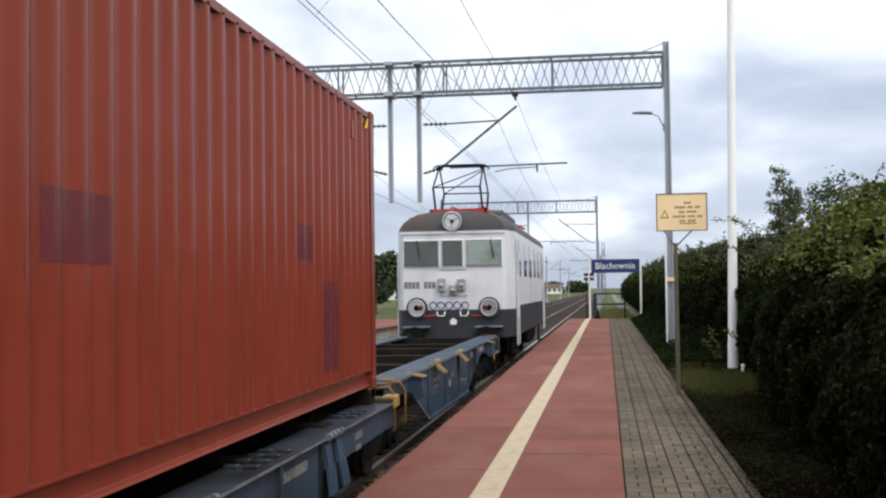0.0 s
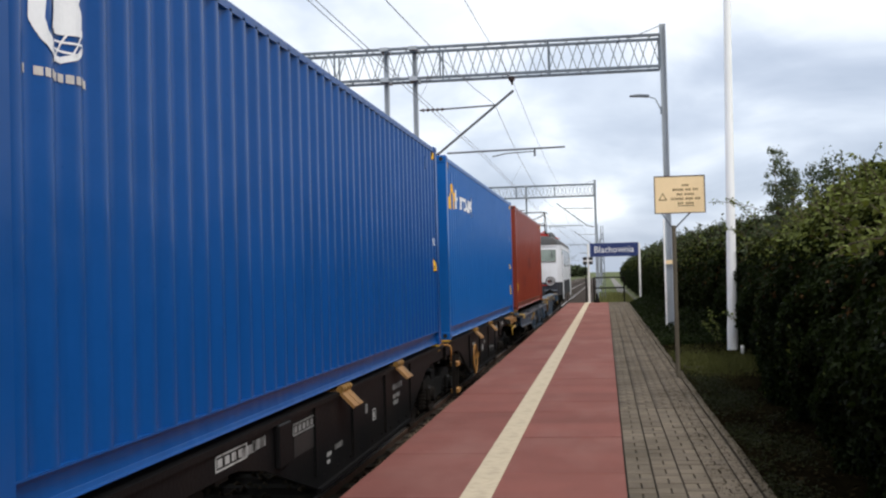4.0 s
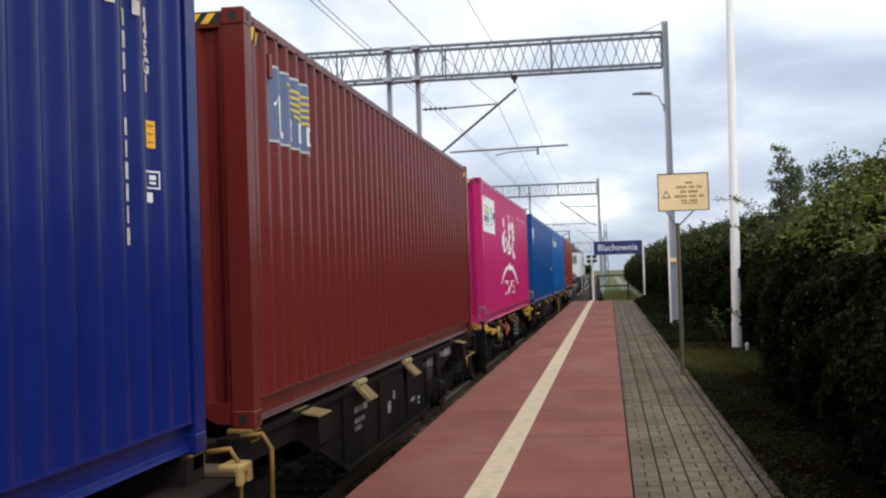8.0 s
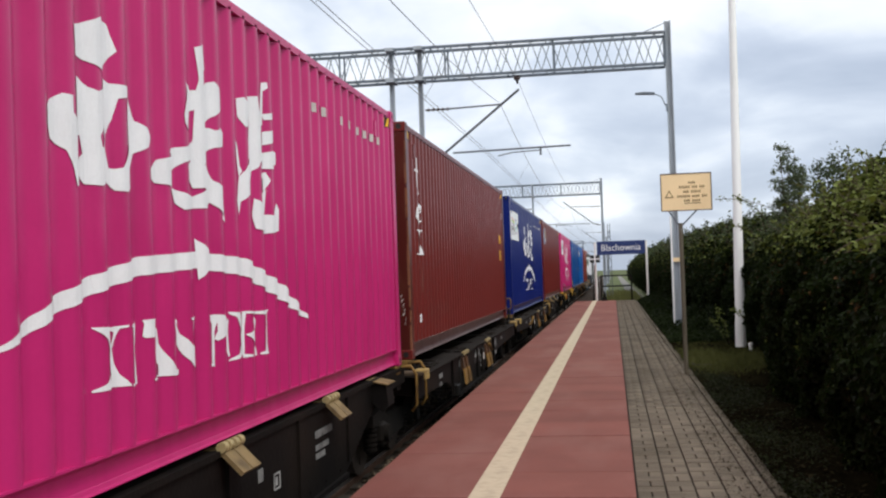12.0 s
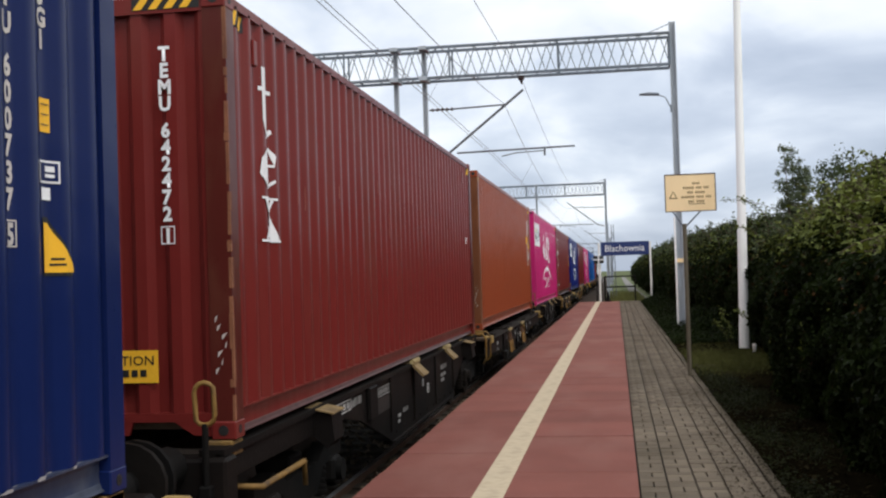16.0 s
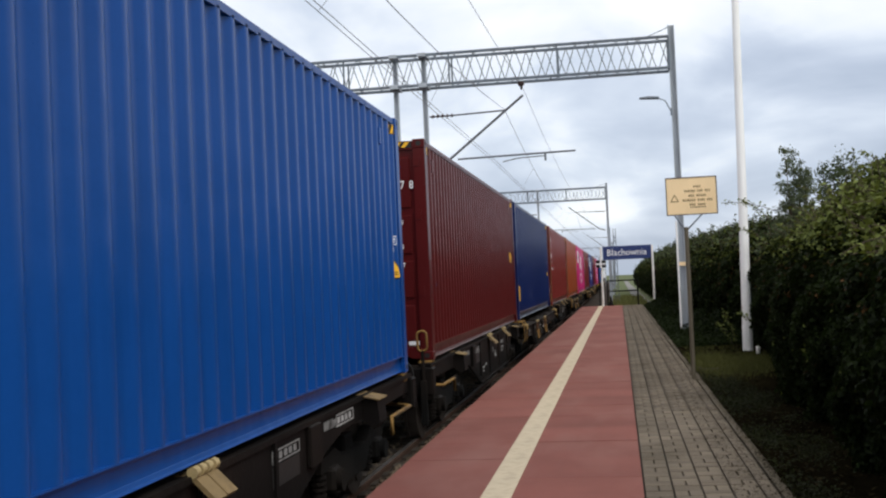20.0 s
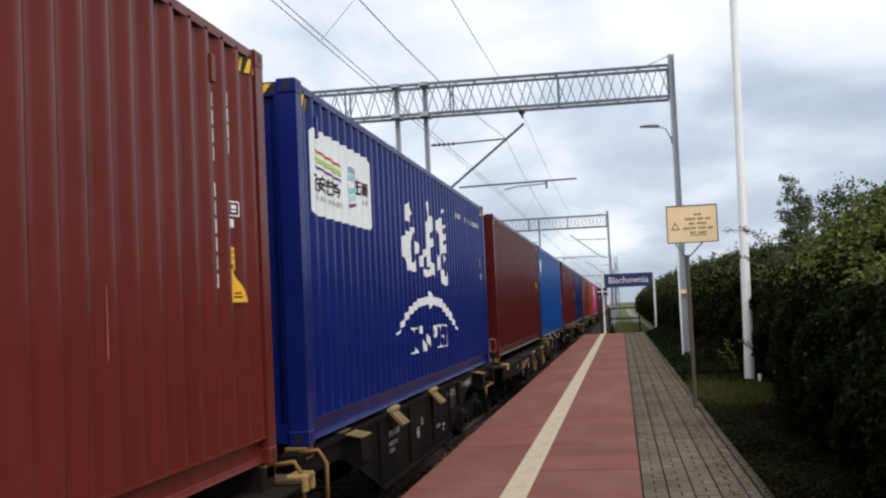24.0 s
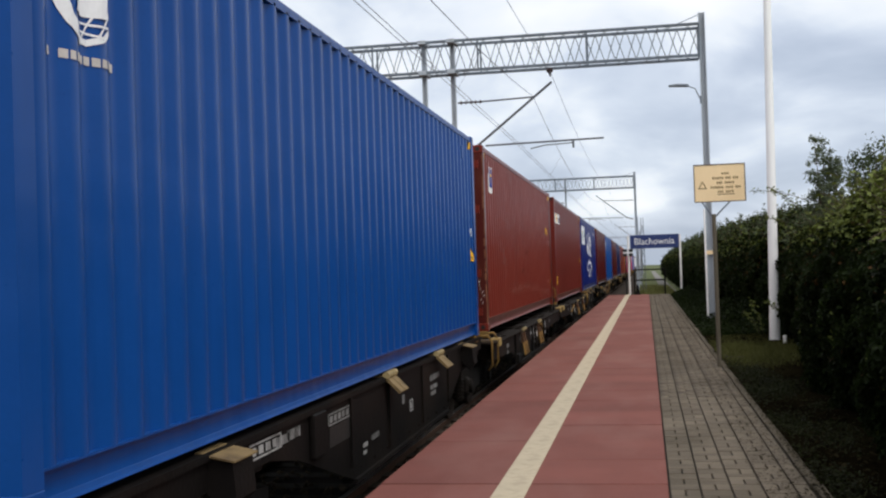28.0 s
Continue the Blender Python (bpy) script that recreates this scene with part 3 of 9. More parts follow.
def gantry(y, xr, zt, x_posts, x_left, label, lamp=False, zb=None, from_mast=False):
    t = thing("catenary_portal", label, "catenary portal", "catenary portals over the tracks")
    z0 = zt - 1.22 if zb is None else zb
    z1 = z0 + 0.86
    bm = BM()
    i_post(bm, xr, y, -0.9, zt, 0.17, 0.19)
    part("mast", bm, M["mast"], t, "grey steel portal mast")
    bm = BM()
    i_post(bm, x_left, y, -0.9, zt, 0.21, 0.21)
    part("mast", bm, M["mast"], t, "grey steel portal mast")
    bm = BM()
    lattice_beam(bm, x_left, xr - 0.1, y, z0, z1, 0.6, 0.56)
    beam = part("lattice_beam", bm, M["girder"], t, "blue-grey lattice girder")
    bm = BM()
    rod(bm, (xr, y, zt - 0.02), (xr - 0.9, y, z1), 0.012, 5)
    part("tie_rod", bm, M["galv"], t)
    for xp in x_posts:
        bm = BM()
        i_post(bm, xp, y, 4.1, z1 + 0.1, 0.13, 0.13)
        box(bm, xp - 0.12, xp + 0.12, y - 0.34, y + 0.34, z0 - 0.06, z0 + 0.06)
        box(bm, xp - 0.12, xp + 0.12, y - 0.34, y + 0.34, z1 - 0.04, z1 + 0.06)
        part("hanging_post", bm, M["mast"], t, "grey hanging steel post")
    if from_mast:
        cantilever(t, xr - 0.1, y, 6.35, 5.05, -1, 4.15)
    else:
        cantilever(t, x_posts[-1] + 0.05, y, 6.35, 5.05, 1, 4.15)
    cantilever(t, x_posts[0] - 0.05, y, 6.35, 5.05, -1, 4.15)
    if lamp:
        bm = BM()
        tube(bm, [(xr - 0.1, y - 0.15, 6.0), (xr - 0.25, y - 0.15, 6.32), (xr - 0.45, y - 0.15, 6.4)], 0.015, 6)
        rod(bm, (xr - 0.1, y - 0.15, 5.9), (xr - 0.1, y - 0.15, 6.1), 0.03, 6)
        lp = part("lamp_bracket", bm, M["galv"], t)
        bm = BM()
        prism(bm, [(xr - 0.42, 6.385), (xr - 0.42, 6.43), (xr - 0.7, 6.455), (xr - 0.95, 6.435), (xr - 0.95, 6.415)], y - 0.28, y - 0.02, "y")
        part("lamp_head", bm, M["galv"], lp, "flat grey street light head")
        bm = BM()
        box(bm, xr - 0.115, xr + 0.115, y - 0.13, y - 0.107, 1.76, 1.87)
        part("mast_band", bm, M["signyellow"], t, "small faded yellow band")
        bm = BM()
        rod(bm, (xr - 0.125, y - 0.13, -0.15), (xr - 0.125, y - 0.13, 3.0), 0.025, 8)
        part("conduit", bm, M["whitepole"], t, "thin pale cable conduit")
    return t


gantry(31.4, 1.75, 8.42, (-6.05, -5.22), -13.6, "zinc-grey lattice portal over both tracks carrying the overhead line", lamp=True, zb=7.2)
gantry(83.6, -0.6, 8.42, (-5.7,), -12.2, "distant grey lattice portal over both tracks", zb=7.25, from_mast=True)


def single_mast(x, y, side, h=7.6):
    t = thing("catenary_mast", "far single grey catenary mast with a cantilever", "catenary mast", "single masts of the overhead line")
    bm = BM()
    i_post(bm, x, y, -0.9, h, 0.24, 0.24)
    box(bm, x - 0.3, x + 0.3, y - 0.3, y + 0.3, -0.95, -0.6)
    part("mast", bm, M["mast"], t)
    cantilever(t, x + side * 0.1, y, 6.35, 5.05, side, 3.6)
    return t


for y in (142.0, 205.0, 268.0, 330.0):
    single_mast(-0.9, y, -1)
    single_mast(-10.9, y + 3, 1)


def wire_run(name, label, anchors, sag, r, step=10):
    bm = BM()
    pts = []
    for (x0, y0, z0), (x1, y1, z1) in zip(anchors[:-1], anchors[1:]):
        for i in range(step):
            u = i / step
            pts.append((x0 + (x1 - x0) * u, y0 + (y1 - y0) * u, z0 + (z1 - z0) * u - 4 * sag * u * (1 - u)))
    pts.append(anchors[-1])
    tube(bm, pts, r, 5)
    return solo(name, bm, M["wire"], label, "overhead wire", "overhead wires along the tracks")


YS = [-21.0, 31.4, 83.6, 142.0, 205.0, 268.0, 330.0]
for cx, xm, xf in ((-3.42, -2.96, -2.46), (-7.9, -8.3, None)):
    for d in (-0.045, 0.045):
        wire_run("contact_wire", "taut dark copper contact wire over the track", [(cx + d + (0.12 if i % 2 else -0.08), y, 4.95) for i, y in enumerate(YS)], 0.03, 0.0055)
    wire_run("messenger_wire", "dark catenary wire hung over the contact wire", [(xm, y, 6.4) for i, y in enumerate(YS)], 1.05, 0.0075)
    if xf:
        wire_run("feeder_wire", "thin dark feeder wire under the portal beams", [(xf, y, 7.1) for y in YS], 0.55, 0.0065)
    for y0, y1 in zip(YS[:3], YS[1:3]):
        for u in (0.2, 0.35, 0.5, 0.65, 0.8):
            z = 6.4 - 4 * 1.05 * u * (1 - u)
            y = y0 + (y1 - y0) * u
            bm = BM()
            rod(bm, (xm, y, z), (cx, y, 4.95), 0.003, 4)
            solo("dropper", bm, M["wire"], "thin wire dropper between catenary and contact wire", "dropper", "droppers of the overhead line")
bm = BM()
rod(bm, (-2.46, 31.4, 7.16), (-2.46, 31.4, 7.05), 0.09, 8)
rod(bm, (-2.46, 31.38, 7.05), (-2.46, 31.5, 6.95), 0.05, 8, 0.02)
solo("feeder_clamp", bm, M["insul"], "dark clamp with insulator under the portal beam", "insulator")


# ---- platform furniture ----
def white_pole():
    t = thing("lamp_post", "tall tapered white lamp post among the hedge", "lamp post", at=(2.55, 23.7, -0.12))
    bm = BM()
    rod(bm, (0, 0, 0), (0, 0, 0.55), 0.108, 16)
    rod(bm, (0, 0, 0.55), (0, 0, 0.575), 0.108, 16, 0.102)
    part("base", bm, M["whitepole"], t, "wider painted base of the post")
    bm = BM()
    for k in range(12):
        za, zb = 0.55 + 10.95 * k / 12, 0.55 + 10.95 * (k + 1) / 12
        rod(bm, (0, 0, za), (0, 0, zb), 0.102 - 0.045 * k / 12, 20, 0.102 - 0.045 * (k + 1) / 12, caps=k in (0, 11))
    bmesh.ops.remove_doubles(bm, verts=bm.verts[:], dist=0.0005)
    part("shaft", bm, M["whitepole"], t)
    bm = BM()
    rod(bm, (0, 0, 11.4), (-1.2, -0.3, 11.7), 0.04, 8)
    arm = part("arm", bm, M["whitepole"], t)
    bm = BM()
    prism(bm, [(-1.15, 11.66), (-1.15, 11.78), (-1.5, 11.82), (-1.85, 11.78), (-1.85, 11.72)], -0.45, -0.17, "y")
    part("lamp_head", bm, M["galv"], arm)
    t.matrix_world = pose(2.55, 23.7, -0.12, 0, 0.85, 0)
    return t


white_pole()


def small_stub():
    bm = BM()
    rod(bm, (0, 0, 0), (0, 0, 0.16), 0.035, 8)
    rod(bm, (0, 0, 0.16), (0, 0, 0.2), 0.05, 8, 0.03)
    solo("marker_stub", bm, M["white"], "small white-topped marker peg in the grass", "marker", at=(2.62, 22.6, -0.12))


small_stub()


def warning_sign():
    t = thing("warning_sign", "cream warning sign with dark writing on a thin post", "sign", at=(1.03, 17.06, 0))
    bm = BM()
    rod(bm, (0, 0, -0.1), (0, 0, 2.26), 0.033, 10)
    part("post", bm, M["postbrown"], t, "weathered brown steel post")
    bm = BM()
    tube(bm, [(0, 0, 2.2), (-0.2, 0.0, 2.5)], 0.012, 6)
    tube(bm, [(0, 0, 2.2), (0.3, 0.0, 2.5)], 0.012, 6)
    part("brace", bm, M["galv"], t, "grey forked bracket")
    bm = BM()
    box(bm, -0.275, 0.475, -0.02, 0.0, 2.44, 3.005, 0.004)
    panel = part("panel", bm, M["signyellow"], t)
    bm = BM()
    for x0, x1, z0, z1 in ((-0.275, 0.475, 2.44, 2.452), (-0.275, 0.475, 2.993, 3.005), (-0.275, -0.262, 2.44, 3.005), (0.462, 0.475, 2.44, 3.005)):
        box(bm, x0, x1, -0.026, -0.02, z0, z1)
    part("border", bm, M["ink"], panel, "thin dark edge")
    for cx, z, w, h in ((0.19, 2.86, 0.11, 0.03), (0.19, 2.795, 0.38, 0.034), (0.19, 2.725, 0.26, 0.034), (0.19, 2.657, 0.44, 0.034), (0.19, 2.59, 0.24, 0.034)):
        bm = BM()
        n = max(2, int(w / 0.027))
        for i in range(n):
            if n > 6 and i in (n // 2 - 1, n - 4 if n > 13 else -1):
                continue
            a = cx - w / 2 + w * i / n
            box(bm, a, a + w / n * 0.55, -0.024, -0.02, z - h / 2, z + h / 2)
        part("text_line", bm, M["sign_print"], panel, "dark line of small text")["kind"] = "stuff"
    bm = BM()
    box(bm, 0.07, 0.31, -0.024, -0.02, 2.548, 2.556)
    part("underline", bm, M["ink"], panel)
    bm = BM()
    prism(bm, [(-0.215, 2.64), (-0.085, 2.64), (-0.15, 2.755)], -0.024, -0.02, "y")
    tri = part("triangle", bm, M["sign_print"], panel, "small warning triangle")
    bm = BM()
    prism(bm, [(-0.193, 2.653), (-0.107, 2.653), (-0.15, 2.73)], -0.027, -0.024, "y")
    part("triangle_field", bm, M["signyellow"], tri)
    return t


warning_sign()


def station_sign():
    t = thing("station_sign", "dark blue station name board with white letters on white posts", "sign", at=(0, 58.8, 0))
    for x in (-0.86, 1.77):
        bm = BM()
        rod(bm, (x, 0, -0.1), (x, 0, 3.05), 0.055, 10)
        part("post", bm, M["white"], t, "white tubular post")
    bm = BM()
    box(bm, -0.76, 1.72, -0.04, 0.03, 2.38, 3.08, 0.01)
    board = part("board", bm, M["signblue"], t)
    bm = letters("Blachownia", 0.46)
    me_pts = [v.co.x for v in bm.verts]
    w = max(me_pts) - min(me_pts)
    k = 2.02 / w
    for v in bm.verts:
        v.co = Vector((-0.53 + (v.co.x - min(me_pts)) * k, -0.046, 2.585 + v.co.y * 1.05))
    part("name", bm, M["decal"], board, "white station name")
    return t


station_sign()


def end_sign():
    t = thing("end_marker", "black plate with a white cross bar on a thin dark post", "sign", at=(-0.885, 58.5, 0))
    bm = BM()
    rod(bm, (-0.13, 0.04, 0.0), (-0.13, 0.04, 2.3), 0.03, 8)
    part("post", bm, M["under"], t)
    bm = BM()
    box(bm, -0.26, 0.26, -0.02, 0.01, 1.99, 2.37, 0.005)
    p = part("plate", bm, M["lab_black"], t)
    bm = BM()
    box(bm, -0.26, 0.26, -0.026, -0.02, 2.15, 2.21)
    part("bar", bm, M["decal"], p, "white bar")
    bm = BM()
    box(bm, -0.035, 0.035, -0.026, -0.02, 1.99, 2.15)
    part("bar", bm, M["decal"], p, "white bar")
    bm = BM()
    box(bm, -0.035, 0.035, -0.026, -0.02, 2.21, 2.37)
    part("bar", bm, M["decal"], p, "white bar")
    return t


end_sign()


def barrier():
    t = thing("barrier", "dark tubular barrier across the end of the platform", "railing", at=(0, 59.9, 0))
    for x in (-0.62, 0.96):
        bm = BM()
        rod(bm, (x, 0, -0.8), (x, 0, 1.3), 0.04, 8)
        part("post", bm, M["under"], t)
    for z in (0.73, 1.28):
        bm = BM()
        rod(bm, (-0.62, 0, z), (0.96, 0, z), 0.035, 8)
        part("rail", bm, M["under"], t)
    return t


barrier()


def small_cone():
    bm = BM()
    box(bm, -0.16, 0.16, -0.16, 0.16, 0, 0.05, 0.01)
    rod(bm, (0, 0, 0.05), (0, 0, 0.5), 0.13, 10, 0.03)
    solo("marker_cone", bm, M["under"], "small dark cone standing at the platform end", "cone", at=(-0.46, 58.6, 0.0))


small_cone()


# ---- the train ----
CL, CH, CW = 12.192, 2.896, 1.219
SEAT = 1.155
GAPS = [1.43, 0.97, 2.31, 2.19, 0.91, 1.69, 0.71, 1.80, 1.05, 1.60, 0.64, 1.76, 0.58, 1.61, 0.81, 1.49, 0.96]
FRONT = [0.0]
for g in GAPS:
    FRONT.append(FRONT[-1] - CL - g)
MOVING = []
PITCH, DEEP = 0.2785, 0.036
WALL_X = 1.205


BENDS = [(0.012, 0.0), (0.060, 0.0), (0.084, 0.18), (0.128, 0.82), (0.152, 1.0), (0.1985, 1.0), (0.2225, 0.82), (0.2665, 0.18), (0.2905, 0.0)]


def dent(u):
    """Depth of the pressed wall, with its rounded bends, at a distance along it."""
    u = (u - BENDS[0][0]) % PITCH + BENDS[0][0]
    for (a, da), (b, db) in zip(BENDS, BENDS[1:]):
        if u <= b:
            return DEEP * (da + (db - da) * (u - a) / (b - a))
    return 0.0


def breaks(lo, hi):
    out = [lo]
    k = math.floor(lo / PITCH) - 1
    while k * PITCH < hi:
        for b, _ in BENDS[:-1]:
            y = k * PITCH + b
            if lo + 1e-4 < y < hi - 1e-4:
                out.append(y)
        k += 1
    return sorted(out) + [hi]


def pressed_wall(x, lo, hi, z0, z1, s):
    """A pressed steel sheet with an outer and an inner skin."""
    bm = BM()
    prev = None
    for y in breaks(lo, hi):
        xo = s * (x - dent(y))
        xi = s * (x - dent(y) - 0.006)
        v = [bm.verts.new(p) for p in ((xo, y, z0), (xo, y, z1), (xo, y, z1), (xi, y, z1), (xi, y, z0), (xo, y, z0))]
        if prev:
            for j in (0, 2, 3, 4):  # the outer skin keeps corners of its own, for its smooth bends
                q = (prev[j], v[j], v[j + 1], prev[j + 1])
                bm.faces.new(q if s > 0 else q[::-1]).smooth = j == 0
        prev = v
    return bm


def corner_casting(x, y, z):
    bm = BM()
    box(bm, x - 0.081, x + 0.081, y - 0.089, y + 0.089, z, z + 0.118, 0.008)
    return bm


def stick_on_wall(bm, proud=0.004):
    """Bends a flat sheet in the plane x = 0 (y, z) onto the pressed side wall."""
    ys = [v.co.y for v in bm.verts]
    for y in breaks(min(ys), max(ys))[1:-1]:
        bmesh.ops.bisect_plane(bm, geom=bm.verts[:] + bm.edges[:] + bm.faces[:], plane_co=(0, y, 0), plane_no=(0, 1, 0))
    for v in bm.verts:
        v.co.x += WALL_X - dent(v.co.y) + proud
    return bm


def flat_shapes(polys):
    bm = BM()
    for k, p in enumerate(polys):
        f = bm.faces.new([bm.verts.new((0.0003 * (k % 24), y, z)) for y, z in p])
        f.normal_update()
        if f.normal.x < 0:
            f.normal_flip()
    bmesh.ops.triangulate(bm, faces=[f for f in bm.faces if len(f.verts) > 4])
    return bm


def rect(y0, y1, z0, z1):
    return [(y0, z0), (y1, z0), (y1, z1), (y0, z1)]


def container(i, colour, label, doors=False):
    c = thing("shipping_container", label, "container", "containers on the train")
    m = colour
    for s in (1, -1):
        part("side_wall", pressed_wall(WALL_X, -CL + 0.13, -0.13, 0.185, CH - 0.06, s), m, c)
        bm = BM()
        box(bm, *sorted((s * 1.205, s * 1.12)), -CL + 0.15, -0.15, CH - 0.08, CH - 0.02)
        part("top_rail", bm, m, c)
        bm = BM()
        web = [(1.206, 0.195), (1.206, 0.184), (1.162, 0.178), (1.157, 0.150), (1.157, 0.115), (1.159, 0.085), (1.163, 0.055), (1.170, 0.034), (1.182, 0.024), (1.12, 0.016), (1.12, 0.195)]
        prism(bm, [(s * x, z) for x, z in web], -CL + 0.15, -0.15, "y")
        rail = part("bottom_rail", bm, RAIL_PAINT.get(i, m), c)
        bm = BM()
        prism(bm, [(s * x, z) for x, z in ((1.1595, 0.062), (1.1655, 0.056), (1.1725, 0.0345), (1.185, 0.025), (1.185, 0.020), (1.165, 0.018))], -CL + 0.15, -0.15, "y")
        part("rail_lip", bm, LIP_PAINT.get(i, m), rail, "rubbed lower lip of the rail")
    bm = BM()
    n = 60
    for k in range(n):
        y = -CL + 0.1 + (CL - 0.2) * k / n
        box(bm, -1.12, 1.12, y + 0.03, y + (CL - 0.2) / n - 0.03, CH - 0.05, CH - 0.02)
    box(bm, -1.13, 1.13, -CL + 0.06, -0.06, CH - 0.06, CH - 0.04)
    part("roof", bm, m, c)
    bm = BM()
    box(bm, -1.12, 1.12, -CL + 0.1, -0.1, 0.06, 0.15)
    part("floor", bm, M["floor_ply"], c)
    for y, s in ((-CL, 1), (0, -1)):
        for x in (-1, 1):
            bm = BM()
            prism(bm, [(x * 1.216, y + s * 0.01), (x * 1.216, y + s * 0.17), (x * 1.10, y + s * 0.17), (x * 1.10, y + s * 0.06), (x * 1.06, y + s * 0.06), (x * 1.06, y + s * 0.01)], 0.118, CH - 0.118, "z")
            post = part("corner_post", bm, POST_PAINT.get(i, m), c)
            if i in POST_PAINT and x > 0 and s > 0:
                bm = BM()
                rg = random.Random(i)
                z = 0.12
                while z < CH - 0.2:
                    h = rg.uniform(0.05, 0.3)
                    box(bm, 1.2163, 1.2175, y + 0.0085, y + rg.uniform(0.025, 0.05), z, z + h)
                    box(bm, 1.2165 - rg.uniform(0.012, 0.03), 1.2165, y + 0.008, y + 0.0098, z, z + h)
                    z += h + max(0.002, rg.uniform(-0.04, 0.06))
                part("worn_edge", bm, M["post_edge"], post, "rubbed rusty edge of the post")
                bm = BM()
                for k in range(7):
                    px, pz = 1.09 + rg.uniform(0, 0.07), 0.42 + k * 0.055
                    prism(bm, [(px, pz), (px + 0.006, pz), (px + rg.uniform(0.01, 0.04), pz + 0.045), (px + 0.004, pz + 0.03)], y + 0.0078, y + 0.0097, "y")
                part("chalk_mark", bm, M["decal_worn"], post, "faint chalk scribble")["kind"] = "stuff"
            for z in (0, CH - 0.118):
                cc = part("corner_casting", corner_casting(x * 1.138, y + s * 0.089, z), m, c)
                # black discs on the solid casting stand for the shade in its holes
                for pa, pb, rr in (((x * 1.138, y - s * 0.002, z + 0.06), (x * 1.138, y + s * 0.03, z + 0.06), 0.035), ((x * 1.217, y + s * 0.089, z + 0.06), (x * 1.221, y + s * 0.089, z + 0.06), 0.03)):
                    bm = BM()
                    rod(bm, pa, pb, rr, 8)
                    part("lifting_hole", bm, M["lab_black"], cc, "black disc painted for the casting's dark hole")
        bm = BM()
        box(bm, -1.06, 1.06, *sorted((y + s * 0.02, y + s * 0.10)), CH - 0.13, CH - 0.02)
        hd = part("header", bm, m, c)
        if s > 0:
            bm = BM()
            for x in (-0.96, 0.58):
                box(bm, x, x + 0.46, y + 0.0175, y + 0.02, CH - 0.108, CH - 0.03)
            part("stripe_field", bm, M["lab_black"], hd, "black strip behind the yellow stripes")["kind"] = "stuff"
            bm = BM()
            for k in range(8):
                x = -0.95 + (k % 4) * 0.105 + (1.54 if k > 3 else 0)
                prism(bm, [(x, CH - 0.104), (x + 0.055, CH - 0.104), (x + 0.11, CH - 0.034), (x + 0.055, CH - 0.034)], y + 0.013, y + 0.0175, "y")
            part("height_stripe", bm, M["lab_yellow"], hd, "yellow height warning stripes")["kind"] = "stuff"
        bm = BM()
        box(bm, -1.06, 1.06, *sorted((y + s * 0.02, y + s * 0.12)), 0.115, 0.17)
        for x in (-1, 1):
            prism(bm, [(x * 1.06, 0.115), (x * 0.80, 0.115), (x * 0.93, 0.03), (x * 1.06, 0.02)], *sorted((y + s * 0.022, y + s * 0.05)), "y")
            prism(bm, [(x * 0.52, 0.115), (x * 0.34, 0.115), (x * 0.37, 0.03), (x * 0.49, 0.03)], *sorted((y + s * 0.022, y + s * 0.05)), "y")
        part("sill", bm, m, c)
        if s > 0 and doors:
            for x in (-1, 1):
                bm = BM()
                box(bm, *sorted((x * 0.01, x * 1.09)), y + 0.05, y + 0.10, 0.17, CH - 0.13)
                d = part("door", bm, m, c, "ribbed double door leaf")
                for za, zb in ((0.26, 0.72), (0.82, 1.30), (1.40, 1.90), (2.0, 2.66)):
                    bm = BM()
                    box(bm, *sorted((x * 0.12, x * 1.0)), y + 0.03, y + 0.0495, za, zb, 0.009)
                    part("door_panel", bm, m, d)
                for xr in (0.16, 0.5):
                    bm = BM()
                    rod(bm, (x * xr, y + 0.0, 0.1), (x * xr, y + 0.0, CH - 0.06), 0.019, 8)
                    for z in (0.35, 1.0, 1.75, 2.4):
                        box(bm, x * xr - 0.045, x * xr + 0.045, y - 0.014, y + 0.03, z - 0.03, z + 0.03)
                    box(bm, x * xr - 0.03, x * xr + 0.03, y - 0.02, y + 0.03, 0.1, 0.18)
                    box(bm, x * xr - 0.03, x * xr + 0.03, y - 0.02, y + 0.03, CH - 0.13, CH - 0.06)
                    lr = part("lock_rod", bm, M["steelbar"], d, "galvanised locking rod")
                    bm = BM()
                    box(bm, *sorted((x * xr, x * (xr - 0.33 if xr > 0.5 else xr + 0.3))), y - 0.03, y - 0.018, 0.98, 1.02)
                    part("handle", bm, M["steelbar"], d)
                for z in (0.3, 0.9, 1.9, 2.6):
                    bm = BM()
                    box(bm, *sorted((x * 1.06, x * 1.14)), y + 0.0, y + 0.05, z - 0.06, z + 0.06)
                    part("hinge", bm, m, d)
        else:
            bm = BM()
            w = 0.232
            prev = None
            xs, k = [], 0
            x = -1.06
            pts = []
            while x < 1.06:
                for dx, dy in ((0.0, 0.0), (0.072, 0.0), (0.117, 0.046), (0.187, 0.046)):
                    if x + dx < 1.06:
                        pts.append((x + dx, dy))
                x += w
            pts.append((1.06, 0.0))
            for px, dy in pts:
                a, b = bm.verts.new((px, y + s * (0.03 + dy), 0.16)), bm.verts.new((px, y + s * (0.03 + dy), CH - 0.12))
                if prev:
                    bm.faces.new((prev[0], a, b, prev[1]) if s > 0 else (a, prev[0], prev[1], b))
                prev = (a, b)
            part("end_wall", bm, m, c)
    MOVING.append((c, FRONT[i], RAIL_Z + SEAT))
    return c


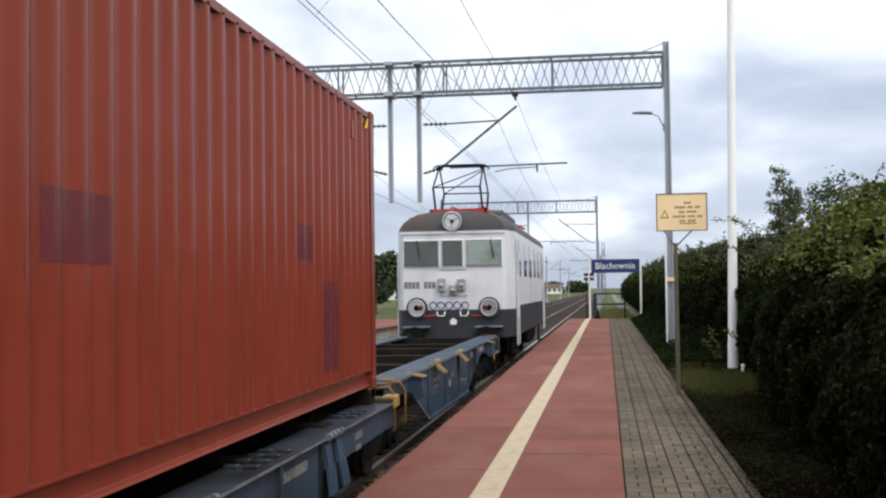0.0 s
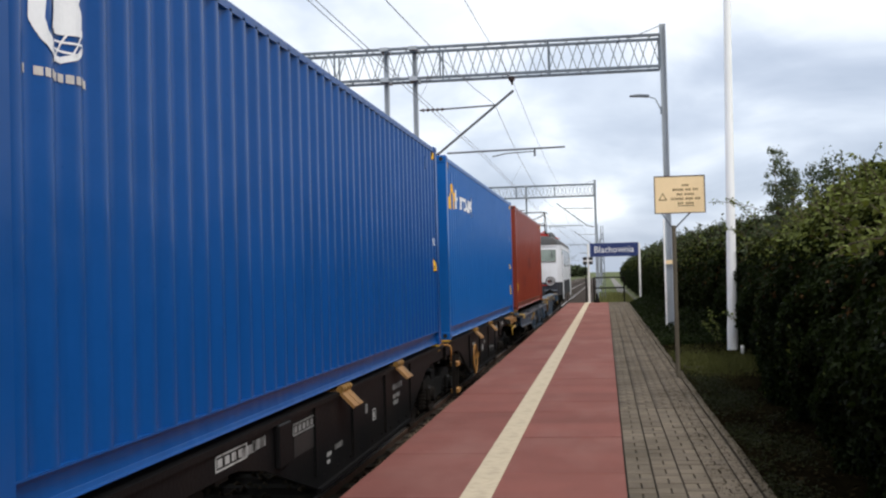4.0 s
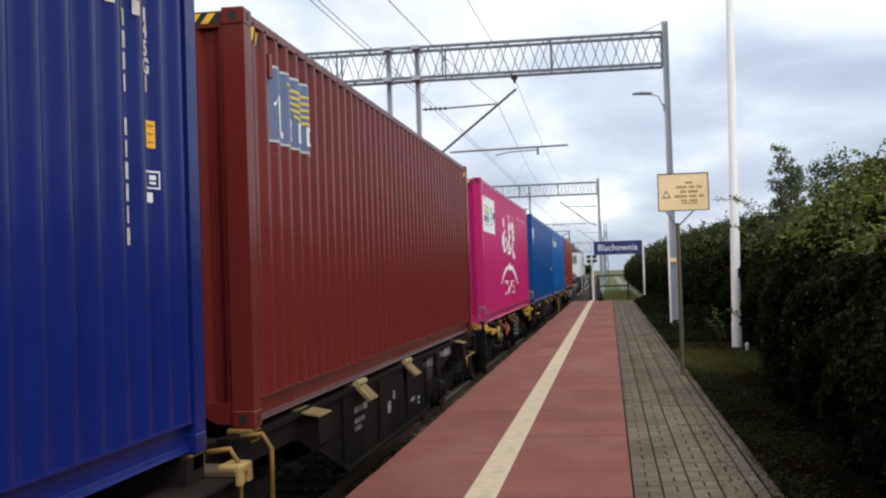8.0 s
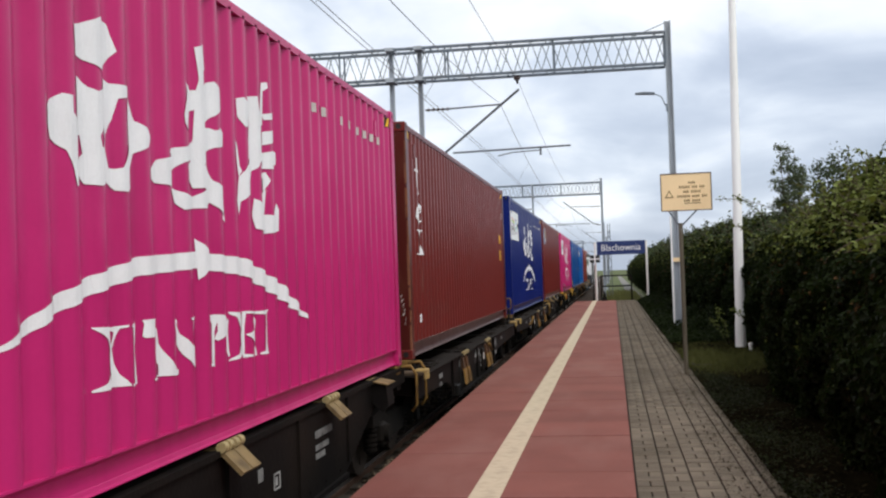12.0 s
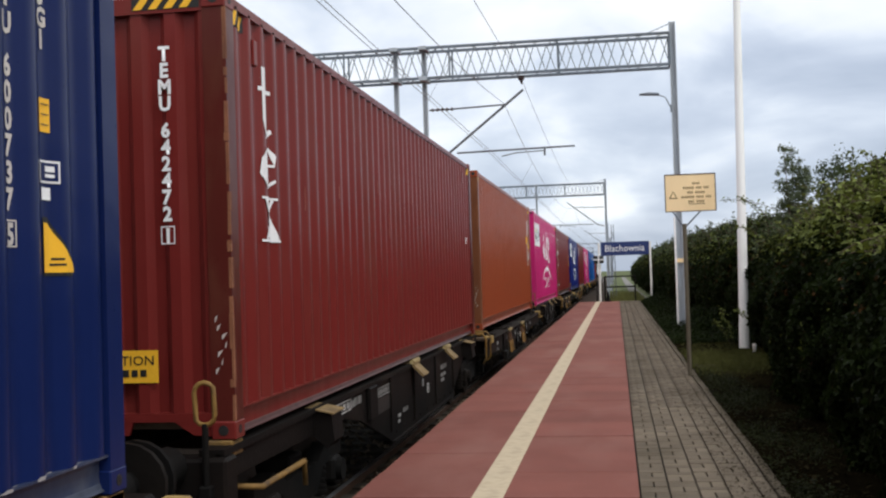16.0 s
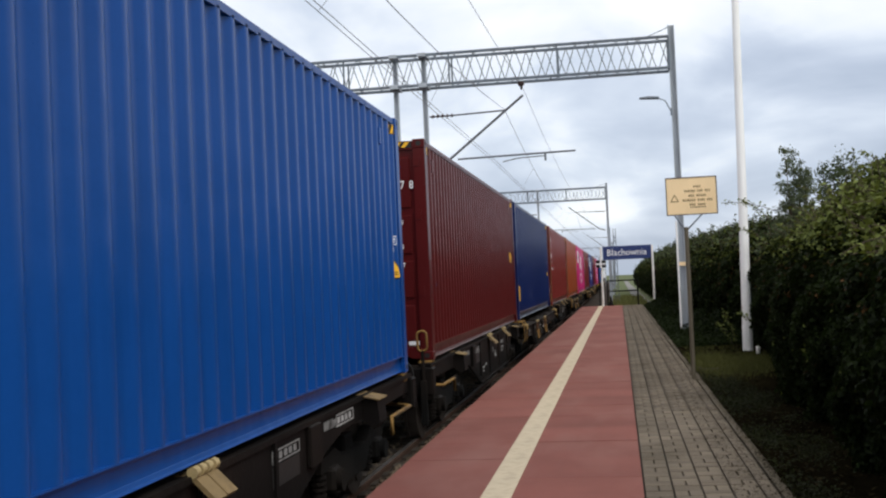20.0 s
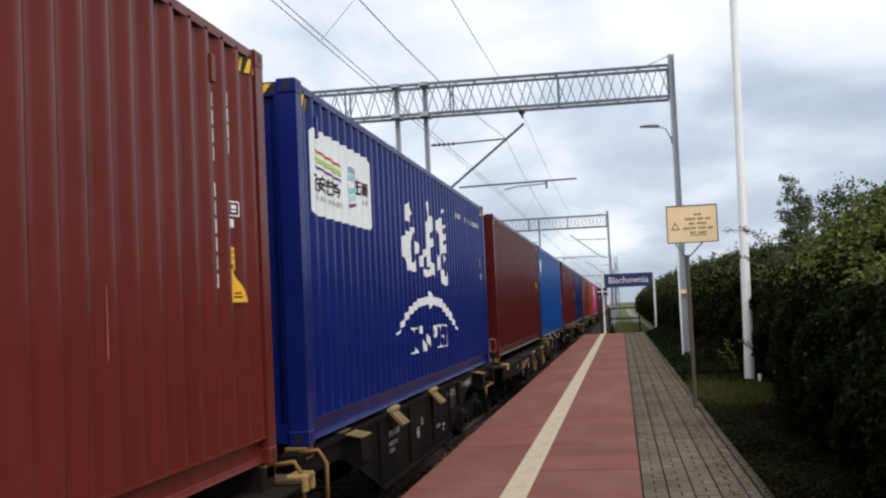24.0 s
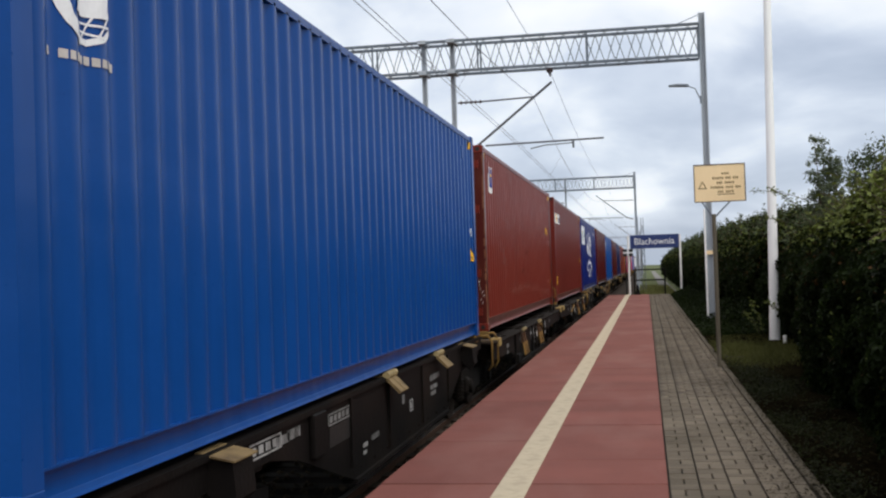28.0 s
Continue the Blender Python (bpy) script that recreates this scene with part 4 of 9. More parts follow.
def bars_column(c, y, z1, z0, w, h, gap, name="marking", mt=None, skip=()):
    """Writing too small to read, as a column of small upright bars on the side wall."""
    polys, z, k = [], z1, 0
    while z - h > z0:
        if k not in skip:
            v = w * (0.32, 0.5, 0.42)[k % 3]
            polys.append(rect(y - v / 2, y + v / 2, z - h * 1.2, z))
        z -= h + gap
        k += 1
    ob = part(name, stick_on_wall(flat_shapes(polys)), mt or M["decal_worn"], c, "white vertical row of markings")
    ob["kind"] = "stuff"
    return ob


def number_column(c, text, at, top, size, pitch, on_end=False):
    """Upright characters one below another, on the side wall (at: y) or on the trailing end (at: x); # is one that cannot be read, a space a gap."""
    bm, z = BM(), top
    for k, ch in enumerate(text):
        if ch == " ":
            z -= pitch * (0.3 if k == len(text) - 2 else 0.6)
            continue
        g = BM()
        if ch == "#":
            g.faces.new([g.verts.new(v) for v in ((0.2, 0, 0), (0.42, 0, 0), (0.42, 0.7, 0), (0.2, 0.7, 0))])
        else:
            g.free()
            g = letters(ch, 1.0, 0.04)
        xs = [v.co.x for v in g.verts]
        mid = (min(xs) + max(xs)) / 2
        for v in g.verts:
            a, h = at + (v.co.x - mid) * size * 1.28, z - size + v.co.y * size * 1.38
            v.co = Vector((a, -CL + 0.024, h)) if on_end else Vector((0, a, h))
        me = bpy.data.meshes.new("glyph")
        g.to_mesh(me)
        g.free()
        bm.from_mesh(me)
        bpy.data.meshes.remove(me)
        z -= pitch
    if " " in text:  # a thin frame round the last figure
        m0, m1, n0, n1, t = at - size * 0.5, at + size * 0.5, z + pitch - size * 1.12, z + pitch + size * 0.12, 0.007
        for a0, a1, b0, b1 in ((m0, m1, n0, n0 + t), (m0, m1, n1 - t, n1), (m0, m0 + t, n0 + t, n1 - t), (m1 - t, m1, n0 + t, n1 - t)):
            bm.faces.new([bm.verts.new((a, -CL + 0.024, b) if on_end else (0, a, b)) for a, b in ((a0, b0), (a1, b0), (a1, b1), (a0, b1))])
    if not on_end:
        for f in bm.faces:
            f.normal_update()
            if f.normal.x < 0:
                f.normal_flip()
        stick_on_wall(bm)
    part("number_column", bm, M["decal_worn"] if not on_end else M["decal"], c, "white upright painted number")["kind"] = "stuff"


def front_marks(c, tri=(-0.61, 1.09), plate=(-0.6, 1.70), box_z=1.5, num=(2.45, 1.15), code=(2.5, 2.05), number=None, letters_code=None, shift=0.0):
    """The usual marks at the leading end of the side: number column, code, labels, warning triangle."""
    if number:
        number_column(c, number, -0.95 + shift, 2.50, 0.092, 0.112)
    else:
        bars_column(c, -0.94 + shift, num[0], num[1], 0.07, 0.075, 0.040, skip=(4, 11))
    if letters_code:
        number_column(c, letters_code, -0.665 + shift, 2.44, 0.085, 0.098)
    else:
        bars_column(c, -0.66 + shift, code[0], code[1], 0.07, 0.075, 0.030)
    if plate:
        y, z = plate[0] + shift, plate[1]
        plate_ob = part("label_plate", stick_on_wall(flat_shapes([rect(y - 0.078, y + 0.006, z - 0.05, z + 0.10)])), M["lab_yellow"], c, "small yellow label with dark print")
        part("label_print", stick_on_wall(flat_shapes([rect(y - 0.066, y - 0.004, z - 0.02 + 0.045 * k, z - 0.014 + 0.045 * k) for k in range(3)]), 0.007), M["sign_print"], plate_ob)["kind"] = "stuff"
    if plate:
        bx = part("label_frame", stick_on_wall(flat_shapes([rect(-0.71 + shift, -0.57 + shift, box_z + 0.025, box_z + 0.125), rect(-0.69 + shift, -0.62 + shift, box_z - 0.05, box_z + 0.005)])), M["decal"], c, "small white framed label")
        part("label_field", stick_on_wall(flat_shapes([rect(-0.70 + shift, -0.58 + shift, box_z + 0.035, box_z + 0.115)]), 0.006), next(k for k in c.children if k.name.startswith("corner_casting")).data.materials[0], bx)
        part("label_sign", stick_on_wall(flat_shapes([rect(-0.66 + shift, -0.60 + shift, box_z + 0.05, box_z + 0.065), rect(-0.66 + shift, -0.60 + shift, box_z + 0.075, box_z + 0.10)]), 0.008), M["decal"], bx)
    if not tri:
        corner_stripes(c)
        return
    y, z = tri[0] + shift, tri[1]
    b = part("warning_triangle", stick_on_wall(flat_shapes([[(y - 0.085, z - 0.015), (y + 0.17, z - 0.015), (y - 0.045, z + 0.245), (y - 0.085, z + 0.245)]])), M["lab_black"], c, "yellow warning triangle with a dark edge")
    part("triangle_field", stick_on_wall(flat_shapes([[(y - 0.08, z), (y + 0.145, z), (y - 0.05, z + 0.22), (y - 0.08, z + 0.22)]]), 0.007), M["lab_yellow"], b)
    part("triangle_sign", stick_on_wall(flat_shapes([rect(y - 0.04, y + 0.05, z + 0.03, z + 0.04), rect(y - 0.03, y + 0.04, z + 0.055, z + 0.065)]), 0.009), M["lab_black"], b)
    corner_stripes(c)


def corner_stripes(c):
    for y0 in (-0.42, -CL + 0.17):
        q = []
        for k in range(3):
            y = y0 + k * 0.09
            q.append([(y, 2.70), (y + 0.045, 2.70), (y + 0.085, 2.80), (y + 0.04, 2.80)])
        base = part("stripe_field", stick_on_wall(flat_shapes([rect(y0 - 0.01, y0 + 0.28, 2.695, 2.805)])), M["lab_black"], c, "black and yellow height warning strip")
        part("height_stripe", stick_on_wall(flat_shapes(q), 0.007), M["lab_yellow"], base, "yellow height warning stripes")["kind"] = "stuff"
    for y in (-CL + 0.62, -1.0):
        bm = BM()
        box(bm, WALL_X - 0.03, WALL_X + 0.012, y - 0.04, y + 0.04, 2.5, 2.68, 0.008)
        part("vent", bm, next(k for k in c.children if k.name.startswith("corner_casting")).data.materials[0], c, "small louvred vent cover")


def end_bars(c, x, z1, z0, tri=False):
    """Upright column of writing on the trailing end wall."""
    bm = BM()
    z, k = z1, 0
    while z - 0.1 > z0:
        if k not in (4, 11):
            v = (0.016, 0.026, 0.021)[k % 3]
            box(bm, x - v, x + v, -CL + 0.024, -CL + 0.03, z - 0.085, z)
        z -= 0.112
        k += 1
    part("end_marking", bm, M["decal"], c, "white upright column of marks")["kind"] = "stuff"
    if tri:
        bm = BM()
        prism(bm, [(x - 0.11, 0.55), (x + 0.11, 0.55), (x, 0.8)], -CL + 0.022, -CL + 0.028, "y")
        part("warning_triangle", bm, M["lab_yellow"], c, "yellow warning triangle")


def end_row(c, z, x0, x1, n):
    bm = BM()
    for k in range(n):
        x = x0 + (x1 - x0) * k / n
        box(bm, x, x + (x1 - x0) / n * 0.55, -CL + 0.024, -CL + 0.03, z - 0.065, z + 0.065)
    part("end_marking", bm, M["decal"], c, "white row of marks")["kind"] = "stuff"


def door_writing(c):
    """Rows of white stencilled writing on the right-hand door leaf."""
    def put(text, x, z, size):
        bm = letters(text, size, 0.0016)
        for v in bm.verts:
            v.co = Vector((x + v.co.x * 0.82, -CL + 0.021, z + v.co.y))
        part("stencil", bm, M["decal"], c, "white stencilled writing")["kind"] = "stuff"
    put("525917" if c is CONT[11] else "####95".replace("#", " "), 0.56, 2.25, 0.15)
    put("8" if c is CONT[11] else "6", 0.99, 2.25, 0.15)
    put("45G1", 0.57, 2.06, 0.15)
    for k, w in enumerate(("32.500 KGS", "71.650 LBS", "3.700 KGS", "8.160 LBS", "28.800 KGS", "63.490 LBS", "76.3 CUM", "2.693 CUFT")):
        put(w, 0.59, 1.785 - k * 0.08, 0.076)
    for x0, x1, z0, z1 in [(0.9, 1.04, 0.2, 0.25)]:
        bm = BM()
        box(bm, x0, x1, -CL + 0.017, -CL + 0.023, z0, z1)
        part("stencil_bar", bm, M["decal"], c, "white stencilled bar")
    for text, z in (("WT.", 1.74), ("WT.", 1.60), ("CAP.", 1.30)):
        put(text, 0.3, z, 0.078)


def rear_label(c, y=-11.82, z=0.46, w=0.28, h=0.36):
    p = part("caution_label", stick_on_wall(flat_shapes([rect(y, y + w, z, z + h)])), M["lab_yellow"], c, "yellow caution label with dark lines")
    polys = [rect(y + w * 0.2, y + w * 0.2 + w * f, z + h * k, z + h * k + 0.011) for k, f in ((0.14, 0.6), (0.3, 0.35), (0.5, 0.5), (0.66, 0.4), (0.82, 0.6))]
    part("writing", stick_on_wall(flat_shapes(polys), 0.007), M["sign_print"], p)["kind"] = "stuff"


def thick_stroke(pts, w):
    """Quads along a polyline (y, z), for painted strokes; w holds a width a point."""
    out = []
    L_, R_ = [], []
    for k, p in enumerate(pts):
        a = pts[max(k - 1, 0)]
        b = pts[min(k + 1, len(pts) - 1)]
        d = Vector((b[0] - a[0], b[1] - a[1]))
        d.normalize()
        n = Vector((-d.y, d.x)) * (w[k] / 2)
        L_.append((p[0] + n.x, p[1] + n.y))
        R_.append((p[0] - n.x, p[1] - n.y))
    for k in range(len(pts) - 1):
        out.append([L_[k], L_[k + 1], R_[k + 1], R_[k]])
    return out


def port_emblem(c):
    """White brush-like strokes, an arched bridge and a row of serif letters; a white sticker towards the trailing end."""
    first, second, third = [], [], []
    first.append([(-7.73, 2.24), (-7.61, 2.27), (-7.44, 2.34), (-7.32, 2.33), (-7.26, 2.2), (-7.42, 2.07), (-7.67, 2.11), (-7.72, 2.17)])
    first.append([(-7.96, 1.82), (-7.92, 1.86), (-7.83, 1.9), (-7.76, 1.9), (-7.76, 1.82), (-7.7, 1.79), (-7.69, 1.61), (-7.68, 1.48), (-7.74, 1.48), (-7.77, 1.56), (-7.82, 1.64), (-7.92, 1.68), (-7.96, 1.76)])
    first.append([(-7.7, 2.0), (-7.65, 2.01), (-7.56, 1.97), (-7.5, 1.96), (-7.42, 1.99), (-7.4, 1.84), (-7.49, 1.74), (-7.47, 1.69), (-7.61, 1.63), (-7.64, 1.73), (-7.69, 1.72), (-7.7, 1.77)])
    first.append([(-7.41, 2.05), (-7.32, 2.03), (-7.12, 2.04), (-7.11, 1.99), (-7.26, 1.96), (-7.3, 1.85), (-7.37, 1.76), (-7.38, 1.69), (-7.45, 1.68), (-7.4, 1.84)])
    first.append([(-7.69, 1.6), (-7.59, 1.66), (-7.47, 1.69), (-7.37, 1.68), (-7.34, 1.6), (-7.25, 1.6), (-7.38, 1.53), (-7.48, 1.5), (-7.61, 1.5), (-7.68, 1.54)])
    first.append([(-7.15, 2.04), (-7.11, 2.04), (-7.1, 1.99), (-7.03, 1.88), (-6.93, 1.85), (-6.89, 1.81), (-6.92, 1.75), (-7.05, 1.7), (-7.09, 1.62), (-7.12, 1.54), (-7.19, 1.49), (-7.29, 1.49), (-7.38, 1.53), (-7.34, 1.59), (-7.24, 1.61), (-7.2, 1.65), (-7.14, 1.75), (-7.11, 1.87), (-7.14, 1.99)])
    second.append([(-6.16, 2.44), (-5.97, 2.5), (-5.95, 2.34), (-6.0, 2.31), (-5.98, 2.25), (-5.98, 1.99), (-5.94, 1.96), (-5.97, 1.81), (-6.02, 1.74), (-6.22, 1.72), (-6.25, 1.77), (-6.19, 1.88), (-6.16, 2.17), (-6.13, 2.25)])
    second.append([(-6.28, 2.21), (-6.25, 2.21), (-6.21, 2.17), (-6.15, 2.18), (-6.16, 2.06), (-6.23, 2.04), (-6.25, 1.94), (-6.32, 1.91), (-6.38, 1.95), (-6.39, 2.0), (-6.33, 2.13)])
    second.append([(-5.98, 2.23), (-5.94, 2.26), (-5.86, 2.28), (-5.78, 2.25), (-5.71, 2.17), (-5.74, 2.12), (-5.91, 2.04), (-6.0, 1.99)])
    second.append([(-6.01, 1.97), (-5.91, 1.98), (-5.86, 1.97), (-5.69, 2.01), (-5.65, 1.98), (-5.66, 1.89), (-5.87, 1.86), (-6.01, 1.81)])
    second.append([(-6.21, 1.86), (-6.26, 1.83), (-6.52, 1.79), (-6.61, 1.73), (-6.75, 1.7), (-6.83, 1.64), (-6.83, 1.59), (-6.78, 1.57), (-6.54, 1.56), (-6.53, 1.66), (-6.4, 1.72), (-6.22, 1.75)])
    second.append([(-6.54, 1.56), (-6.35, 1.53), (-6.21, 1.53), (-6.07, 1.58), (-5.92, 1.52), (-6.0, 1.47), (-6.2, 1.46), (-6.42, 1.44), (-6.5, 1.48)])
    second.append([(-6.27, 1.72), (-6.2, 1.75), (-6.08, 1.73), (-5.96, 1.72), (-5.89, 1.65), (-5.73, 1.61), (-5.69, 1.55), (-5.66, 1.4), (-5.75, 1.44), (-5.9, 1.5), (-6.05, 1.55), (-6.09, 1.59), (-6.21, 1.58), (-6.3, 1.65)])
    third.append([(-5.37, 2.25), (-5.29, 2.27), (-5.19, 2.23), (-5.17, 2.16), (-5.21, 2.07), (-5.29, 2.07), (-5.36, 2.13)])
    third.append([(-5.13, 2.3), (-5.0, 2.32), (-4.97, 2.22), (-4.83, 2.21), (-4.84, 1.97), (-5.02, 1.81), (-5.09, 1.78), (-5.15, 1.61), (-5.25, 1.6), (-5.35, 1.55), (-5.37, 1.46), (-5.4, 1.55), (-5.36, 1.72), (-5.2, 1.85), (-5.13, 1.98), (-5.11, 2.1)])
    third.append([(-5.4, 1.97), (-5.37, 1.93), (-5.35, 1.8), (-5.33, 1.76), (-5.36, 1.72), (-5.39, 1.84)])
    third.append([(-4.81, 2.45), (-4.75, 2.46), (-4.74, 2.42), (-4.79, 2.39), (-4.81, 2.14), (-4.87, 2.13)])
    third.append([(-4.81, 2.22), (-4.65, 2.25), (-4.64, 2.2), (-4.79, 2.18)])
    third.append([(-4.82, 2.09), (-4.64, 2.12), (-4.61, 2.07), (-4.69, 2.02), (-4.83, 1.99)])
    third.append([(-4.86, 1.93), (-4.59, 1.98), (-4.52, 1.97), (-4.52, 1.88), (-4.68, 1.83), (-4.85, 1.82), (-4.95, 1.84)])
    third.append([(-4.89, 1.78), (-4.79, 1.8), (-4.74, 1.74), (-4.82, 1.65), (-4.94, 1.64), (-4.94, 1.72)])
    third.append([(-4.85, 1.66), (-4.79, 1.67), (-4.82, 1.5), (-4.88, 1.5)])
    third.append([(-5.07, 1.59), (-4.94, 1.56), (-4.88, 1.49), (-4.68, 1.49), (-4.59, 1.5), (-4.53, 1.59), (-4.5, 1.54), (-4.51, 1.38), (-4.83, 1.35), (-5.06, 1.38), (-5.1, 1.47)])
    for q in (first, second, third):
        part("brush_sign", stick_on_wall(flat_shapes(q)), M["decal"], c, "large white brush-stroke sign")["kind"] = "stuff"
    q = thick_stroke([(-8.42, 0.76), (-8.19, 0.84), (-7.95, 0.93), (-7.57, 1.02), (-7.03, 1.11), (-6.21, 1.15), (-5.34, 1.11), (-4.49, 0.92), (-3.86, 0.71)], [0.02, 0.06, 0.08, 0.09, 0.1, 0.1, 0.12, 0.12, 0.03])
    q.append([(-6.21, 1.28), (-6.18, 1.03), (-5.93, 1.16)])
    part("arch_emblem", stick_on_wall(flat_shapes(q)), M["decal"], c, "white arched bridge emblem")
    glyphs = [
        [[(-7.586, 0.815), (-7.393, 0.81), (-7.34, 0.634), (-7.291, 0.564), (-7.206, 0.499), (-7.391, 0.51), (-7.367, 0.552), (-7.393, 0.648), (-7.469, 0.754)], [(-7.393, 0.805), (-7.226, 0.811), (-7.227, 0.799), (-7.286, 0.795), (-7.357, 0.701), (-7.371, 0.655), (-7.379, 0.693), (-7.331, 0.779), (-7.384, 0.791)], [(-7.394, 0.629), (-7.363, 0.608), (-7.421, 0.53), (-7.37, 0.506), (-7.585, 0.504), (-7.594, 0.512), (-7.482, 0.541), (-7.428, 0.586)]],
        [[(-7.192, 0.807), (-7.076, 0.814), (-7.075, 0.804), (-7.091, 0.672), (-7.08, 0.584), (-7.068, 0.496), (-7.195, 0.496), (-7.194, 0.507), (-7.141, 0.511), (-7.137, 0.676), (-7.141, 0.788), (-7.191, 0.797)]],
        [[(-7.009, 0.825), (-6.886, 0.828), (-6.896, 0.8), (-6.901, 0.73), (-6.992, 0.729), (-7.01, 0.741), (-6.998, 0.805)]],
        [[(-6.819, 0.776), (-6.796, 0.77), (-6.781, 0.692), (-6.708, 0.614), (-6.606, 0.532), (-6.58, 0.514), (-6.538, 0.515), (-6.523, 0.525), (-6.501, 0.521), (-6.509, 0.491), (-6.833, 0.511), (-6.794, 0.518), (-6.79, 0.569), (-6.815, 0.586), (-6.825, 0.623)], [(-6.821, 0.776), (-6.801, 0.77), (-6.813, 0.602), (-6.83, 0.552), (-6.82, 0.51), (-6.795, 0.497), (-6.922, 0.498), (-6.926, 0.505), (-6.883, 0.521), (-6.852, 0.594), (-6.829, 0.674)]],
        [[(-6.58, 0.806), (-6.515, 0.809), (-6.508, 0.792), (-6.518, 0.777), (-6.479, 0.726), (-6.368, 0.654), (-6.26, 0.613), (-6.27, 0.492), (-6.297, 0.496), (-6.433, 0.582), (-6.526, 0.664), (-6.522, 0.718), (-6.532, 0.772)], [(-6.38, 0.81), (-6.235, 0.813), (-6.246, 0.791), (-6.26, 0.613), (-6.305, 0.628), (-6.298, 0.783), (-6.372, 0.799)]],
        [[(-6.007, 0.81), (-5.913, 0.812), (-5.882, 0.781), (-5.916, 0.706), (-5.923, 0.507), (-5.918, 0.489), (-6.007, 0.495), (-6.006, 0.503), (-5.963, 0.511), (-5.952, 0.755), (-5.998, 0.798)], [(-5.913, 0.812), (-5.811, 0.805), (-5.744, 0.769), (-5.73, 0.726), (-5.77, 0.68), (-5.841, 0.661), (-5.887, 0.646), (-5.92, 0.659), (-5.889, 0.705), (-5.89, 0.764)]],
        [[(-5.665, 0.778), (-5.644, 0.765), (-5.662, 0.692), (-5.653, 0.582), (-5.64, 0.533), (-5.666, 0.529), (-5.707, 0.586), (-5.715, 0.695)], [(-5.65, 0.82), (-5.522, 0.809), (-5.414, 0.742), (-5.386, 0.627), (-5.433, 0.542), (-5.55, 0.507), (-5.661, 0.498), (-5.653, 0.509), (-5.547, 0.538), (-5.511, 0.597), (-5.512, 0.709), (-5.569, 0.78), (-5.644, 0.807)]],
        [[(-5.38, 0.81), (-5.329, 0.812), (-5.351, 0.701), (-5.356, 0.524), (-5.258, 0.514), (-5.259, 0.501), (-5.37, 0.499), (-5.395, 0.527), (-5.39, 0.703)], [(-5.329, 0.812), (-5.168, 0.802), (-5.091, 0.74), (-5.12, 0.663), (-5.204, 0.642), (-5.109, 0.558), (-5.082, 0.497), (-5.124, 0.493), (-5.154, 0.522), (-5.248, 0.612), (-5.344, 0.656), (-5.283, 0.665), (-5.2, 0.687), (-5.173, 0.756), (-5.231, 0.791), (-5.33, 0.795)]],
        [[(-5.148, 0.801), (-4.801, 0.804), (-4.826, 0.782), (-4.862, 0.649), (-4.819, 0.504), (-4.802, 0.489), (-5.052, 0.498), (-5.05, 0.511), (-4.985, 0.523), (-4.959, 0.774), (-5.128, 0.787)]],
    ]
    for g in glyphs:
        part("painted_letter", stick_on_wall(flat_shapes(g)), M["decal"], c, "white serif letter")["kind"] = "stuff"
    def S(polys):
        return flat_shapes([[(-11.74 + (y + 11.62) * 0.836, 1.848 + (z - 1.8) * 0.772) for y, z in p] for p in polys])

    bm = S([[(-11.62, 1.84), (-11.57, 1.8), (-8.99, 1.8), (-8.94, 1.84), (-8.94, 2.70), (-8.99, 2.74), (-11.57, 2.74), (-11.62, 2.70)]])
    st = part("sticker", stick_on_wall(bm), M["sticker_white"], c, "white rounded sticker with coloured stripes")
    for k, (nm, col, th) in enumerate((("s_or", (0.62, 0.12, 0.04), 0.032), ("s_gr", (0.42, 0.58, 0.16), 0.062), ("s_pu", (0.16, 0.04, 0.24), 0.03))):
        q = []
        for j, y0 in enumerate((-11.53, -11.18, -10.84)):
            z = 2.50 - k * 0.088 - j * 0.018
            q += thick_stroke([(y0, z), (y0 + 0.18, z + 0.018), (y0 + 0.35, z - 0.018)], [th * 0.8, th, th * 0.7])
        part("stripe", stick_on_wall(S(q), 0.008), paint(nm, col), st)
    column = [(-10.50, 0.0), (-10.36, 0.035), (-10.22, 0.0)]
    for k, (nm, col, th) in enumerate((("s_bl", (0.24, 0.38, 0.52), 0.05), ("s_sk", (0.34, 0.56, 0.68), 0.05), ("s_tq", (0.22, 0.55, 0.56), 0.045), ("s_tq2", (0.42, 0.68, 0.68), 0.045), ("s_pk", (0.2, 0.04, 0.26), 0.03))):
        z = 2.345 - 0.072 * k
        bar = [(y, z + (dz if k < 2 else -dz * 0.8)) for y, dz in column]
        part("stripe", stick_on_wall(flat_shapes(thick_stroke(bar, [th, th * 1.1, th])), 0.008), paint(nm, col), st)
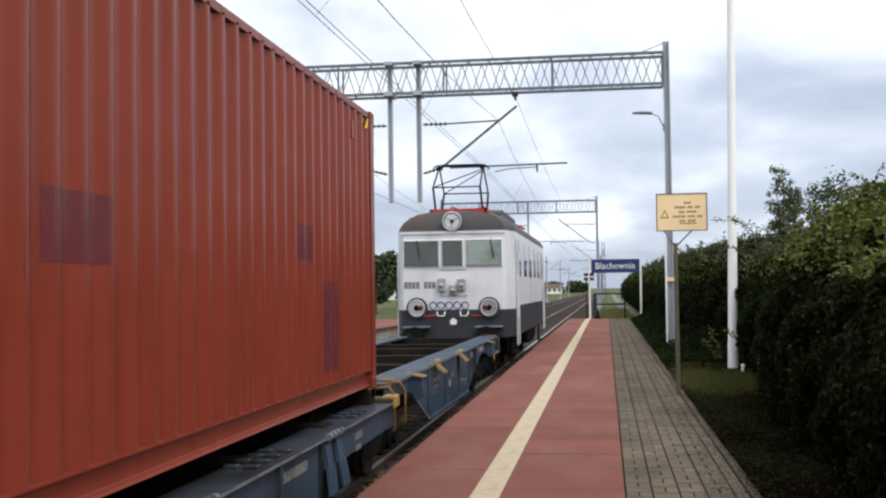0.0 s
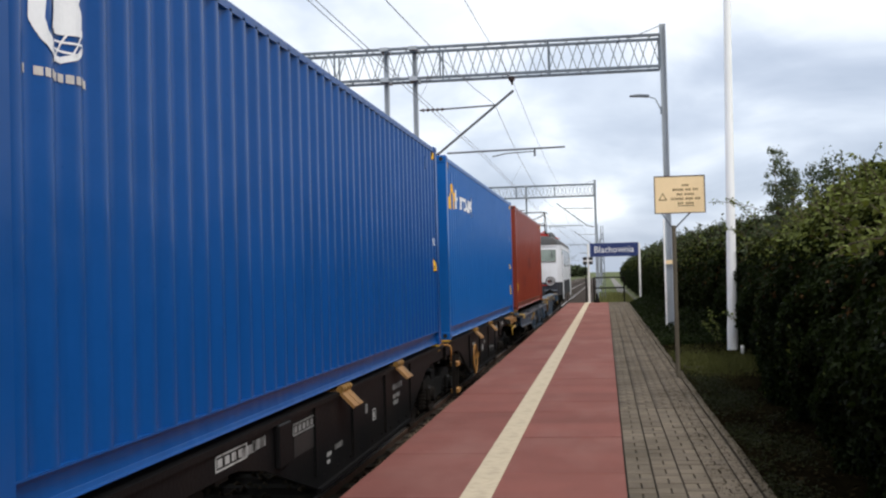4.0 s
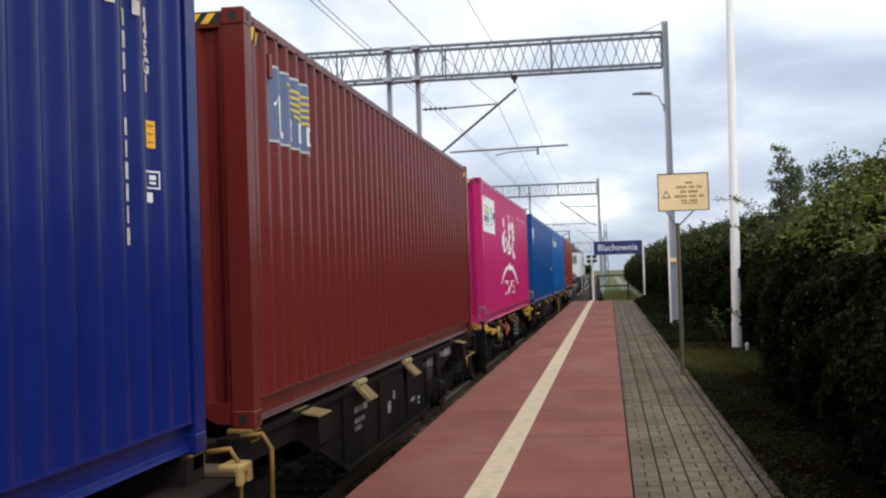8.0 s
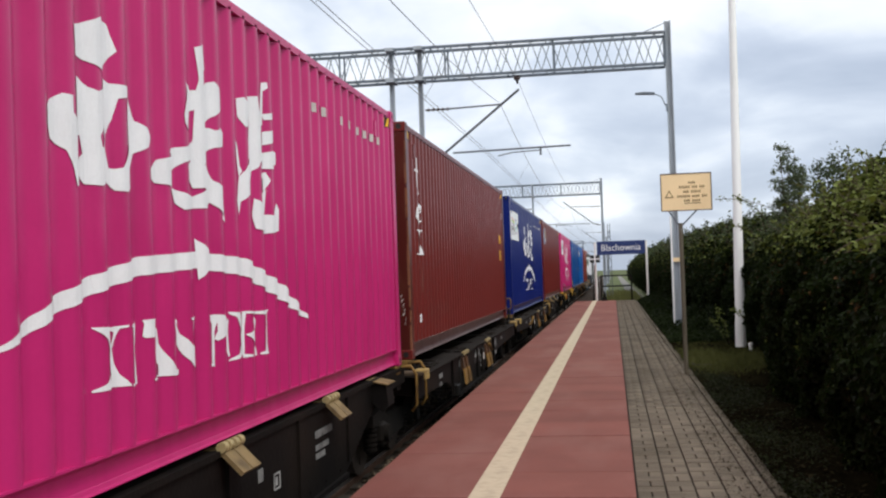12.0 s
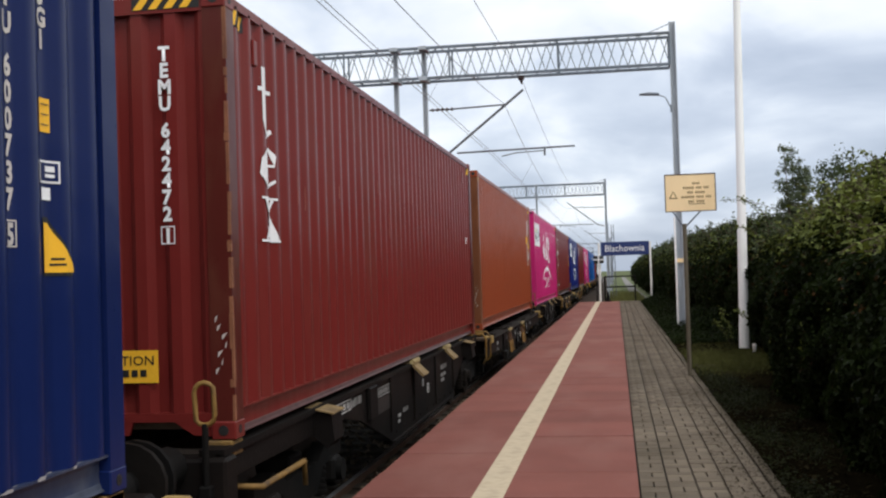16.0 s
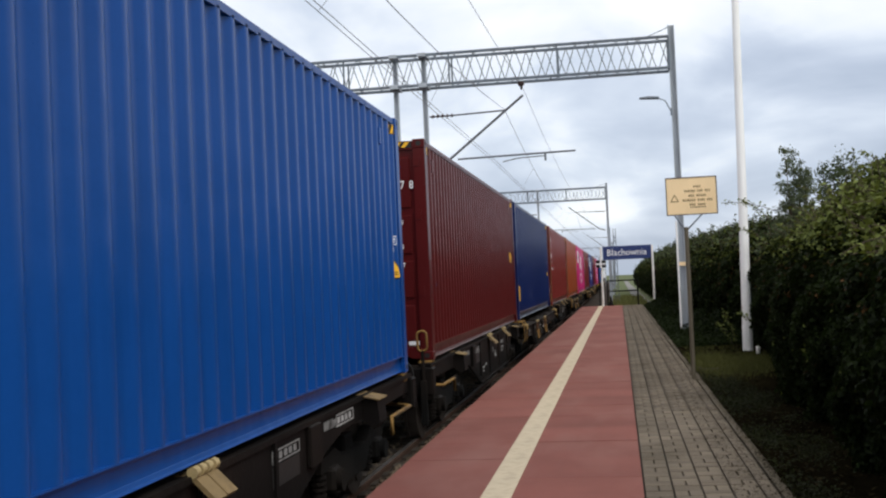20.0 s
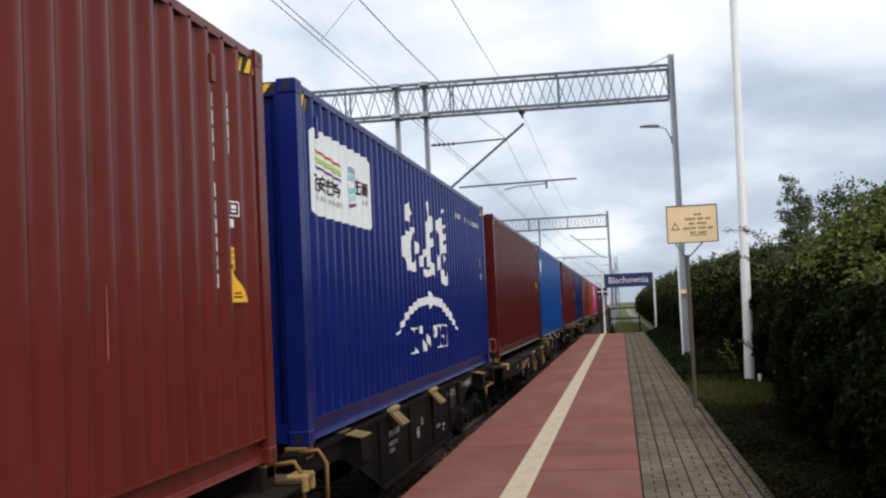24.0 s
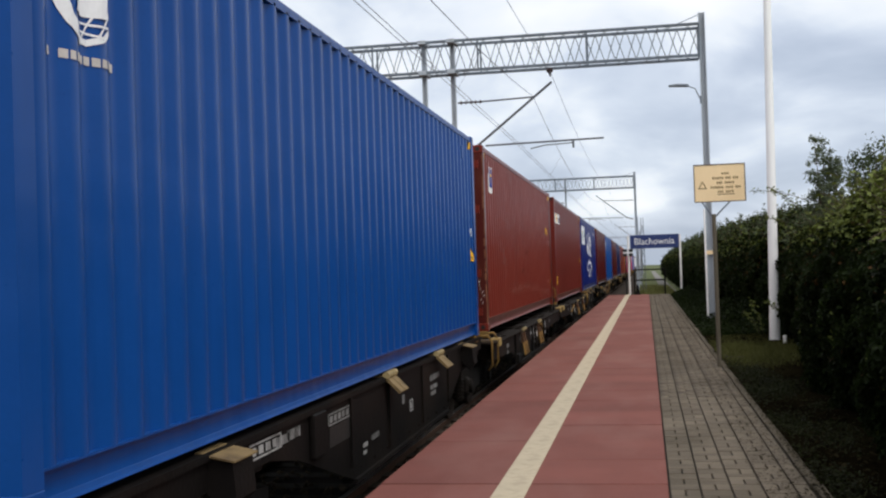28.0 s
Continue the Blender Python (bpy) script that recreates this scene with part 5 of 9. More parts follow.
    # dark brush-like signs, each of a few straight strokes in a unit square
    signs = [
        [(0, 0.95, 1, 0.95), (0.1, 0.65, 0.9, 0.65), (0.1, 0, 0.1, 0.65), (0.9, 0, 0.9, 0.65), (0.1, 0.05, 0.9, 0.05), (0.38, 0.3, 0.38, 0.95), (0.62, 0.3, 0.62, 0.95)],
        [(0.5, 0.85, 0.55, 1), (0.05, 0.8, 0.95, 0.8), (0.05, 0.62, 0.05, 0.8), (0.4, 0.75, 0.25, 0.35), (0.25, 0.35, 0.85, 0.0), (0.7, 0.6, 0.15, 0.0), (0.05, 0.5, 0.95, 0.5)],
        [(0.05, 0.85, 0.15, 0.75), (0, 0.55, 0.12, 0.48), (0.02, 0.05, 0.2, 0.3), (0.3, 0.8, 1, 0.8), (0.3, 0.55, 1, 0.55), (0.5, 0.55, 0.5, 1), (0.8, 0.55, 0.8, 1), (0.45, 0.05, 0.95, 0.05), (0.45, 0.05, 0.45, 0.4), (0.85, 0.25, 0.85, 0.45)],
        [(0.4, 1, 0.1, 0.65), (0.3, 0.85, 0.75, 0.85), (0.75, 0.85, 0.1, 0.5), (0.3, 0.75, 0.95, 0.5), (0.15, 0.38, 0.85, 0.38), (0.85, 0.38, 0.7, 0.02), (0.5, 0.5, 0.2, 0.0)],
        [(0.08, 0, 0.08, 1), (0.08, 0.95, 0.32, 0.95), (0.32, 0.95, 0.2, 0.6), (0.2, 0.6, 0.32, 0.4), (0.45, 0.8, 0.98, 0.8), (0.4, 0.52, 1, 0.52), (0.7, 0.05, 0.7, 1), (0.48, 0.05, 0.48, 0.35), (0.95, 0.05, 0.95, 0.35), (0.48, 0.05, 0.95, 0.05)],
        [(0.3, 1, 0.05, 0.7), (0.25, 0.45, 0.25, 0.85), (0.25, 0.85, 0.95, 0.85), (0.25, 0.7, 0.9, 0.7), (0.25, 0.57, 0.9, 0.57), (0.25, 0.45, 0.95, 0.45), (0.6, 0.45, 0.6, 0.95), (0.05, 0.3, 0.98, 0.3), (0.5, 0, 0.5, 0.4), (0.45, 0.28, 0.1, 0.03), (0.55, 0.28, 0.92, 0.03)],
    ]
    for g, (y, z, w, h) in zip(signs, ((-11.70, 2.055, 0.17, 0.13), (-11.52, 2.055, 0.17, 0.14), (-11.285, 2.055, 0.2, 0.14), (-11.03, 2.055, 0.2, 0.14), (-10.235, 2.165, 0.23, 0.15), (-9.945, 2.165, 0.24, 0.15))):
        q = []
        for y0, z0, y1, z1 in g:
            q += thick_stroke([(y + w * y0, z + h * z0), (y + w * y1, z + h * z1)], [0.019, 0.019])
        part("brush_sign", stick_on_wall(flat_shapes(q), 0.008), M["ink"], st, "small dark brush-like sign")["kind"] = "stuff"
    q = [rect(-11.54 + k * 0.083, -11.49 + k * 0.083, 1.97, 2.02) for k in range(13) if k != 6] + [rect(-9.5 + k * 0.075, -9.455 + k * 0.075, 2.11, 2.17) for k in range(4)]
    part("small_writing", stick_on_wall(S(q), 0.008), paint("sticker_grey", (0.42, 0.43, 0.45)), st, "faint grey row of writing")["kind"] = "stuff"
    q = [rect(-3.42 + k * 0.15, -3.36 + k * 0.15, 2.435, 2.515) for k in range(19) if k not in (4, 9, 10)]
    part("small_mark", stick_on_wall(flat_shapes(q)), M["decal_worn"], c, "row of small white marks")["kind"] = "stuff"


def lettered_panel(c):
    """White panel with an orange mark and blue strokes, towards the trailing end."""
    p = part("panel", stick_on_wall(flat_shapes([rect(-11.76, -10.08, 2.2, 2.48)])), M["white"], c, "white lettered panel")
    q = thick_stroke([(-11.55, 2.24), (-11.45, 2.44), (-11.3, 2.42)], [0.05, 0.07, 0.05]) + thick_stroke([(-11.5, 2.32), (-11.2, 2.34)], [0.05, 0.05]) + [rect(-11.22, -11.14, 2.23, 2.4)]
    part("mark", stick_on_wall(flat_shapes(q), 0.008), M["lab_yellow"], p, "orange mark")
    q = [rect(-11.0, -10.94, 2.24, 2.44), rect(-10.8, -10.74, 2.24, 2.44), rect(-10.98, -10.76, 2.33, 2.36)]
    for k, y in enumerate((-10.68, -10.52, -10.36, -10.22)):
        q += [rect(y, y + 0.04, 2.24, 2.37), rect(y, y + 0.11, 2.34, 2.37), rect(y + 0.08, y + 0.115, 2.24, 2.35)]
    part("lettering", stick_on_wall(flat_shapes(q), 0.008), M["signblue"], p, "blue painted strokes")["kind"] = "stuff"


def stroke_emblem(c):
    """Orange figure and a row of white strokes."""
    q = [[(-11.9, 2.12), (-11.62, 2.06), (-11.5, 2.1), (-11.42, 2.5), (-11.6, 2.5), (-11.72, 2.28)], [(-11.46, 2.42), (-11.34, 2.5), (-11.24, 2.38), (-11.1, 2.36), (-11.1, 2.31), (-11.42, 2.33)], rect(-11.26, -11.16, 2.1, 2.34), rect(-11.26, -11.06, 2.24, 2.29)]
    part("emblem", stick_on_wall(flat_shapes(q)), M["lab_yellow"], c, "orange seated-figure emblem")["kind"] = "stuff"
    q = [rect(-10.98, -10.88, 2.12, 2.44), rect(-10.74, -10.64, 2.12, 2.32), rect(-10.9, -10.72, 2.26, 2.31)]
    for y in (-10.54, -10.2, -9.86):
        q += [rect(y, y + 0.07, 2.14, 2.36), rect(y + 0.2, y + 0.27, 2.14, 2.36), rect(y + 0.04, y + 0.23, 2.3, 2.36)]
    q += [rect(y, y + 0.23, 2.14, 2.19) for y in (-10.5, -9.84)] + thick_stroke([(-9.56, 2.36), (-9.46, 2.14), (-9.36, 2.36)], [0.07, 0.07, 0.07])
    q += [rect(-9.24, -9.17, 2.14, 2.36), rect(-9.06, -8.99, 2.1, 2.48), rect(-9.2, -9.0, 2.3, 2.35)] + thick_stroke([(-8.98, 2.26), (-8.8, 2.44)], [0.06, 0.06]) + thick_stroke([(-8.96, 2.28), (-8.78, 2.08)], [0.06, 0.07])
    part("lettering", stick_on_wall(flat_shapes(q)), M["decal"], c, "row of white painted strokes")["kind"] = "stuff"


def round_emblem(c):
    """White crest over a half globe, with a small row of bars below."""
    q = thick_stroke([(-11.44, 2.53), (-11.6, 2.48), (-11.73, 2.34), (-11.74, 2.19), (-11.69, 2.12), (-11.62, 2.08), (-11.55, 2.045)], [0.02, 0.11, 0.11, 0.09, 0.07, 0.06, 0.04])
    q += thick_stroke([(-11.56, 2.05), (-11.5, 2.045), (-11.39, 2.08), (-11.32, 2.14), (-11.305, 2.19)], [0.03, 0.03, 0.03, 0.026, 0.02])
    q += [[(-11.62, 2.22), (-11.58, 2.36), (-11.45, 2.47), (-11.33, 2.42), (-11.38, 2.33), (-11.34, 2.28)], [(-11.62, 2.22), (-11.34, 2.28), (-11.35, 2.215), (-11.28, 2.215), (-11.30, 2.185), (-11.53, 2.16), (-11.64, 2.165)]]
    for line in ([(-11.60, 2.125), (-11.34, 2.14)], [(-11.57, 2.09), (-11.40, 2.085)], [(-11.46, 2.17), (-11.55, 2.06)], [(-11.36, 2.18), (-11.43, 2.085)]):
        q += thick_stroke(line, [0.011, 0.011])
    part("emblem", stick_on_wall(flat_shapes(q)), M["decal"], c, "white crest emblem over a half globe")["kind"] = "stuff"
    q = [rect(-11.87 + k * 0.0575, -11.825 + k * 0.0575, 1.932 + 0.0018 * k, 1.972 + 0.0018 * k) for k in range(11) if k != 1]
    part("small_mark", stick_on_wall(flat_shapes(q)), M["decal_worn"], c, "small white row of marks")["kind"] = "stuff"


def cut_letters(c):
    """Three large white strokes broken by the pressed wall."""
    q = thick_stroke([(-11.37, 2.53), (-11.355, 2.16), (-11.32, 2.08), (-11.25, 2.06), (-11.18, 2.09)], [0.10, 0.12, 0.11, 0.05, 0.03])
    q += [rect(-11.46, -11.18, 2.355, 2.385)]
    q += thick_stroke([(-11.40, 1.83), (-11.16, 1.84), (-11.16, 1.90), (-11.22, 1.955), (-11.33, 1.945), (-11.40, 1.86), (-11.41, 1.78), (-11.35, 1.70), (-11.25, 1.685), (-11.15, 1.73)], [0.02, 0.02, 0.06, 0.03, 0.04, 0.09, 0.11, 0.06, 0.03, 0.02])
    q += [[(-11.43, 1.60), (-11.31, 1.60), (-11.11, 1.29), (-11.23, 1.29)]] + thick_stroke([(-11.19, 1.59), (-11.40, 1.30)], [0.03, 0.035])
    q += [rect(-11.45, -11.28, 1.588, 1.605), rect(-11.26, -11.13, 1.588, 1.605), rect(-11.46, -11.33, 1.283, 1.3), rect(-11.25, -11.09, 1.283, 1.3)]
    part("painted_letter", stick_on_wall(flat_shapes(q)), M["decal"], c, "large white cut lettering strokes")["kind"] = "stuff"


def blue_sticker(c):
    p = part("sticker", stick_on_wall(flat_shapes([rect(-11.54, -10.38, 2.04, 2.62)])), paint("pale_frame", (0.50, 0.52, 0.55)), c, "worn blue and yellow sticker")
    f = part("sticker_field", stick_on_wall(flat_shapes([rect(-11.52, -10.4, 2.06, 2.60)]), 0.007), paint("sticker_blue", (0.12, 0.16, 0.28)), p)
    q = []
    for k in range(5):
        z = 2.53 - k * 0.055
        q += thick_stroke([(-11.15 + 0.06 * k, z), (-10.8, z - 0.03), (-10.42, z - 0.02)], [0.02, 0.025, 0.02])
    part("waves", stick_on_wall(flat_shapes(q), 0.010), paint("sticker_yellow", (0.62, 0.50, 0.10)), p, "yellow wavy lines")["kind"] = "stuff"
    q = thick_stroke([(-11.45, 2.32), (-11.38, 2.4), (-11.36, 2.12), (-11.2, 2.12)], [0.03, 0.05, 0.06, 0.05])
    for y in (-11.1, -10.86, -10.6):
        q += [rect(y, y + 0.05, 2.1, 2.26), rect(y, y + 0.16, 2.23, 2.26), rect(y, y + 0.16, 2.1, 2.13)]
    part("lettering", stick_on_wall(flat_shapes(q), 0.010), M["decal"], p, "white strokes")["kind"] = "stuff"


def small_sticker(c):
    p = part("sticker", stick_on_wall(flat_shapes([rect(-11.45, -11.12, 2.2, 2.62)])), M["white"], c, "small blue and yellow sticker")
    part("sticker_field", stick_on_wall(flat_shapes([rect(-11.43, -11.14, 2.29, 2.6)]), 0.007), paint("deep_blue", (0.02, 0.05, 0.3)), p)
    q = thick_stroke([(-11.4, 2.36), (-11.3, 2.46), (-11.16, 2.5)], [0.03, 0.05, 0.05]) + thick_stroke([(-11.4, 2.46), (-11.3, 2.55), (-11.18, 2.58)], [0.02, 0.04, 0.03])
    part("waves", stick_on_wall(flat_shapes(q), 0.010), M["lab_yellow"], p, "yellow waves")["kind"] = "stuff"


def dark_patches(c):
    for y0, y1, z0, z1 in ((-7.02, -6.36, 1.16, 1.5), (-2.97, -2.5, 1.27, 1.56), (-9.3, -8.75, 0.6, 0.95), (-2.1, -1.5, 0.3, 1.1)):
        part("old_patch", stick_on_wall(flat_shapes([rect(y0, y1, z0, z1)]), 0.002), paint("patch_plum", (0.115, 0.028, 0.032), dirt=((0.18, 0.045, 0.035), 0.5, 5.0, (1, 1, 1))), c, "faded plum-coloured patch")


def caution_end(c):
    bm = BM()
    box(bm, 0.22, 0.7, -CL + 0.022, -CL + 0.028, 0.37, 0.58)
    p = part("caution_label", bm, M["lab_yellow"], c, "yellow caution label")
    bm = letters("CAUTION", 0.11)
    for v in bm.verts:
        v.co = Vector((0.25 + v.co.x * 0.86, -CL + 0.018, 0.485 + v.co.y * 0.8))
    part("writing", bm, M["lab_black"], p)
    bm = BM()
    for k in range(6):
        box(bm, 0.28 + k * 0.06, 0.32 + k * 0.06, -CL + 0.018, -CL + 0.022, 0.41, 0.455)
    part("writing", bm, M["lab_black"], p)


def chipped_edge(c, seed):
    """Bare pale chips where the pressed wall meets the bottom rail."""
    rg = random.Random(seed)
    q, y = [], -CL + 0.2
    while y < -0.4:
        w = rg.uniform(0.05, 0.3)
        q.append([(y, 0.186), (y + w, 0.186), (y + w * 0.8, 0.186 + rg.uniform(0.005, 0.015)), (y + w * 0.2, 0.186 + rg.uniform(0.004, 0.018))])
        y += w + rg.uniform(0.0, 0.12)
    part("chipped_edge", stick_on_wall(flat_shapes(q), 0.003), paint("bare_chips", (0.30, 0.29, 0.30)), c, "pale chipped paint along the bottom rail")["kind"] = "stuff"


def scratches(c, seed, n, z0, z1, col):
    """Pale rubbed streaks down the ridges of the pressed wall, and a few scars across them."""
    rg = random.Random(seed)
    q = []
    for _ in range(n):
        y = -PITCH * rg.randint(2, 42) + rg.choice((0.0, 0.035, 0.066, -0.03))
        z, h, w = rg.uniform(z0, z1), rg.uniform(0.06, 0.42), rg.uniform(0.004, 0.011)
        q.append([(y, z), (y + w, z + h * 0.1), (y + w * 0.8, z + h), (y + w * 0.1, z + h * 0.9)])
    part("streak", stick_on_wall(flat_shapes(q), 0.003), paint("streak_%s" % c.name.replace(".", "_"), col, spec=0.1), c, "pale rubbed streaks on the ridges")["kind"] = "stuff"


def rubbed_band(c, seed, y0, y1, z0, z1, col):
    """Faintly rubbed paint on one ridge after another, with ragged upper and lower ends."""
    rg = random.Random(seed)
    q = []
    for k in range(math.ceil(y0 / PITCH), math.floor(y1 / PITCH)):
        for j in range(4):
            a = k * PITCH + 0.018 * j + rg.uniform(0, 0.006)
            lo, hi = z0 + rg.uniform(-0.05, 0.06), z1 + rg.uniform(-0.08, 0.04)
            if rg.random() < 0.75:
                q.append(rect(a, a + rg.uniform(0.008, 0.017), lo, hi))
    part("rubbed_band", stick_on_wall(flat_shapes(q), 0.0025), paint("rubbed_%s" % c.name.replace(".", "_"), col, spec=0.12), c, "band of faintly rubbed paint")["kind"] = "stuff"


def dent_scars(c, seed, spots):
    """Ragged scars along a blow: dark for rust and dent shadow, pale for bare metal."""
    rg = random.Random(seed)
    dark, pale = [], []
    for y, z in spots:
        for out, k in ((dark, 1.0), (pale, 0.5)):
            r = rg.uniform(0.018, 0.045) * k
            a0 = rg.uniform(0, 6)
            d = 0.03 if out is pale else 0.0
            out.append([(y + d + r * rg.uniform(0.6, 1.5) * math.cos(a0 + j * 1.047), z + d + r * rg.uniform(0.5, 1.0) * math.sin(a0 + j * 1.047)) for j in range(6)])
    part("scar", stick_on_wall(flat_shapes(dark), 0.003), paint("scar_rust", (0.085, 0.019, 0.014), spec=0.08), c, "dark dent scars, rust and dent shadow painted together")["kind"] = "stuff"
    part("scar", stick_on_wall(flat_shapes(pale), 0.006), paint("scar_bare", (0.23, 0.11, 0.09), spec=0.1), c, "pale bare dent scars")["kind"] = "stuff"


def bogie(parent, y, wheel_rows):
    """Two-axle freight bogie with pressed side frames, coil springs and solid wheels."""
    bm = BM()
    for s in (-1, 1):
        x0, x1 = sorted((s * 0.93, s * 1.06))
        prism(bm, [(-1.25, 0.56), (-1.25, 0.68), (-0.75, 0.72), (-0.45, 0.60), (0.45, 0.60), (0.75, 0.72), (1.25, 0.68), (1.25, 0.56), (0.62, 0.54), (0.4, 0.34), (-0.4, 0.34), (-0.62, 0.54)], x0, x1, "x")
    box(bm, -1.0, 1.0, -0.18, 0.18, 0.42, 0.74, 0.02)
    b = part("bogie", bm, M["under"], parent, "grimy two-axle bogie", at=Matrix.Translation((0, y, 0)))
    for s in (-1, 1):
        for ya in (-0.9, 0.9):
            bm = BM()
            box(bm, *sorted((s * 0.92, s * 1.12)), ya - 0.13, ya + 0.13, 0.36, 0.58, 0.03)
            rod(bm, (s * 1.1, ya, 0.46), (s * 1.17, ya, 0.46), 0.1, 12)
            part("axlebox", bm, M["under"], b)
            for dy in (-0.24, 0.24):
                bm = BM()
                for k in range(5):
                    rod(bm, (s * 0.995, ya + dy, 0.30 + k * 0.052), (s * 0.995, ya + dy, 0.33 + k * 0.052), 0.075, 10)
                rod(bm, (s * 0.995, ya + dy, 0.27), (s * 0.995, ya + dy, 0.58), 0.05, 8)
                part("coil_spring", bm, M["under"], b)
    for ya in (-0.9, 0.9):
        bm = BM()
        for s in (-1, 1):
            rod(bm, (s * 0.69, 0, 0), (s * 0.825, 0, 0), 0.46, 24)
            rod(bm, (s * 0.66, 0, 0), (s * 0.69, 0, 0), 0.485, 24)
            rod(bm, (s * 0.825, 0, 0), (s * 0.86, 0, 0), 0.14, 12)
            for k in range(6):
                a = k * math.pi / 3
                rod(bm, (s * 0.82, 0.3 * math.cos(a), 0.3 * math.sin(a)), (s * 0.835, 0.3 * math.cos(a), 0.3 * math.sin(a)), 0.045, 6)
        rod(bm, (-1.1, 0, 0), (1.1, 0, 0), 0.085, 10)
        w = part("wheelset", bm, M["wheel"], b, "worn steel wheelset", at=Matrix.Translation((0, ya, 0.46)))
        wheel_rows.append((w, ya, 0.46, 0.46))
    return b


WHEELS = []


def wagon_marks(parent, x, items, mt):
    for y, z, w, h in items:
        bm = BM()
        n = max(2, int(w / 0.05))
        for k in range(n):
            a = y + w * k / n
            box(bm, x, x + 0.006, a, a + w / n * 0.7, z, z + h)
        part("marking", bm, mt, parent, "white stencilled marks")["kind"] = "stuff"


def framed_mark(parent, x, y, z, w, h, n=4, mt=None):
    """A stencilled frame round a few upright bars."""
    bm = BM()
    t = 0.012
    for a, b, c, d in ((y, y + w, z, z + t), (y, y + w, z + h - t, z + h), (y, y + t, z, z + h), (y + w - t, y + w, z, z + h)):
        box(bm, x, x + 0.005, a, b, c, d)
    for k in range(n):
        a = y + 0.04 + (w - 0.08) * k / n
        box(bm, x, x + 0.005, a, a + (w - 0.08) / n * 0.6, z + h * 0.25, z + h * 0.75)
    part("framed_mark", bm, mt or M["stencil"], parent, "white stencilled frame with marks")["kind"] = "stuff"


def flap(parent, x, y, z, mt):
    """Two folded plates side by side under a row of hinge knobs."""
    bm = BM()
    for d in (-0.17, 0.01):
        prism(bm, [(x - 0.12, z + 0.03), (x + 0.01, z + 0.02), (x + 0.14, z - 0.11), (x + 0.12, z - 0.13), (x + 0.0, z - 0.01), (x - 0.12, z)], y + d, y + d + 0.16, "y")
    st = part("container_stop", bm, M["stop_ochre"] if mt is M["tan"] else mt, parent, "rusty yellow folding stop")
    for d in (-0.18, -0.08, 0.02, 0.12):
        bm = BM()
        rod(bm, (x, y + d, z + 0.045), (x, y + d + 0.06, z + 0.045), 0.035, 8)
        part("knob", bm, M["pale_knob"] if mt is M["tan"] else M["bracket_rust"], st, "rubbed yellow hinge knob")


def folding_bracket(parent, y, plate_paint=None, knob_paint=None, tone="rusty yellow"):
    """Two plates hung from rusty arms, under a row of pale hinge knobs."""
    # black backing plate stands in for a recess's shade
    bm = BM()
    box(bm, 1.335, 1.352, y - 0.34, y + 0.34, 0.5, 0.95, 0.004)
    b = part("folding_bracket", bm, M["lab_black"], parent, "folded container bracket on a black backing plate")
    for e, lean in ((-0.3, -0.02), (0.06, 0.05)):
        bm = BM()
        prism(bm, [(1.345, 0.93), (1.375, 0.92), (1.405, 0.74), (1.36, 0.72)], y + e + 0.03, y + e + 0.2, "y")
        part("arm", bm, plate_paint or M["arm_rust"], b)
        bm = BM()
        for k in (0.0, 0.125):
            lo = [(y + e + k + lean, 0.53), (y + e + k + lean + 0.105, 0.53), (y + e + k + 0.105, 0.755), (y + e + k, 0.755)]
            prism(bm, lo, 1.385, 1.41, "x")
        for v in bm.verts:
            v.co.x += (0.755 - v.co.z) * 0.12
        part("plate", bm, plate_paint or M["bracket_rust"], b, tone + " folded plate")
    for k in range(4):
        bm = BM()
        rod(bm, (1.385, y - 0.23 + k * 0.135, 0.985), (1.385, y - 0.17 + k * 0.135, 0.985), 0.032, 8)
        part("knob", bm, knob_paint or M["pale_knob"], b, "rubbed hinge knob")


def console(parent, y, frame, tan):
    """Bracket that carries the container beside the sill, with a worn tan top plate."""
    bm = BM()
    prism(bm, [(1.16, 1.12), (1.34, 1.08), (1.36, 0.86), (1.30, 0.80), (1.16, 0.92)], y - 0.16, y + 0.16, "y")
    b = part("console", bm, frame, parent)
    bm = BM()
    prism(bm, [(1.13, 1.135), (1.365, 1.085), (1.365, 1.075), (1.13, 1.122)], y - 0.19, y + 0.19, "y")
    part("top_plate", bm, M["stop_ochre"] if tan is M["tan"] else tan, b, "worn ochre top plate")


def hoop(parent, x, y, z, mt):
    bm = BM()
    tube(bm, [(x - 0.05, y - 0.02, z), (x + 0.1, y - 0.02, z + 0.02), (x + 0.16, y - 0.02, z - 0.08), (x + 0.16, y - 0.02, z - 0.42), (x + 0.1, y - 0.02, z - 0.5)], 0.018, 6)
    return part("handrail", bm, mt, parent, "yellow bent handrail")


def ladder(parent, y):
    """Bent grab loop over a two-rung step at the joint of the wagon."""
    bm = BM()
    tube(bm, [(1.0, y, 0.92), (1.0, y, 1.06), (1.04, y, 1.1), (1.24, y, 1.1), (1.28, y, 1.06), (1.28, y, 0.86)], 0.018, 6)
    part("grab_loop", bm, M["rust_ring"], parent, "rusty orange grab loop")
    bm = BM()
    for d in (-0.17, 0.15):
        box(bm, 1.31, 1.37, y + d, y + d + 0.02, 0.34, 0.95)
    fr = part("step_frame", bm, M["under"], parent)
    for z in (0.38, 0.78):
        bm = BM()
        box(bm, 1.28, 1.40, y - 0.15, y + 0.15, z, z + 0.07, 0.01)
        part("rung", bm, M["rust_ring"], fr, "rusty orange step")


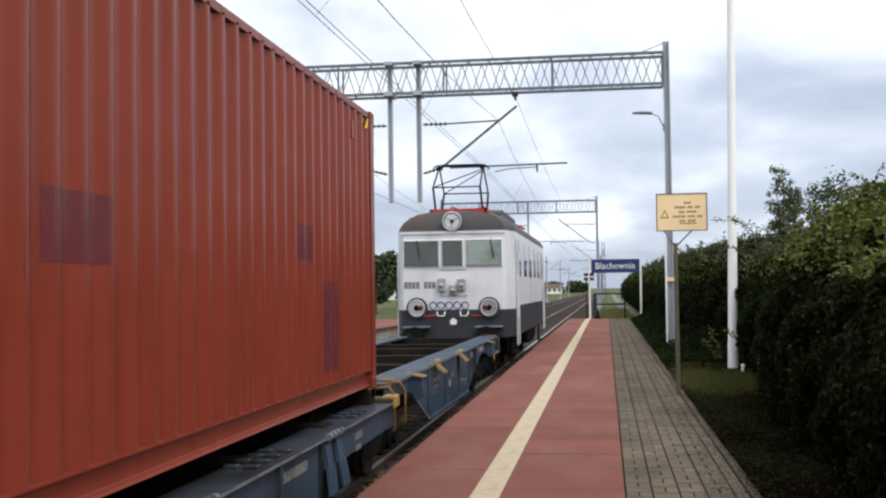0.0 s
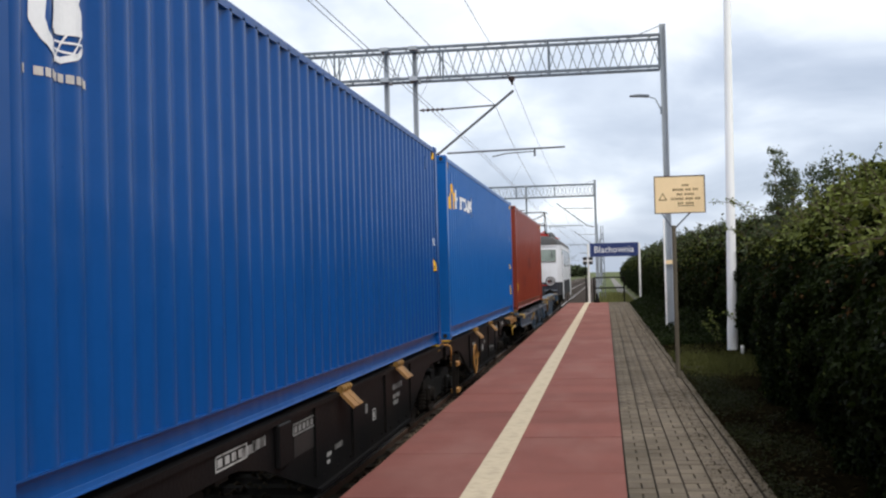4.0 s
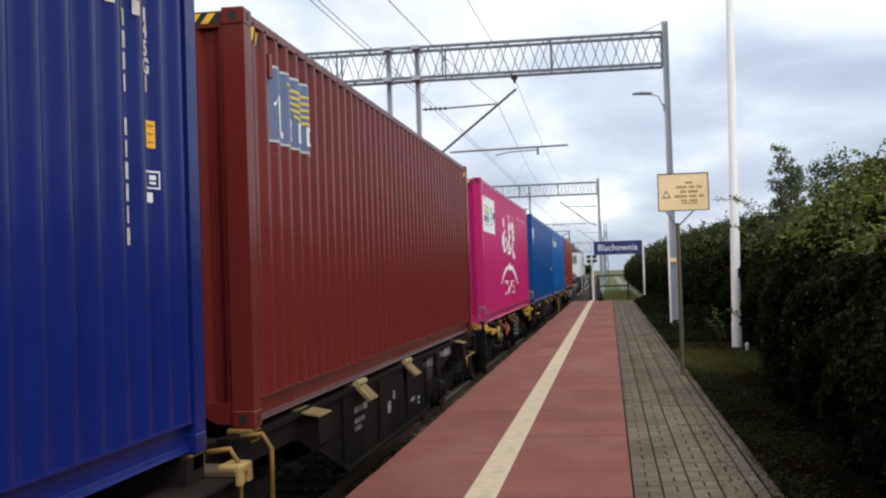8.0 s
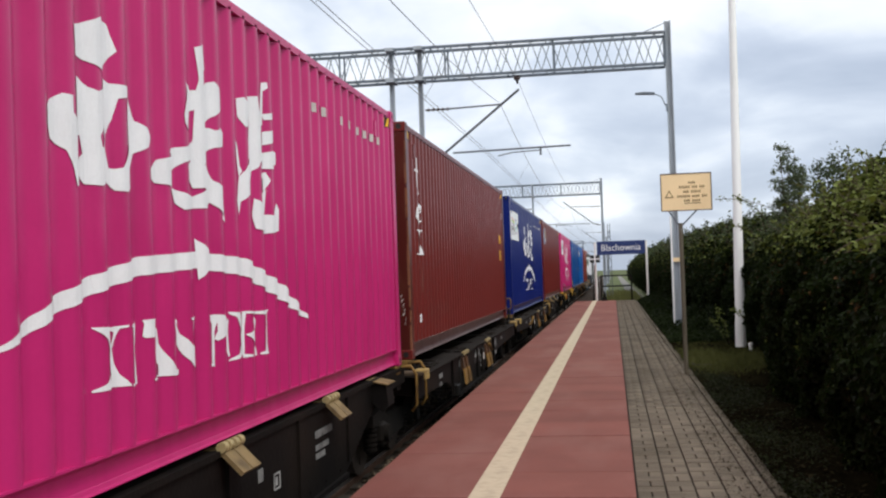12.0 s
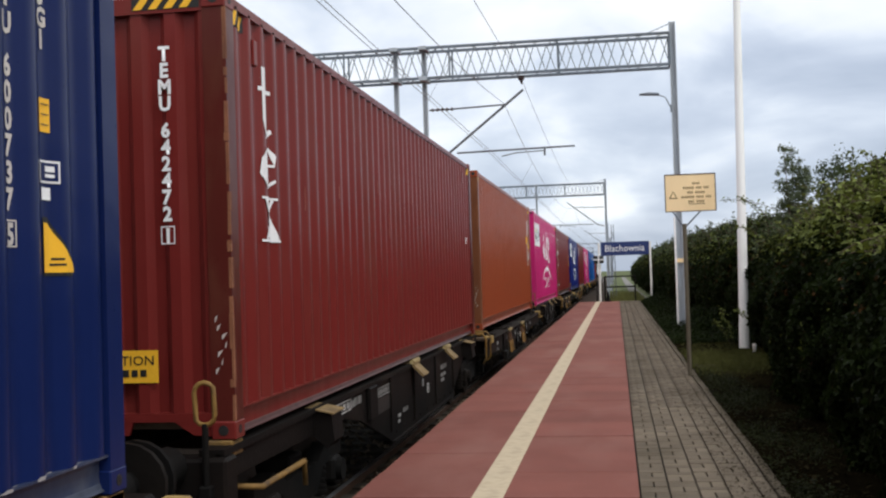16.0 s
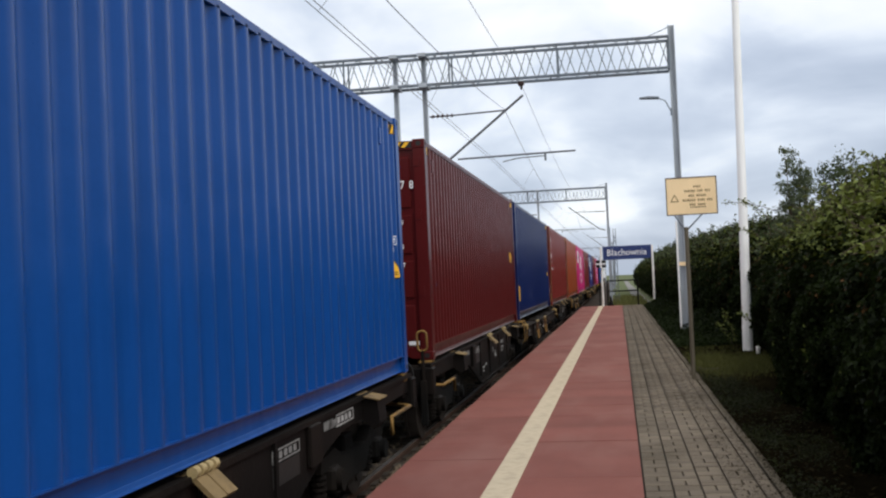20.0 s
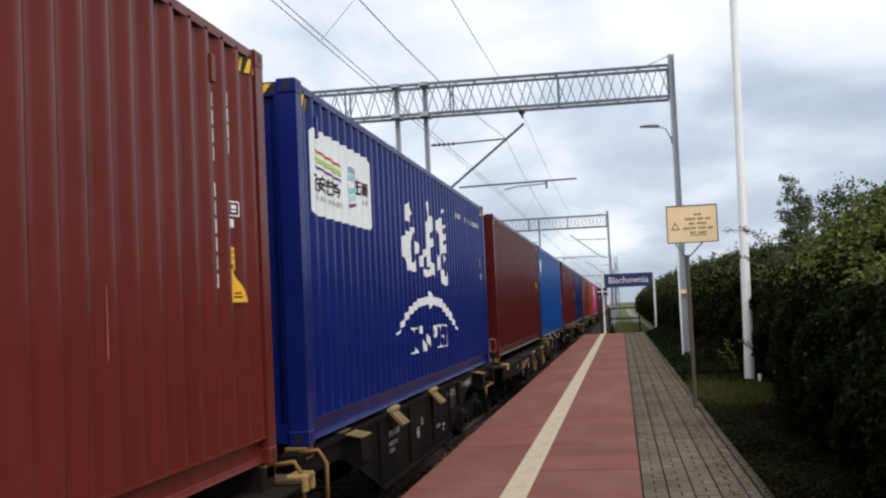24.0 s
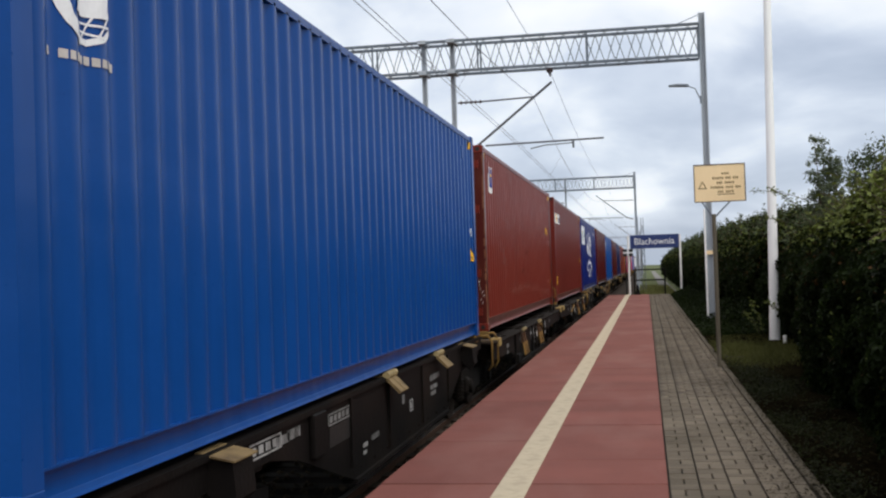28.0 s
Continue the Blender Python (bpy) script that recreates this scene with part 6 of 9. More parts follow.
def lever(parent, y, fit, x=1.13):
    """Uncoupling rod with an oval grip at the end of a wagon."""
    bm = BM()
    rod(bm, (x, y, 0.9), (x, y, 1.30), 0.022, 8)
    box(bm, x - 0.04, x + 0.04, y - 0.04, y + 0.04, 0.35, 0.92, 0.008)
    st = part("lever_post", bm, M["under"], parent)
    bm = BM()
    pts = []
    for k in range(12):
        a = 2 * math.pi * k / 12
        pts.append((x + 0.065 * math.cos(a), y, 1.42 + 0.06 * math.sin(a) + (0.07 if math.sin(a) > 0 else -0.07)))
    tube(bm, pts, 0.016, 6, closed=True)
    part("oval_grip", bm, fit, st, "yellow oval grip")


def buffers(parent, y, s, frame):
    """Headstock with two buffers and a screw coupling; s is the way it faces along y."""
    bm = BM()
    box(bm, -1.25, 1.25, *sorted((y, y - s * 0.22)), 0.72, 1.08, 0.02)
    h = part("headstock", bm, frame, parent)
    for x in (-0.875, 0.875):
        bm = BM()
        rod(bm, (x, y, 1.03), (x, y + s * 0.3, 1.03), 0.13, 12)
        rod(bm, (x, y + s * 0.3, 1.03), (x, y + s * 0.56, 1.03), 0.085, 12)
        rod(bm, (x, y + s * 0.56, 1.03), (x, y + s * 0.60, 1.03), 0.24, 18)
        part("buffer", bm, M["under"], h, "black round buffer")
    bm = BM()
    tube(bm, [(0, y, 0.95), (0, y + s * 0.35, 0.92), (0, y + s * 0.5, 0.6), (0, y + s * 0.42, 0.55)], 0.035, 6)
    part("coupling", bm, M["under"], h)
    bm = BM()
    tube(bm, [(0.4, y, 0.85), (0.42, y + s * 0.2, 0.7), (0.38, y + s * 0.35, 0.45), (0.3, y + s * 0.4, 0.5)], 0.03, 6)
    part("brake_hose", bm, M["rubber"], h)


def half(parent, kind, yf, art, frame, fit, tan, flaps=True):
    """One half of an articulated wagon under a container whose front is at yf. art: the end that rests on the middle bogie."""
    yr = yf - CL
    deck = M["deck_blue"] if frame is M["wagon_blue"] else M["deckgrime"]
    wide = 0.82 if frame is M["wagon_blue"] else 1.05
    outer, inner = (yf, yr) if art == "rear" else (yr, yf)
    d = 1 if art == "rear" else -1          # from the middle towards the outer end

    def Y(u):                               # metres from the articulated end of the container
        return inner + d * u

    if kind == "B":
        for s in (-1, 1):
            bm = BM()
            pts = [(Y(-0.3), 1.10), (Y(-0.3), 0.93), (Y(1.0), 0.92), (Y(1.35), 0.86), (Y(2.7), 0.40), (Y(7.1), 0.38), (Y(8.6), 0.80), (Y(9.2), 0.90), (Y(12.4), 0.92), (Y(12.4), 1.10)]
            prism(bm, pts, *sorted((s * 1.16, s * 1.19)), "x")
            box(bm, *sorted((s * wide, s * 1.215)), *sorted((Y(-0.3), Y(12.4))), 1.085, 1.125)
            prism(bm, [(Y(2.68), 0.41), (Y(2.68), 0.37), (Y(7.12), 0.35), (Y(7.12), 0.39)], *sorted((s * 1.08, s * 1.22)), "x")
            sill = part("side_sill", bm, frame, parent, "deep fish-bellied side sill")
            for u in (2.6, 4.2, 5.8, 7.2):
                bm = BM()
                box(bm, *sorted((s * 1.19, s * 1.215)), *sorted((Y(u) - 0.03, Y(u) + 0.03)), 0.45 if 2.7 < u < 7.1 else 0.5, 1.085)
                part("stiffener", bm, frame, sill)
            if frame is M["wagon_blue"]:
                bm = BM()
                box(bm, *sorted((s * 1.2155, s * 1.2185)), *sorted((Y(-0.3), Y(12.4))), 1.093, 1.127)
                prism(bm, [(Y(2.7), 0.412), (Y(2.7), 0.372), (Y(1.35), 0.835), (Y(1.35), 0.86)], *sorted((s * 1.1905, s * 1.205)), "x")
                part("worn_edge", bm, M["edge_blue"], sill, "rubbed pale edge of the flange")
            if s > 0:
                wagon_marks(sill, 1.192, [(Y(3.4) - 0.3, 0.86, 0.55, 0.06), (Y(3.4) - 0.3, 0.76, 0.42, 0.045), (Y(3.4) - 0.3, 0.69, 0.3, 0.045), (Y(8.9) - 0.2, 0.97, 0.3, 0.06), (Y(5.1) - 0.1, 0.78, 0.12, 0.09), (Y(6.3) - 0.2, 0.62, 0.3, 0.045)], M["faded"])
                a = min(Y(8.95), Y(9.6))
                framed_mark(sill, 1.192, a, 0.955, 0.62, 0.105)
                wagon_marks(sill, 1.192, [(min(Y(8.55), Y(8.85)), 0.975, 0.3, 0.07)], M["faded"])
                framed_mark(sill, 1.192, min(Y(7.15), Y(7.85)), 0.93, 0.68, 0.095, 5, M["faded"])
                # black plate on the sill paints the shade of an opening
                bm = BM()
                box(bm, 1.1905, 1.1935, *sorted((Y(7.15), Y(7.82))), 0.76, 0.915)
                part("slot", bm, M["lab_black"], sill, "flat black plate for a shaded opening")
                bm = BM()
                box(bm, 1.19, 1.235, *sorted((Y(8.02), Y(8.34))), 0.76, 1.085, 0.01)
                part("cover_plate", bm, frame, sill)
                framed_mark(sill, 1.192, min(Y(4.7), Y(4.85)), 0.66, 0.15, 0.12, 1)
                wagon_marks(sill, 1.192, [(Y(6.7) - 0.1, 0.60, 0.16, 0.035), (Y(6.7) - 0.1, 0.54, 0.12, 0.03)], M["stencil"])
                bm = BM()
                for k in range(9):
                    rod(bm, (1.19, Y(2.9 + k * 0.5), 0.46), (1.2, Y(2.9 + k * 0.5), 0.46), 0.014, 6)
                part("rivet", bm, frame, sill)["kind"] = "stuff"
                if flaps:
                    for u in (3.25, 5.8) if frame is not M["wagon_black"] else (3.45, 6.2):
                        flap(parent, 1.22, Y(u), 1.10, tan)
                    for u in (1.35, 10.1) if frame is not M["wagon_black"] else ():
                        console(parent, Y(u), frame, tan)
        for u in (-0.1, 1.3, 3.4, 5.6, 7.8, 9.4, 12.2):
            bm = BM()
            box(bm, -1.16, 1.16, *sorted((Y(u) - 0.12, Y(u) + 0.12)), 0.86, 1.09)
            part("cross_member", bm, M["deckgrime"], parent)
    else:
        for s in (-1, 1):
            bm = BM()
            pts = [(Y(-0.3), 0.965), (Y(-0.3), 0.72), (Y(1.9), 0.70), (Y(2.9), 0.42), (Y(7.6), 0.42), (Y(8.8), 0.68), (Y(12.7), 0.74), (Y(12.7), 0.965)]
            prism(bm, pts, *sorted((s * 1.31, s * 1.335)), "x")
            prism(bm, [(Y(2.88), 0.425), (Y(2.88), 0.395), (Y(7.62), 0.395), (Y(7.62), 0.425)], *sorted((s * 1.2, s * 1.38)), "x")
            sill = part("side_sill", bm, frame, parent, "deep side sill with a wide top flange")
            bm = BM()
            box(bm, *sorted((s * 1.04, s * 1.385)), *sorted((Y(-0.3), Y(12.7))), 0.965, 0.985)
            part("top_flange", bm, deck, sill, "dusty wide top flange")
            if frame is M["wagon_blue"]:
                bm = BM()
                box(bm, *sorted((s * 1.3855, s * 1.389)), *sorted((Y(-0.3), Y(12.7))), 0.967, 0.988)
                prism(bm, [(Y(7.6), 0.42), (Y(7.6), 0.385), (Y(8.8), 0.645), (Y(12.7), 0.705), (Y(12.7), 0.74), (Y(8.8), 0.68)], *sorted((s * 1.3355, s * 1.36)), "x")
                part("worn_edge", bm, M["edge_blue"], sill, "rubbed pale edge of the flange")
            bm = BM()
            for u in (0.9, 1.15, 1.4, 3.6, 3.85, 4.1, 4.35, 8.2, 8.45, 8.7, 11.0, 11.25):
                for xx in (1.12, 1.26):
                    box(bm, *sorted((s * (xx - 0.05), s * (xx + 0.05))), *sorted((Y(u) - 0.045, Y(u) + 0.045)), 0.985, 1.01, 0.006)
            part("rivet_plate", bm, deck, sill)["kind"] = "stuff"
            for u in (2.4, 4.0, 5.3, 6.6, 7.9):
                bm = BM()
                box(bm, *sorted((s * 1.335, s * 1.37)), *sorted((Y(u) - 0.03, Y(u) + 0.03)), 0.45, 0.965)
                part("stiffener", bm, frame, sill)
            if s > 0:
                for u in ((6.75, 3.7) if art == "rear" else (5.5, 2.4)):
                    folding_bracket(sill, Y(u) - 0.13, *((frame, M["edge_blue"], "blue painted") if frame is M["wagon_blue"] else ()))
                wagon_marks(sill, 1.337, [(Y(3.6) - 0.42, 0.80, 0.8, 0.075), (Y(4.15) - 0.05, 0.60, 0.12, 0.10), (Y(1.4) - 0.15, 0.80, 0.3, 0.06), (Y(1.4) - 0.15, 0.70, 0.22, 0.05), (Y(5.9) - 0.1, 0.74, 0.2, 0.05), (Y(5.9) - 0.1, 0.66, 0.2, 0.04), (Y(5.9) - 0.1, 0.58, 0.14, 0.04), (Y(9.6) - 0.2, 0.82, 0.3, 0.06)], M["faded"])
                a = 6.2 if art != "rear" else 5.0
                framed_mark(sill, 1.337, min(Y(a + 0.08), Y(a + 0.72)), 0.785, 0.64, 0.058, 5)
                wagon_marks(sill, 1.337, [(min(Y(a + 0.08), Y(a + 0.72)) + 0.03, 0.85, 0.6, 0.05)], M["faded"])
                # flat black plate in place of a dark opening
                bm = BM()
                box(bm, 1.3355, 1.3385, *sorted((Y(a), Y(a + 0.75))), 0.69, 0.775)
                part("slot", bm, M["lab_black"], sill, "flat black plate for a shaded opening")
                bm = BM()
                box(bm, 1.335, 1.375, *sorted((Y(a + 0.9), Y(a + 1.25))), 0.5, 0.88, 0.01)
                cp = part("cover_plate", bm, frame, sill)
                bm = BM()
                box(bm, 1.375, 1.381, *sorted((Y(a + 0.95), Y(a + 1.1))), 0.69, 0.80, 0.002)
                part("tag", bm, M["decal_worn"], cp, "small white tag")
                bm = BM()
                tube(bm, [(1.34, Y(a + 1.75), 0.70), (1.38, Y(a + 1.75), 0.88), (1.40, Y(a + 1.85), 0.90), (1.38, Y(a + 2.2), 0.80), (1.35, Y(a + 2.6), 0.74)], 0.02, 6)
                rod(bm, (1.36, Y(a + 1.75), 0.9), (1.42, Y(a + 1.75), 0.9), 0.035, 8)
                part("valve_handle", bm, fit, sill, "dull yellow bent valve handle")
                bm = BM()
                box(bm, 1.335, 1.42, *sorted((Y(a - 2.6), Y(a - 2.3))), 0.44, 0.6, 0.015)
                part("valve_box", bm, M["under"], sill)
                framed_mark(sill, 1.337, Y(8.35) - 0.1, 0.76, 0.22, 0.16, 1)
                wagon_marks(sill, 1.337, [(Y(8.35) - 0.08, 0.62, 0.16, 0.06)], M["stencil"])
        for u in (0.15, 2.0, 4.0, 6.0, 8.0, 10.0, 12.05):
            bm = BM()
            box(bm, -1.2, 1.2, *sorted((Y(u) - 0.14, Y(u) + 0.14)), 0.72, 1.0 if 0.5 < u < 12 else 1.14)
            part("cross_member", bm, M["deckgrime"], parent)
        for u in (-0.12, 12.42):
            for sd in (-1, 1):
                bm = BM()
                box(bm, *sorted((sd * 0.98, sd * 1.39)), *sorted((Y(u) - 0.13, Y(u) + 0.13)), 0.985, 1.03, 0.01)
                cb = part("corner_plate", bm, tan, parent, "dusty brown corner plate")
                bm = BM()
                box(bm, *sorted((sd * 1.27, sd * 1.42)), *sorted((Y(u) - 0.12, Y(u) + 0.12)), 1.0, 1.055, 0.012)
                box(bm, *sorted((sd * 1.385, sd * 1.42)), *sorted((Y(u) - 0.12, Y(u) - 0.03)), 0.93, 1.01, 0.008)
                box(bm, *sorted((sd * 1.385, sd * 1.42)), *sorted((Y(u) + 0.04, Y(u) + 0.12)), 0.93, 1.01, 0.008)
                part("corner_lug", bm, M["lug"], cb, "worn yellow corner lug")
    for u in (0.09, CL - 0.09):
        for s in (-1, 1):
            bm = BM()
            box(bm, *sorted((s * 1.02, s * 1.2)), Y(u) - 0.1, Y(u) + 0.1, 1.05, SEAT - 0.003, 0.01)
            part("spigot", bm, fit, parent, "yellow container spigot")
    bm = BM()
    box(bm, -0.32, 0.32, *sorted((Y(0.2), Y(12.0))), 0.62, 0.98)
    part("centre_sill", bm, M["under"], parent)
    # brake gear below the frame
    bm = BM()
    rod(bm, (-0.5, Y(4.2), 0.52), (-0.5, Y(5.6), 0.52), 0.2, 14)
    part("air_tank", bm, M["under"], parent)
    bm = BM()
    rod(bm, (0.5, Y(3.2), 0.55), (0.5, Y(3.8), 0.55), 0.16, 12)
    part("brake_cylinder", bm, M["under"], parent)


def wagon(name_label, halves, frame, fit, tan):
    """An articulated container wagon: halves as (kind, front of its container place), front first."""
    w = thing("container_wagon", name_label, "freight wagon", "wagons of the train")
    y0 = halves[0][1]
    (k0, f0), (k1, f1) = halves
    half(w, k0, f0 - y0, "rear", frame, fit, tan)
    half(w, k1, f1 - y0, "front", frame, fit, tan)
    mid = ((f0 - CL) + f1) / 2 - y0
    front, rear = f0 - y0 + 0.28, f1 - CL - y0 - 0.28
    for y in (f0 - y0 - 2.05, mid, f1 - CL - y0 + 2.05):
        bogie(w, y, WHEELS)
    bm = BM()
    box(bm, -0.4, 0.4, mid - 0.75, mid + 0.75, 0.74, 1.0, 0.02)
    rod(bm, (0, mid, 0.7), (0, mid, 1.04), 0.3, 16)
    part("articulation", bm, M["under"], w)
    if frame is M["wagon_black"]:
        ladder(w, mid + 0.08)
    else:
        for s, k in ((1, k0), (-1, k1)):
            hoop(w, 1.22, mid + s * 0.32, 1.12, fit)
    buffers(w, front, 1, frame)
    buffers(w, rear, -1, frame)
    if frame is not M["wagon_blue"]:
        lever(w, rear - 0.02, fit)
    if halves[0][1] == FRONT[4]:
        lever(w, front + 0.35, M["faded"], 1.34)
    bm = BM()
    tube(bm, [(1.0, rear + 0.5, 0.82), (1.28, rear + 0.6, 0.80), (1.28, rear + 1.6, 0.80), (1.28, rear + 1.62, 0.62)], 0.022, 6)
    part("grab_rail", bm, fit, w, "yellow grab rail at the wagon end")
    bm = BM()
    tube(bm, [(1.0, front - 0.5, 0.82), (1.28, front - 0.6, 0.80), (1.28, front - 1.6, 0.80), (1.28, front - 1.62, 0.62)], 0.022, 6)
    part("grab_rail", bm, fit, w, "yellow grab rail at the wagon end")
    MOVING.append((w, y0, RAIL_Z))
    return w


FRONT_EMPTY = CL + 0.95
W0 = wagon("blue articulated container wagon, its leading half empty", [("B", FRONT_EMPTY), ("A", FRONT[0])], M["wagon_blue"], M["worn_cream"], M["tan"])
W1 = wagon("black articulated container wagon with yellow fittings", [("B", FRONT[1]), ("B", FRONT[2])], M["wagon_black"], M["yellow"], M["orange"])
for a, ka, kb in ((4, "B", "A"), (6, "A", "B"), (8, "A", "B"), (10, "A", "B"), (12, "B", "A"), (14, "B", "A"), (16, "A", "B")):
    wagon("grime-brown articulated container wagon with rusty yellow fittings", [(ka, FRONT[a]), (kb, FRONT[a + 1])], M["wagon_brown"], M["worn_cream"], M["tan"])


def skeleton_wagon():
    """Short two-bogie wagon with an open spine frame."""
    w = thing("container_wagon", "black spine-frame container wagon with yellow steps", "freight wagon", "wagons of the train")
    bm = BM()
    box(bm, -0.42, 0.42, -CL - 0.2, 0.2, 0.66, 1.02, 0.02)
    part("centre_sill", bm, M["wagon_black"], w)
    for y in (-0.12, -2.2, -4.4, -7.8, -10.0, -CL + 0.12):
        bm = BM()
        prism(bm, [(-1.2, 0.98), (-1.2, 1.08), (1.2, 1.08), (1.2, 0.98), (0.4, 0.7), (-0.4, 0.7)], y - 0.13, y + 0.13, "y")
        part("cross_arm", bm, M["wagon_black"], w)
    for y in (-0.14, -CL + 0.14):
        for s in (-1, 1):
            bm = BM()
            box(bm, *sorted((s * 0.98, s * 1.24)), y - 0.15, y + 0.15, 1.03, SEAT - 0.003, 0.02)
            box(bm, *sorted((s * 0.9, s * 1.28)), y - 0.26, y - 0.16, 0.98, 1.05, 0.025)
            rod(bm, (s * 1.0, y - 0.22, 1.03), (s * 1.0, y - 0.22, 1.2), 0.05, 10, 0.06)
            rod(bm, (s * 1.22, y - 0.21, 1.02), (s * 1.34, y - 0.21, 1.06), 0.045, 8)
            part("spigot", bm, M["yellow"], w, "bright yellow container spigot")
    for y in (-1.2, -CL + 1.69):
        bm = BM()
        for k in range(9):
            yy = y - 0.62 + k * 0.1
            prism(bm, [(0.86, 1.07), (1.24, 0.98), (1.24, 0.955), (0.86, 1.045)], yy, yy + 0.04, "y")
        stp = part("step", bm, M["yellow"], w, "yellow slatted step")
        for k, (a, b) in enumerate(((-1.0, -0.72), (-0.72, -0.45), (-0.45, -0.15), (-0.15, 0.1), (0.1, 0.42))):
            bm = BM()
            rod(bm, (1.27, y + a, 0.94), (1.27, y + b, 0.95), 0.024, 8)
            part("step_rail", bm, M["lab_black"] if k % 2 else M["yellow"], stp, "black and yellow rail")
        bm = BM()
        tube(bm, [(1.27, y + 0.28, 1.03), (1.27, y + 0.28, 0.78), (1.24, y + 0.34, 0.72)], 0.03, 6)
        part("grab_post", bm, M["yellow"], stp)
    for y0, y1, x0, x1, z0, z1 in ((-9.0, -8.42, 0.7, 1.18, 0.56, 1.03), (-5.55, -4.0, 0.62, 1.19, 0.45, 1.02)):
        bm = BM()
        box(bm, x0, x1, y0, y1, z0, z1, 0.02)
        eq = part("equipment_box", bm, M["wagon_black"], w)
        rows = 6 if y1 < -8 else 4
        wide = 0.26 if y1 < -8 else 0.5
        wagon_marks(eq, x1 + 0.001, [(y0 + 0.16 + 0.05 * (k % 2), z1 - 0.12 - k * (z1 - z0 - 0.14) / rows, wide - 0.07 * (k % 3), 0.035) for k in range(rows)], M["stencil"])
        if y1 > -8:
            wagon_marks(eq, x1 + 0.001, [(y0 + 0.85, z1 - 0.20 - k * 0.09, 0.42 - 0.1 * (k % 2), 0.035) for k in range(4)], M["stencil"])
            bm = BM()
            box(bm, x1 + 0.001, x1 + 0.005, y1 - 0.14, y1 - 0.04, 0.8, 0.99)
            part("yellow_mark", bm, M["rust_ring"], eq, "orange painted stripe")
    bm = BM()
    box(bm, 1.02, 1.06, -8.28, -7.0, 0.54, 1.07, 0.006)
    box(bm, 1.0, 1.13, -8.3, -6.75, 1.04, 1.09, 0.006)
    pl = part("brake_plate", bm, M["wagon_black"], w)
    bm = BM()
    for k in range(6):
        box(bm, 1.131, 1.135, -7.8 + k * 0.09, -7.745 + k * 0.09, 1.05, 1.08)
    part("yellow_mark", bm, M["rust_ring"], pl, "yellow painted row of marks")["kind"] = "stuff"
    bm = BM()
    rod(bm, (1.06, -6.85, 0.82), (1.2, -6.85, 0.82), 0.03, 8)
    box(bm, 1.16, 1.19, -6.89, -6.81, 0.74, 0.9, 0.008)
    part("valve_handle", bm, M["yellow"], pl, "yellow valve handle")
    wagon_marks(pl, 1.062, [(-7.4, 0.80, 0.2, 0.07)], M["stencil"])
    bm = BM()
    a = [(1.2, -7.65 + 0.15 * math.cos(k * math.pi / 8), 0.84 + 0.15 * math.sin(k * math.pi / 8)) for k in range(16)]
    tube(bm, a, 0.02, 6, closed=True)
    for k in range(3):
        tube(bm, [a[k * 5], (1.18, -7.65, 0.84)], 0.014, 5)
    rod(bm, (1.05, -7.65, 0.84), (1.19, -7.65, 0.84), 0.018, 8)
    part("brake_wheel", bm, M["redpaint"], w, "red brake handwheel")
    bm = BM()
    box(bm, 1.06, 1.1, -10.3, -9.4, 1.05, 1.14, 0.005)
    pl = part("marked_plate", bm, M["wagon_black"], w)
    wagon_marks(pl, 1.101, [(-10.25, 1.075, 0.28, 0.05), (-9.65, 1.075, 0.16, 0.05)], M["stencil"])
    bm = BM()
    rod(bm, (1.0, -9.8, 1.02), (1.2, -9.8, 1.0), 0.03, 8)
    part("coupling_cock", bm, M["redpaint"], w, "small red cock")
    for y in (-4.9, -6.05, -8.65):
        flap(w, 1.14, y, 1.03, M["arm_rust"])
    for y in (-1.9, -CL + 1.9):
        bogie(w, y, WHEELS)
    buffers(w, 0.42, 1, M["wagon_black"])
    buffers(w, -CL - 0.42, -1, M["wagon_black"])
    MOVING.append((w, FRONT[3], RAIL_Z))


skeleton_wagon()
# brake handwheels of the black wagon
bm = BM()
a = [(1.27, -9.35 + 0.26 * math.cos(k * math.pi / 12), 0.64 + 0.26 * math.sin(k * math.pi / 12)) for k in range(24)]
tube(bm, a, 0.016, 6, closed=True)
for k in range(4):
    tube(bm, [a[k * 6], (1.25, -9.35, 0.64)], 0.011, 5)
part("brake_wheel", bm, M["rust_ring"], W1, "rusty orange brake handwheel")
bm = BM()
for k in range(8):
    box(bm, 1.217, 1.222, -9.05 + k * 0.1, -9.0 + k * 0.1, 0.60, 0.70)
part("yellow_mark", bm, M["rust_ring"], W1, "yellow painted row of marks")["kind"] = "stuff"
bm = BM()
prism(bm, [(1.2, 1.10), (1.36, 1.06), (1.38, 0.96), (1.36, 0.95), (1.2, 1.05)], -2.9, -1.1, "y")
step = part("step_plate", bm, M["lab_black"], W1, "black and yellow striped step")
for k in range(9):
    bm = BM()
    y = -2.85 + k * 0.2
    prism(bm, [(1.364, 1.062), (1.384, 0.962), (1.388, 0.963), (1.368, 1.064)], y, y + 0.1, "y")
    prism(bm, [(1.2, 1.104), (1.362, 1.064), (1.362, 1.068), (1.2, 1.108)], y, y + 0.1, "y")
    part("stripe", bm, M["rust_ring"], step, "yellow stripe")

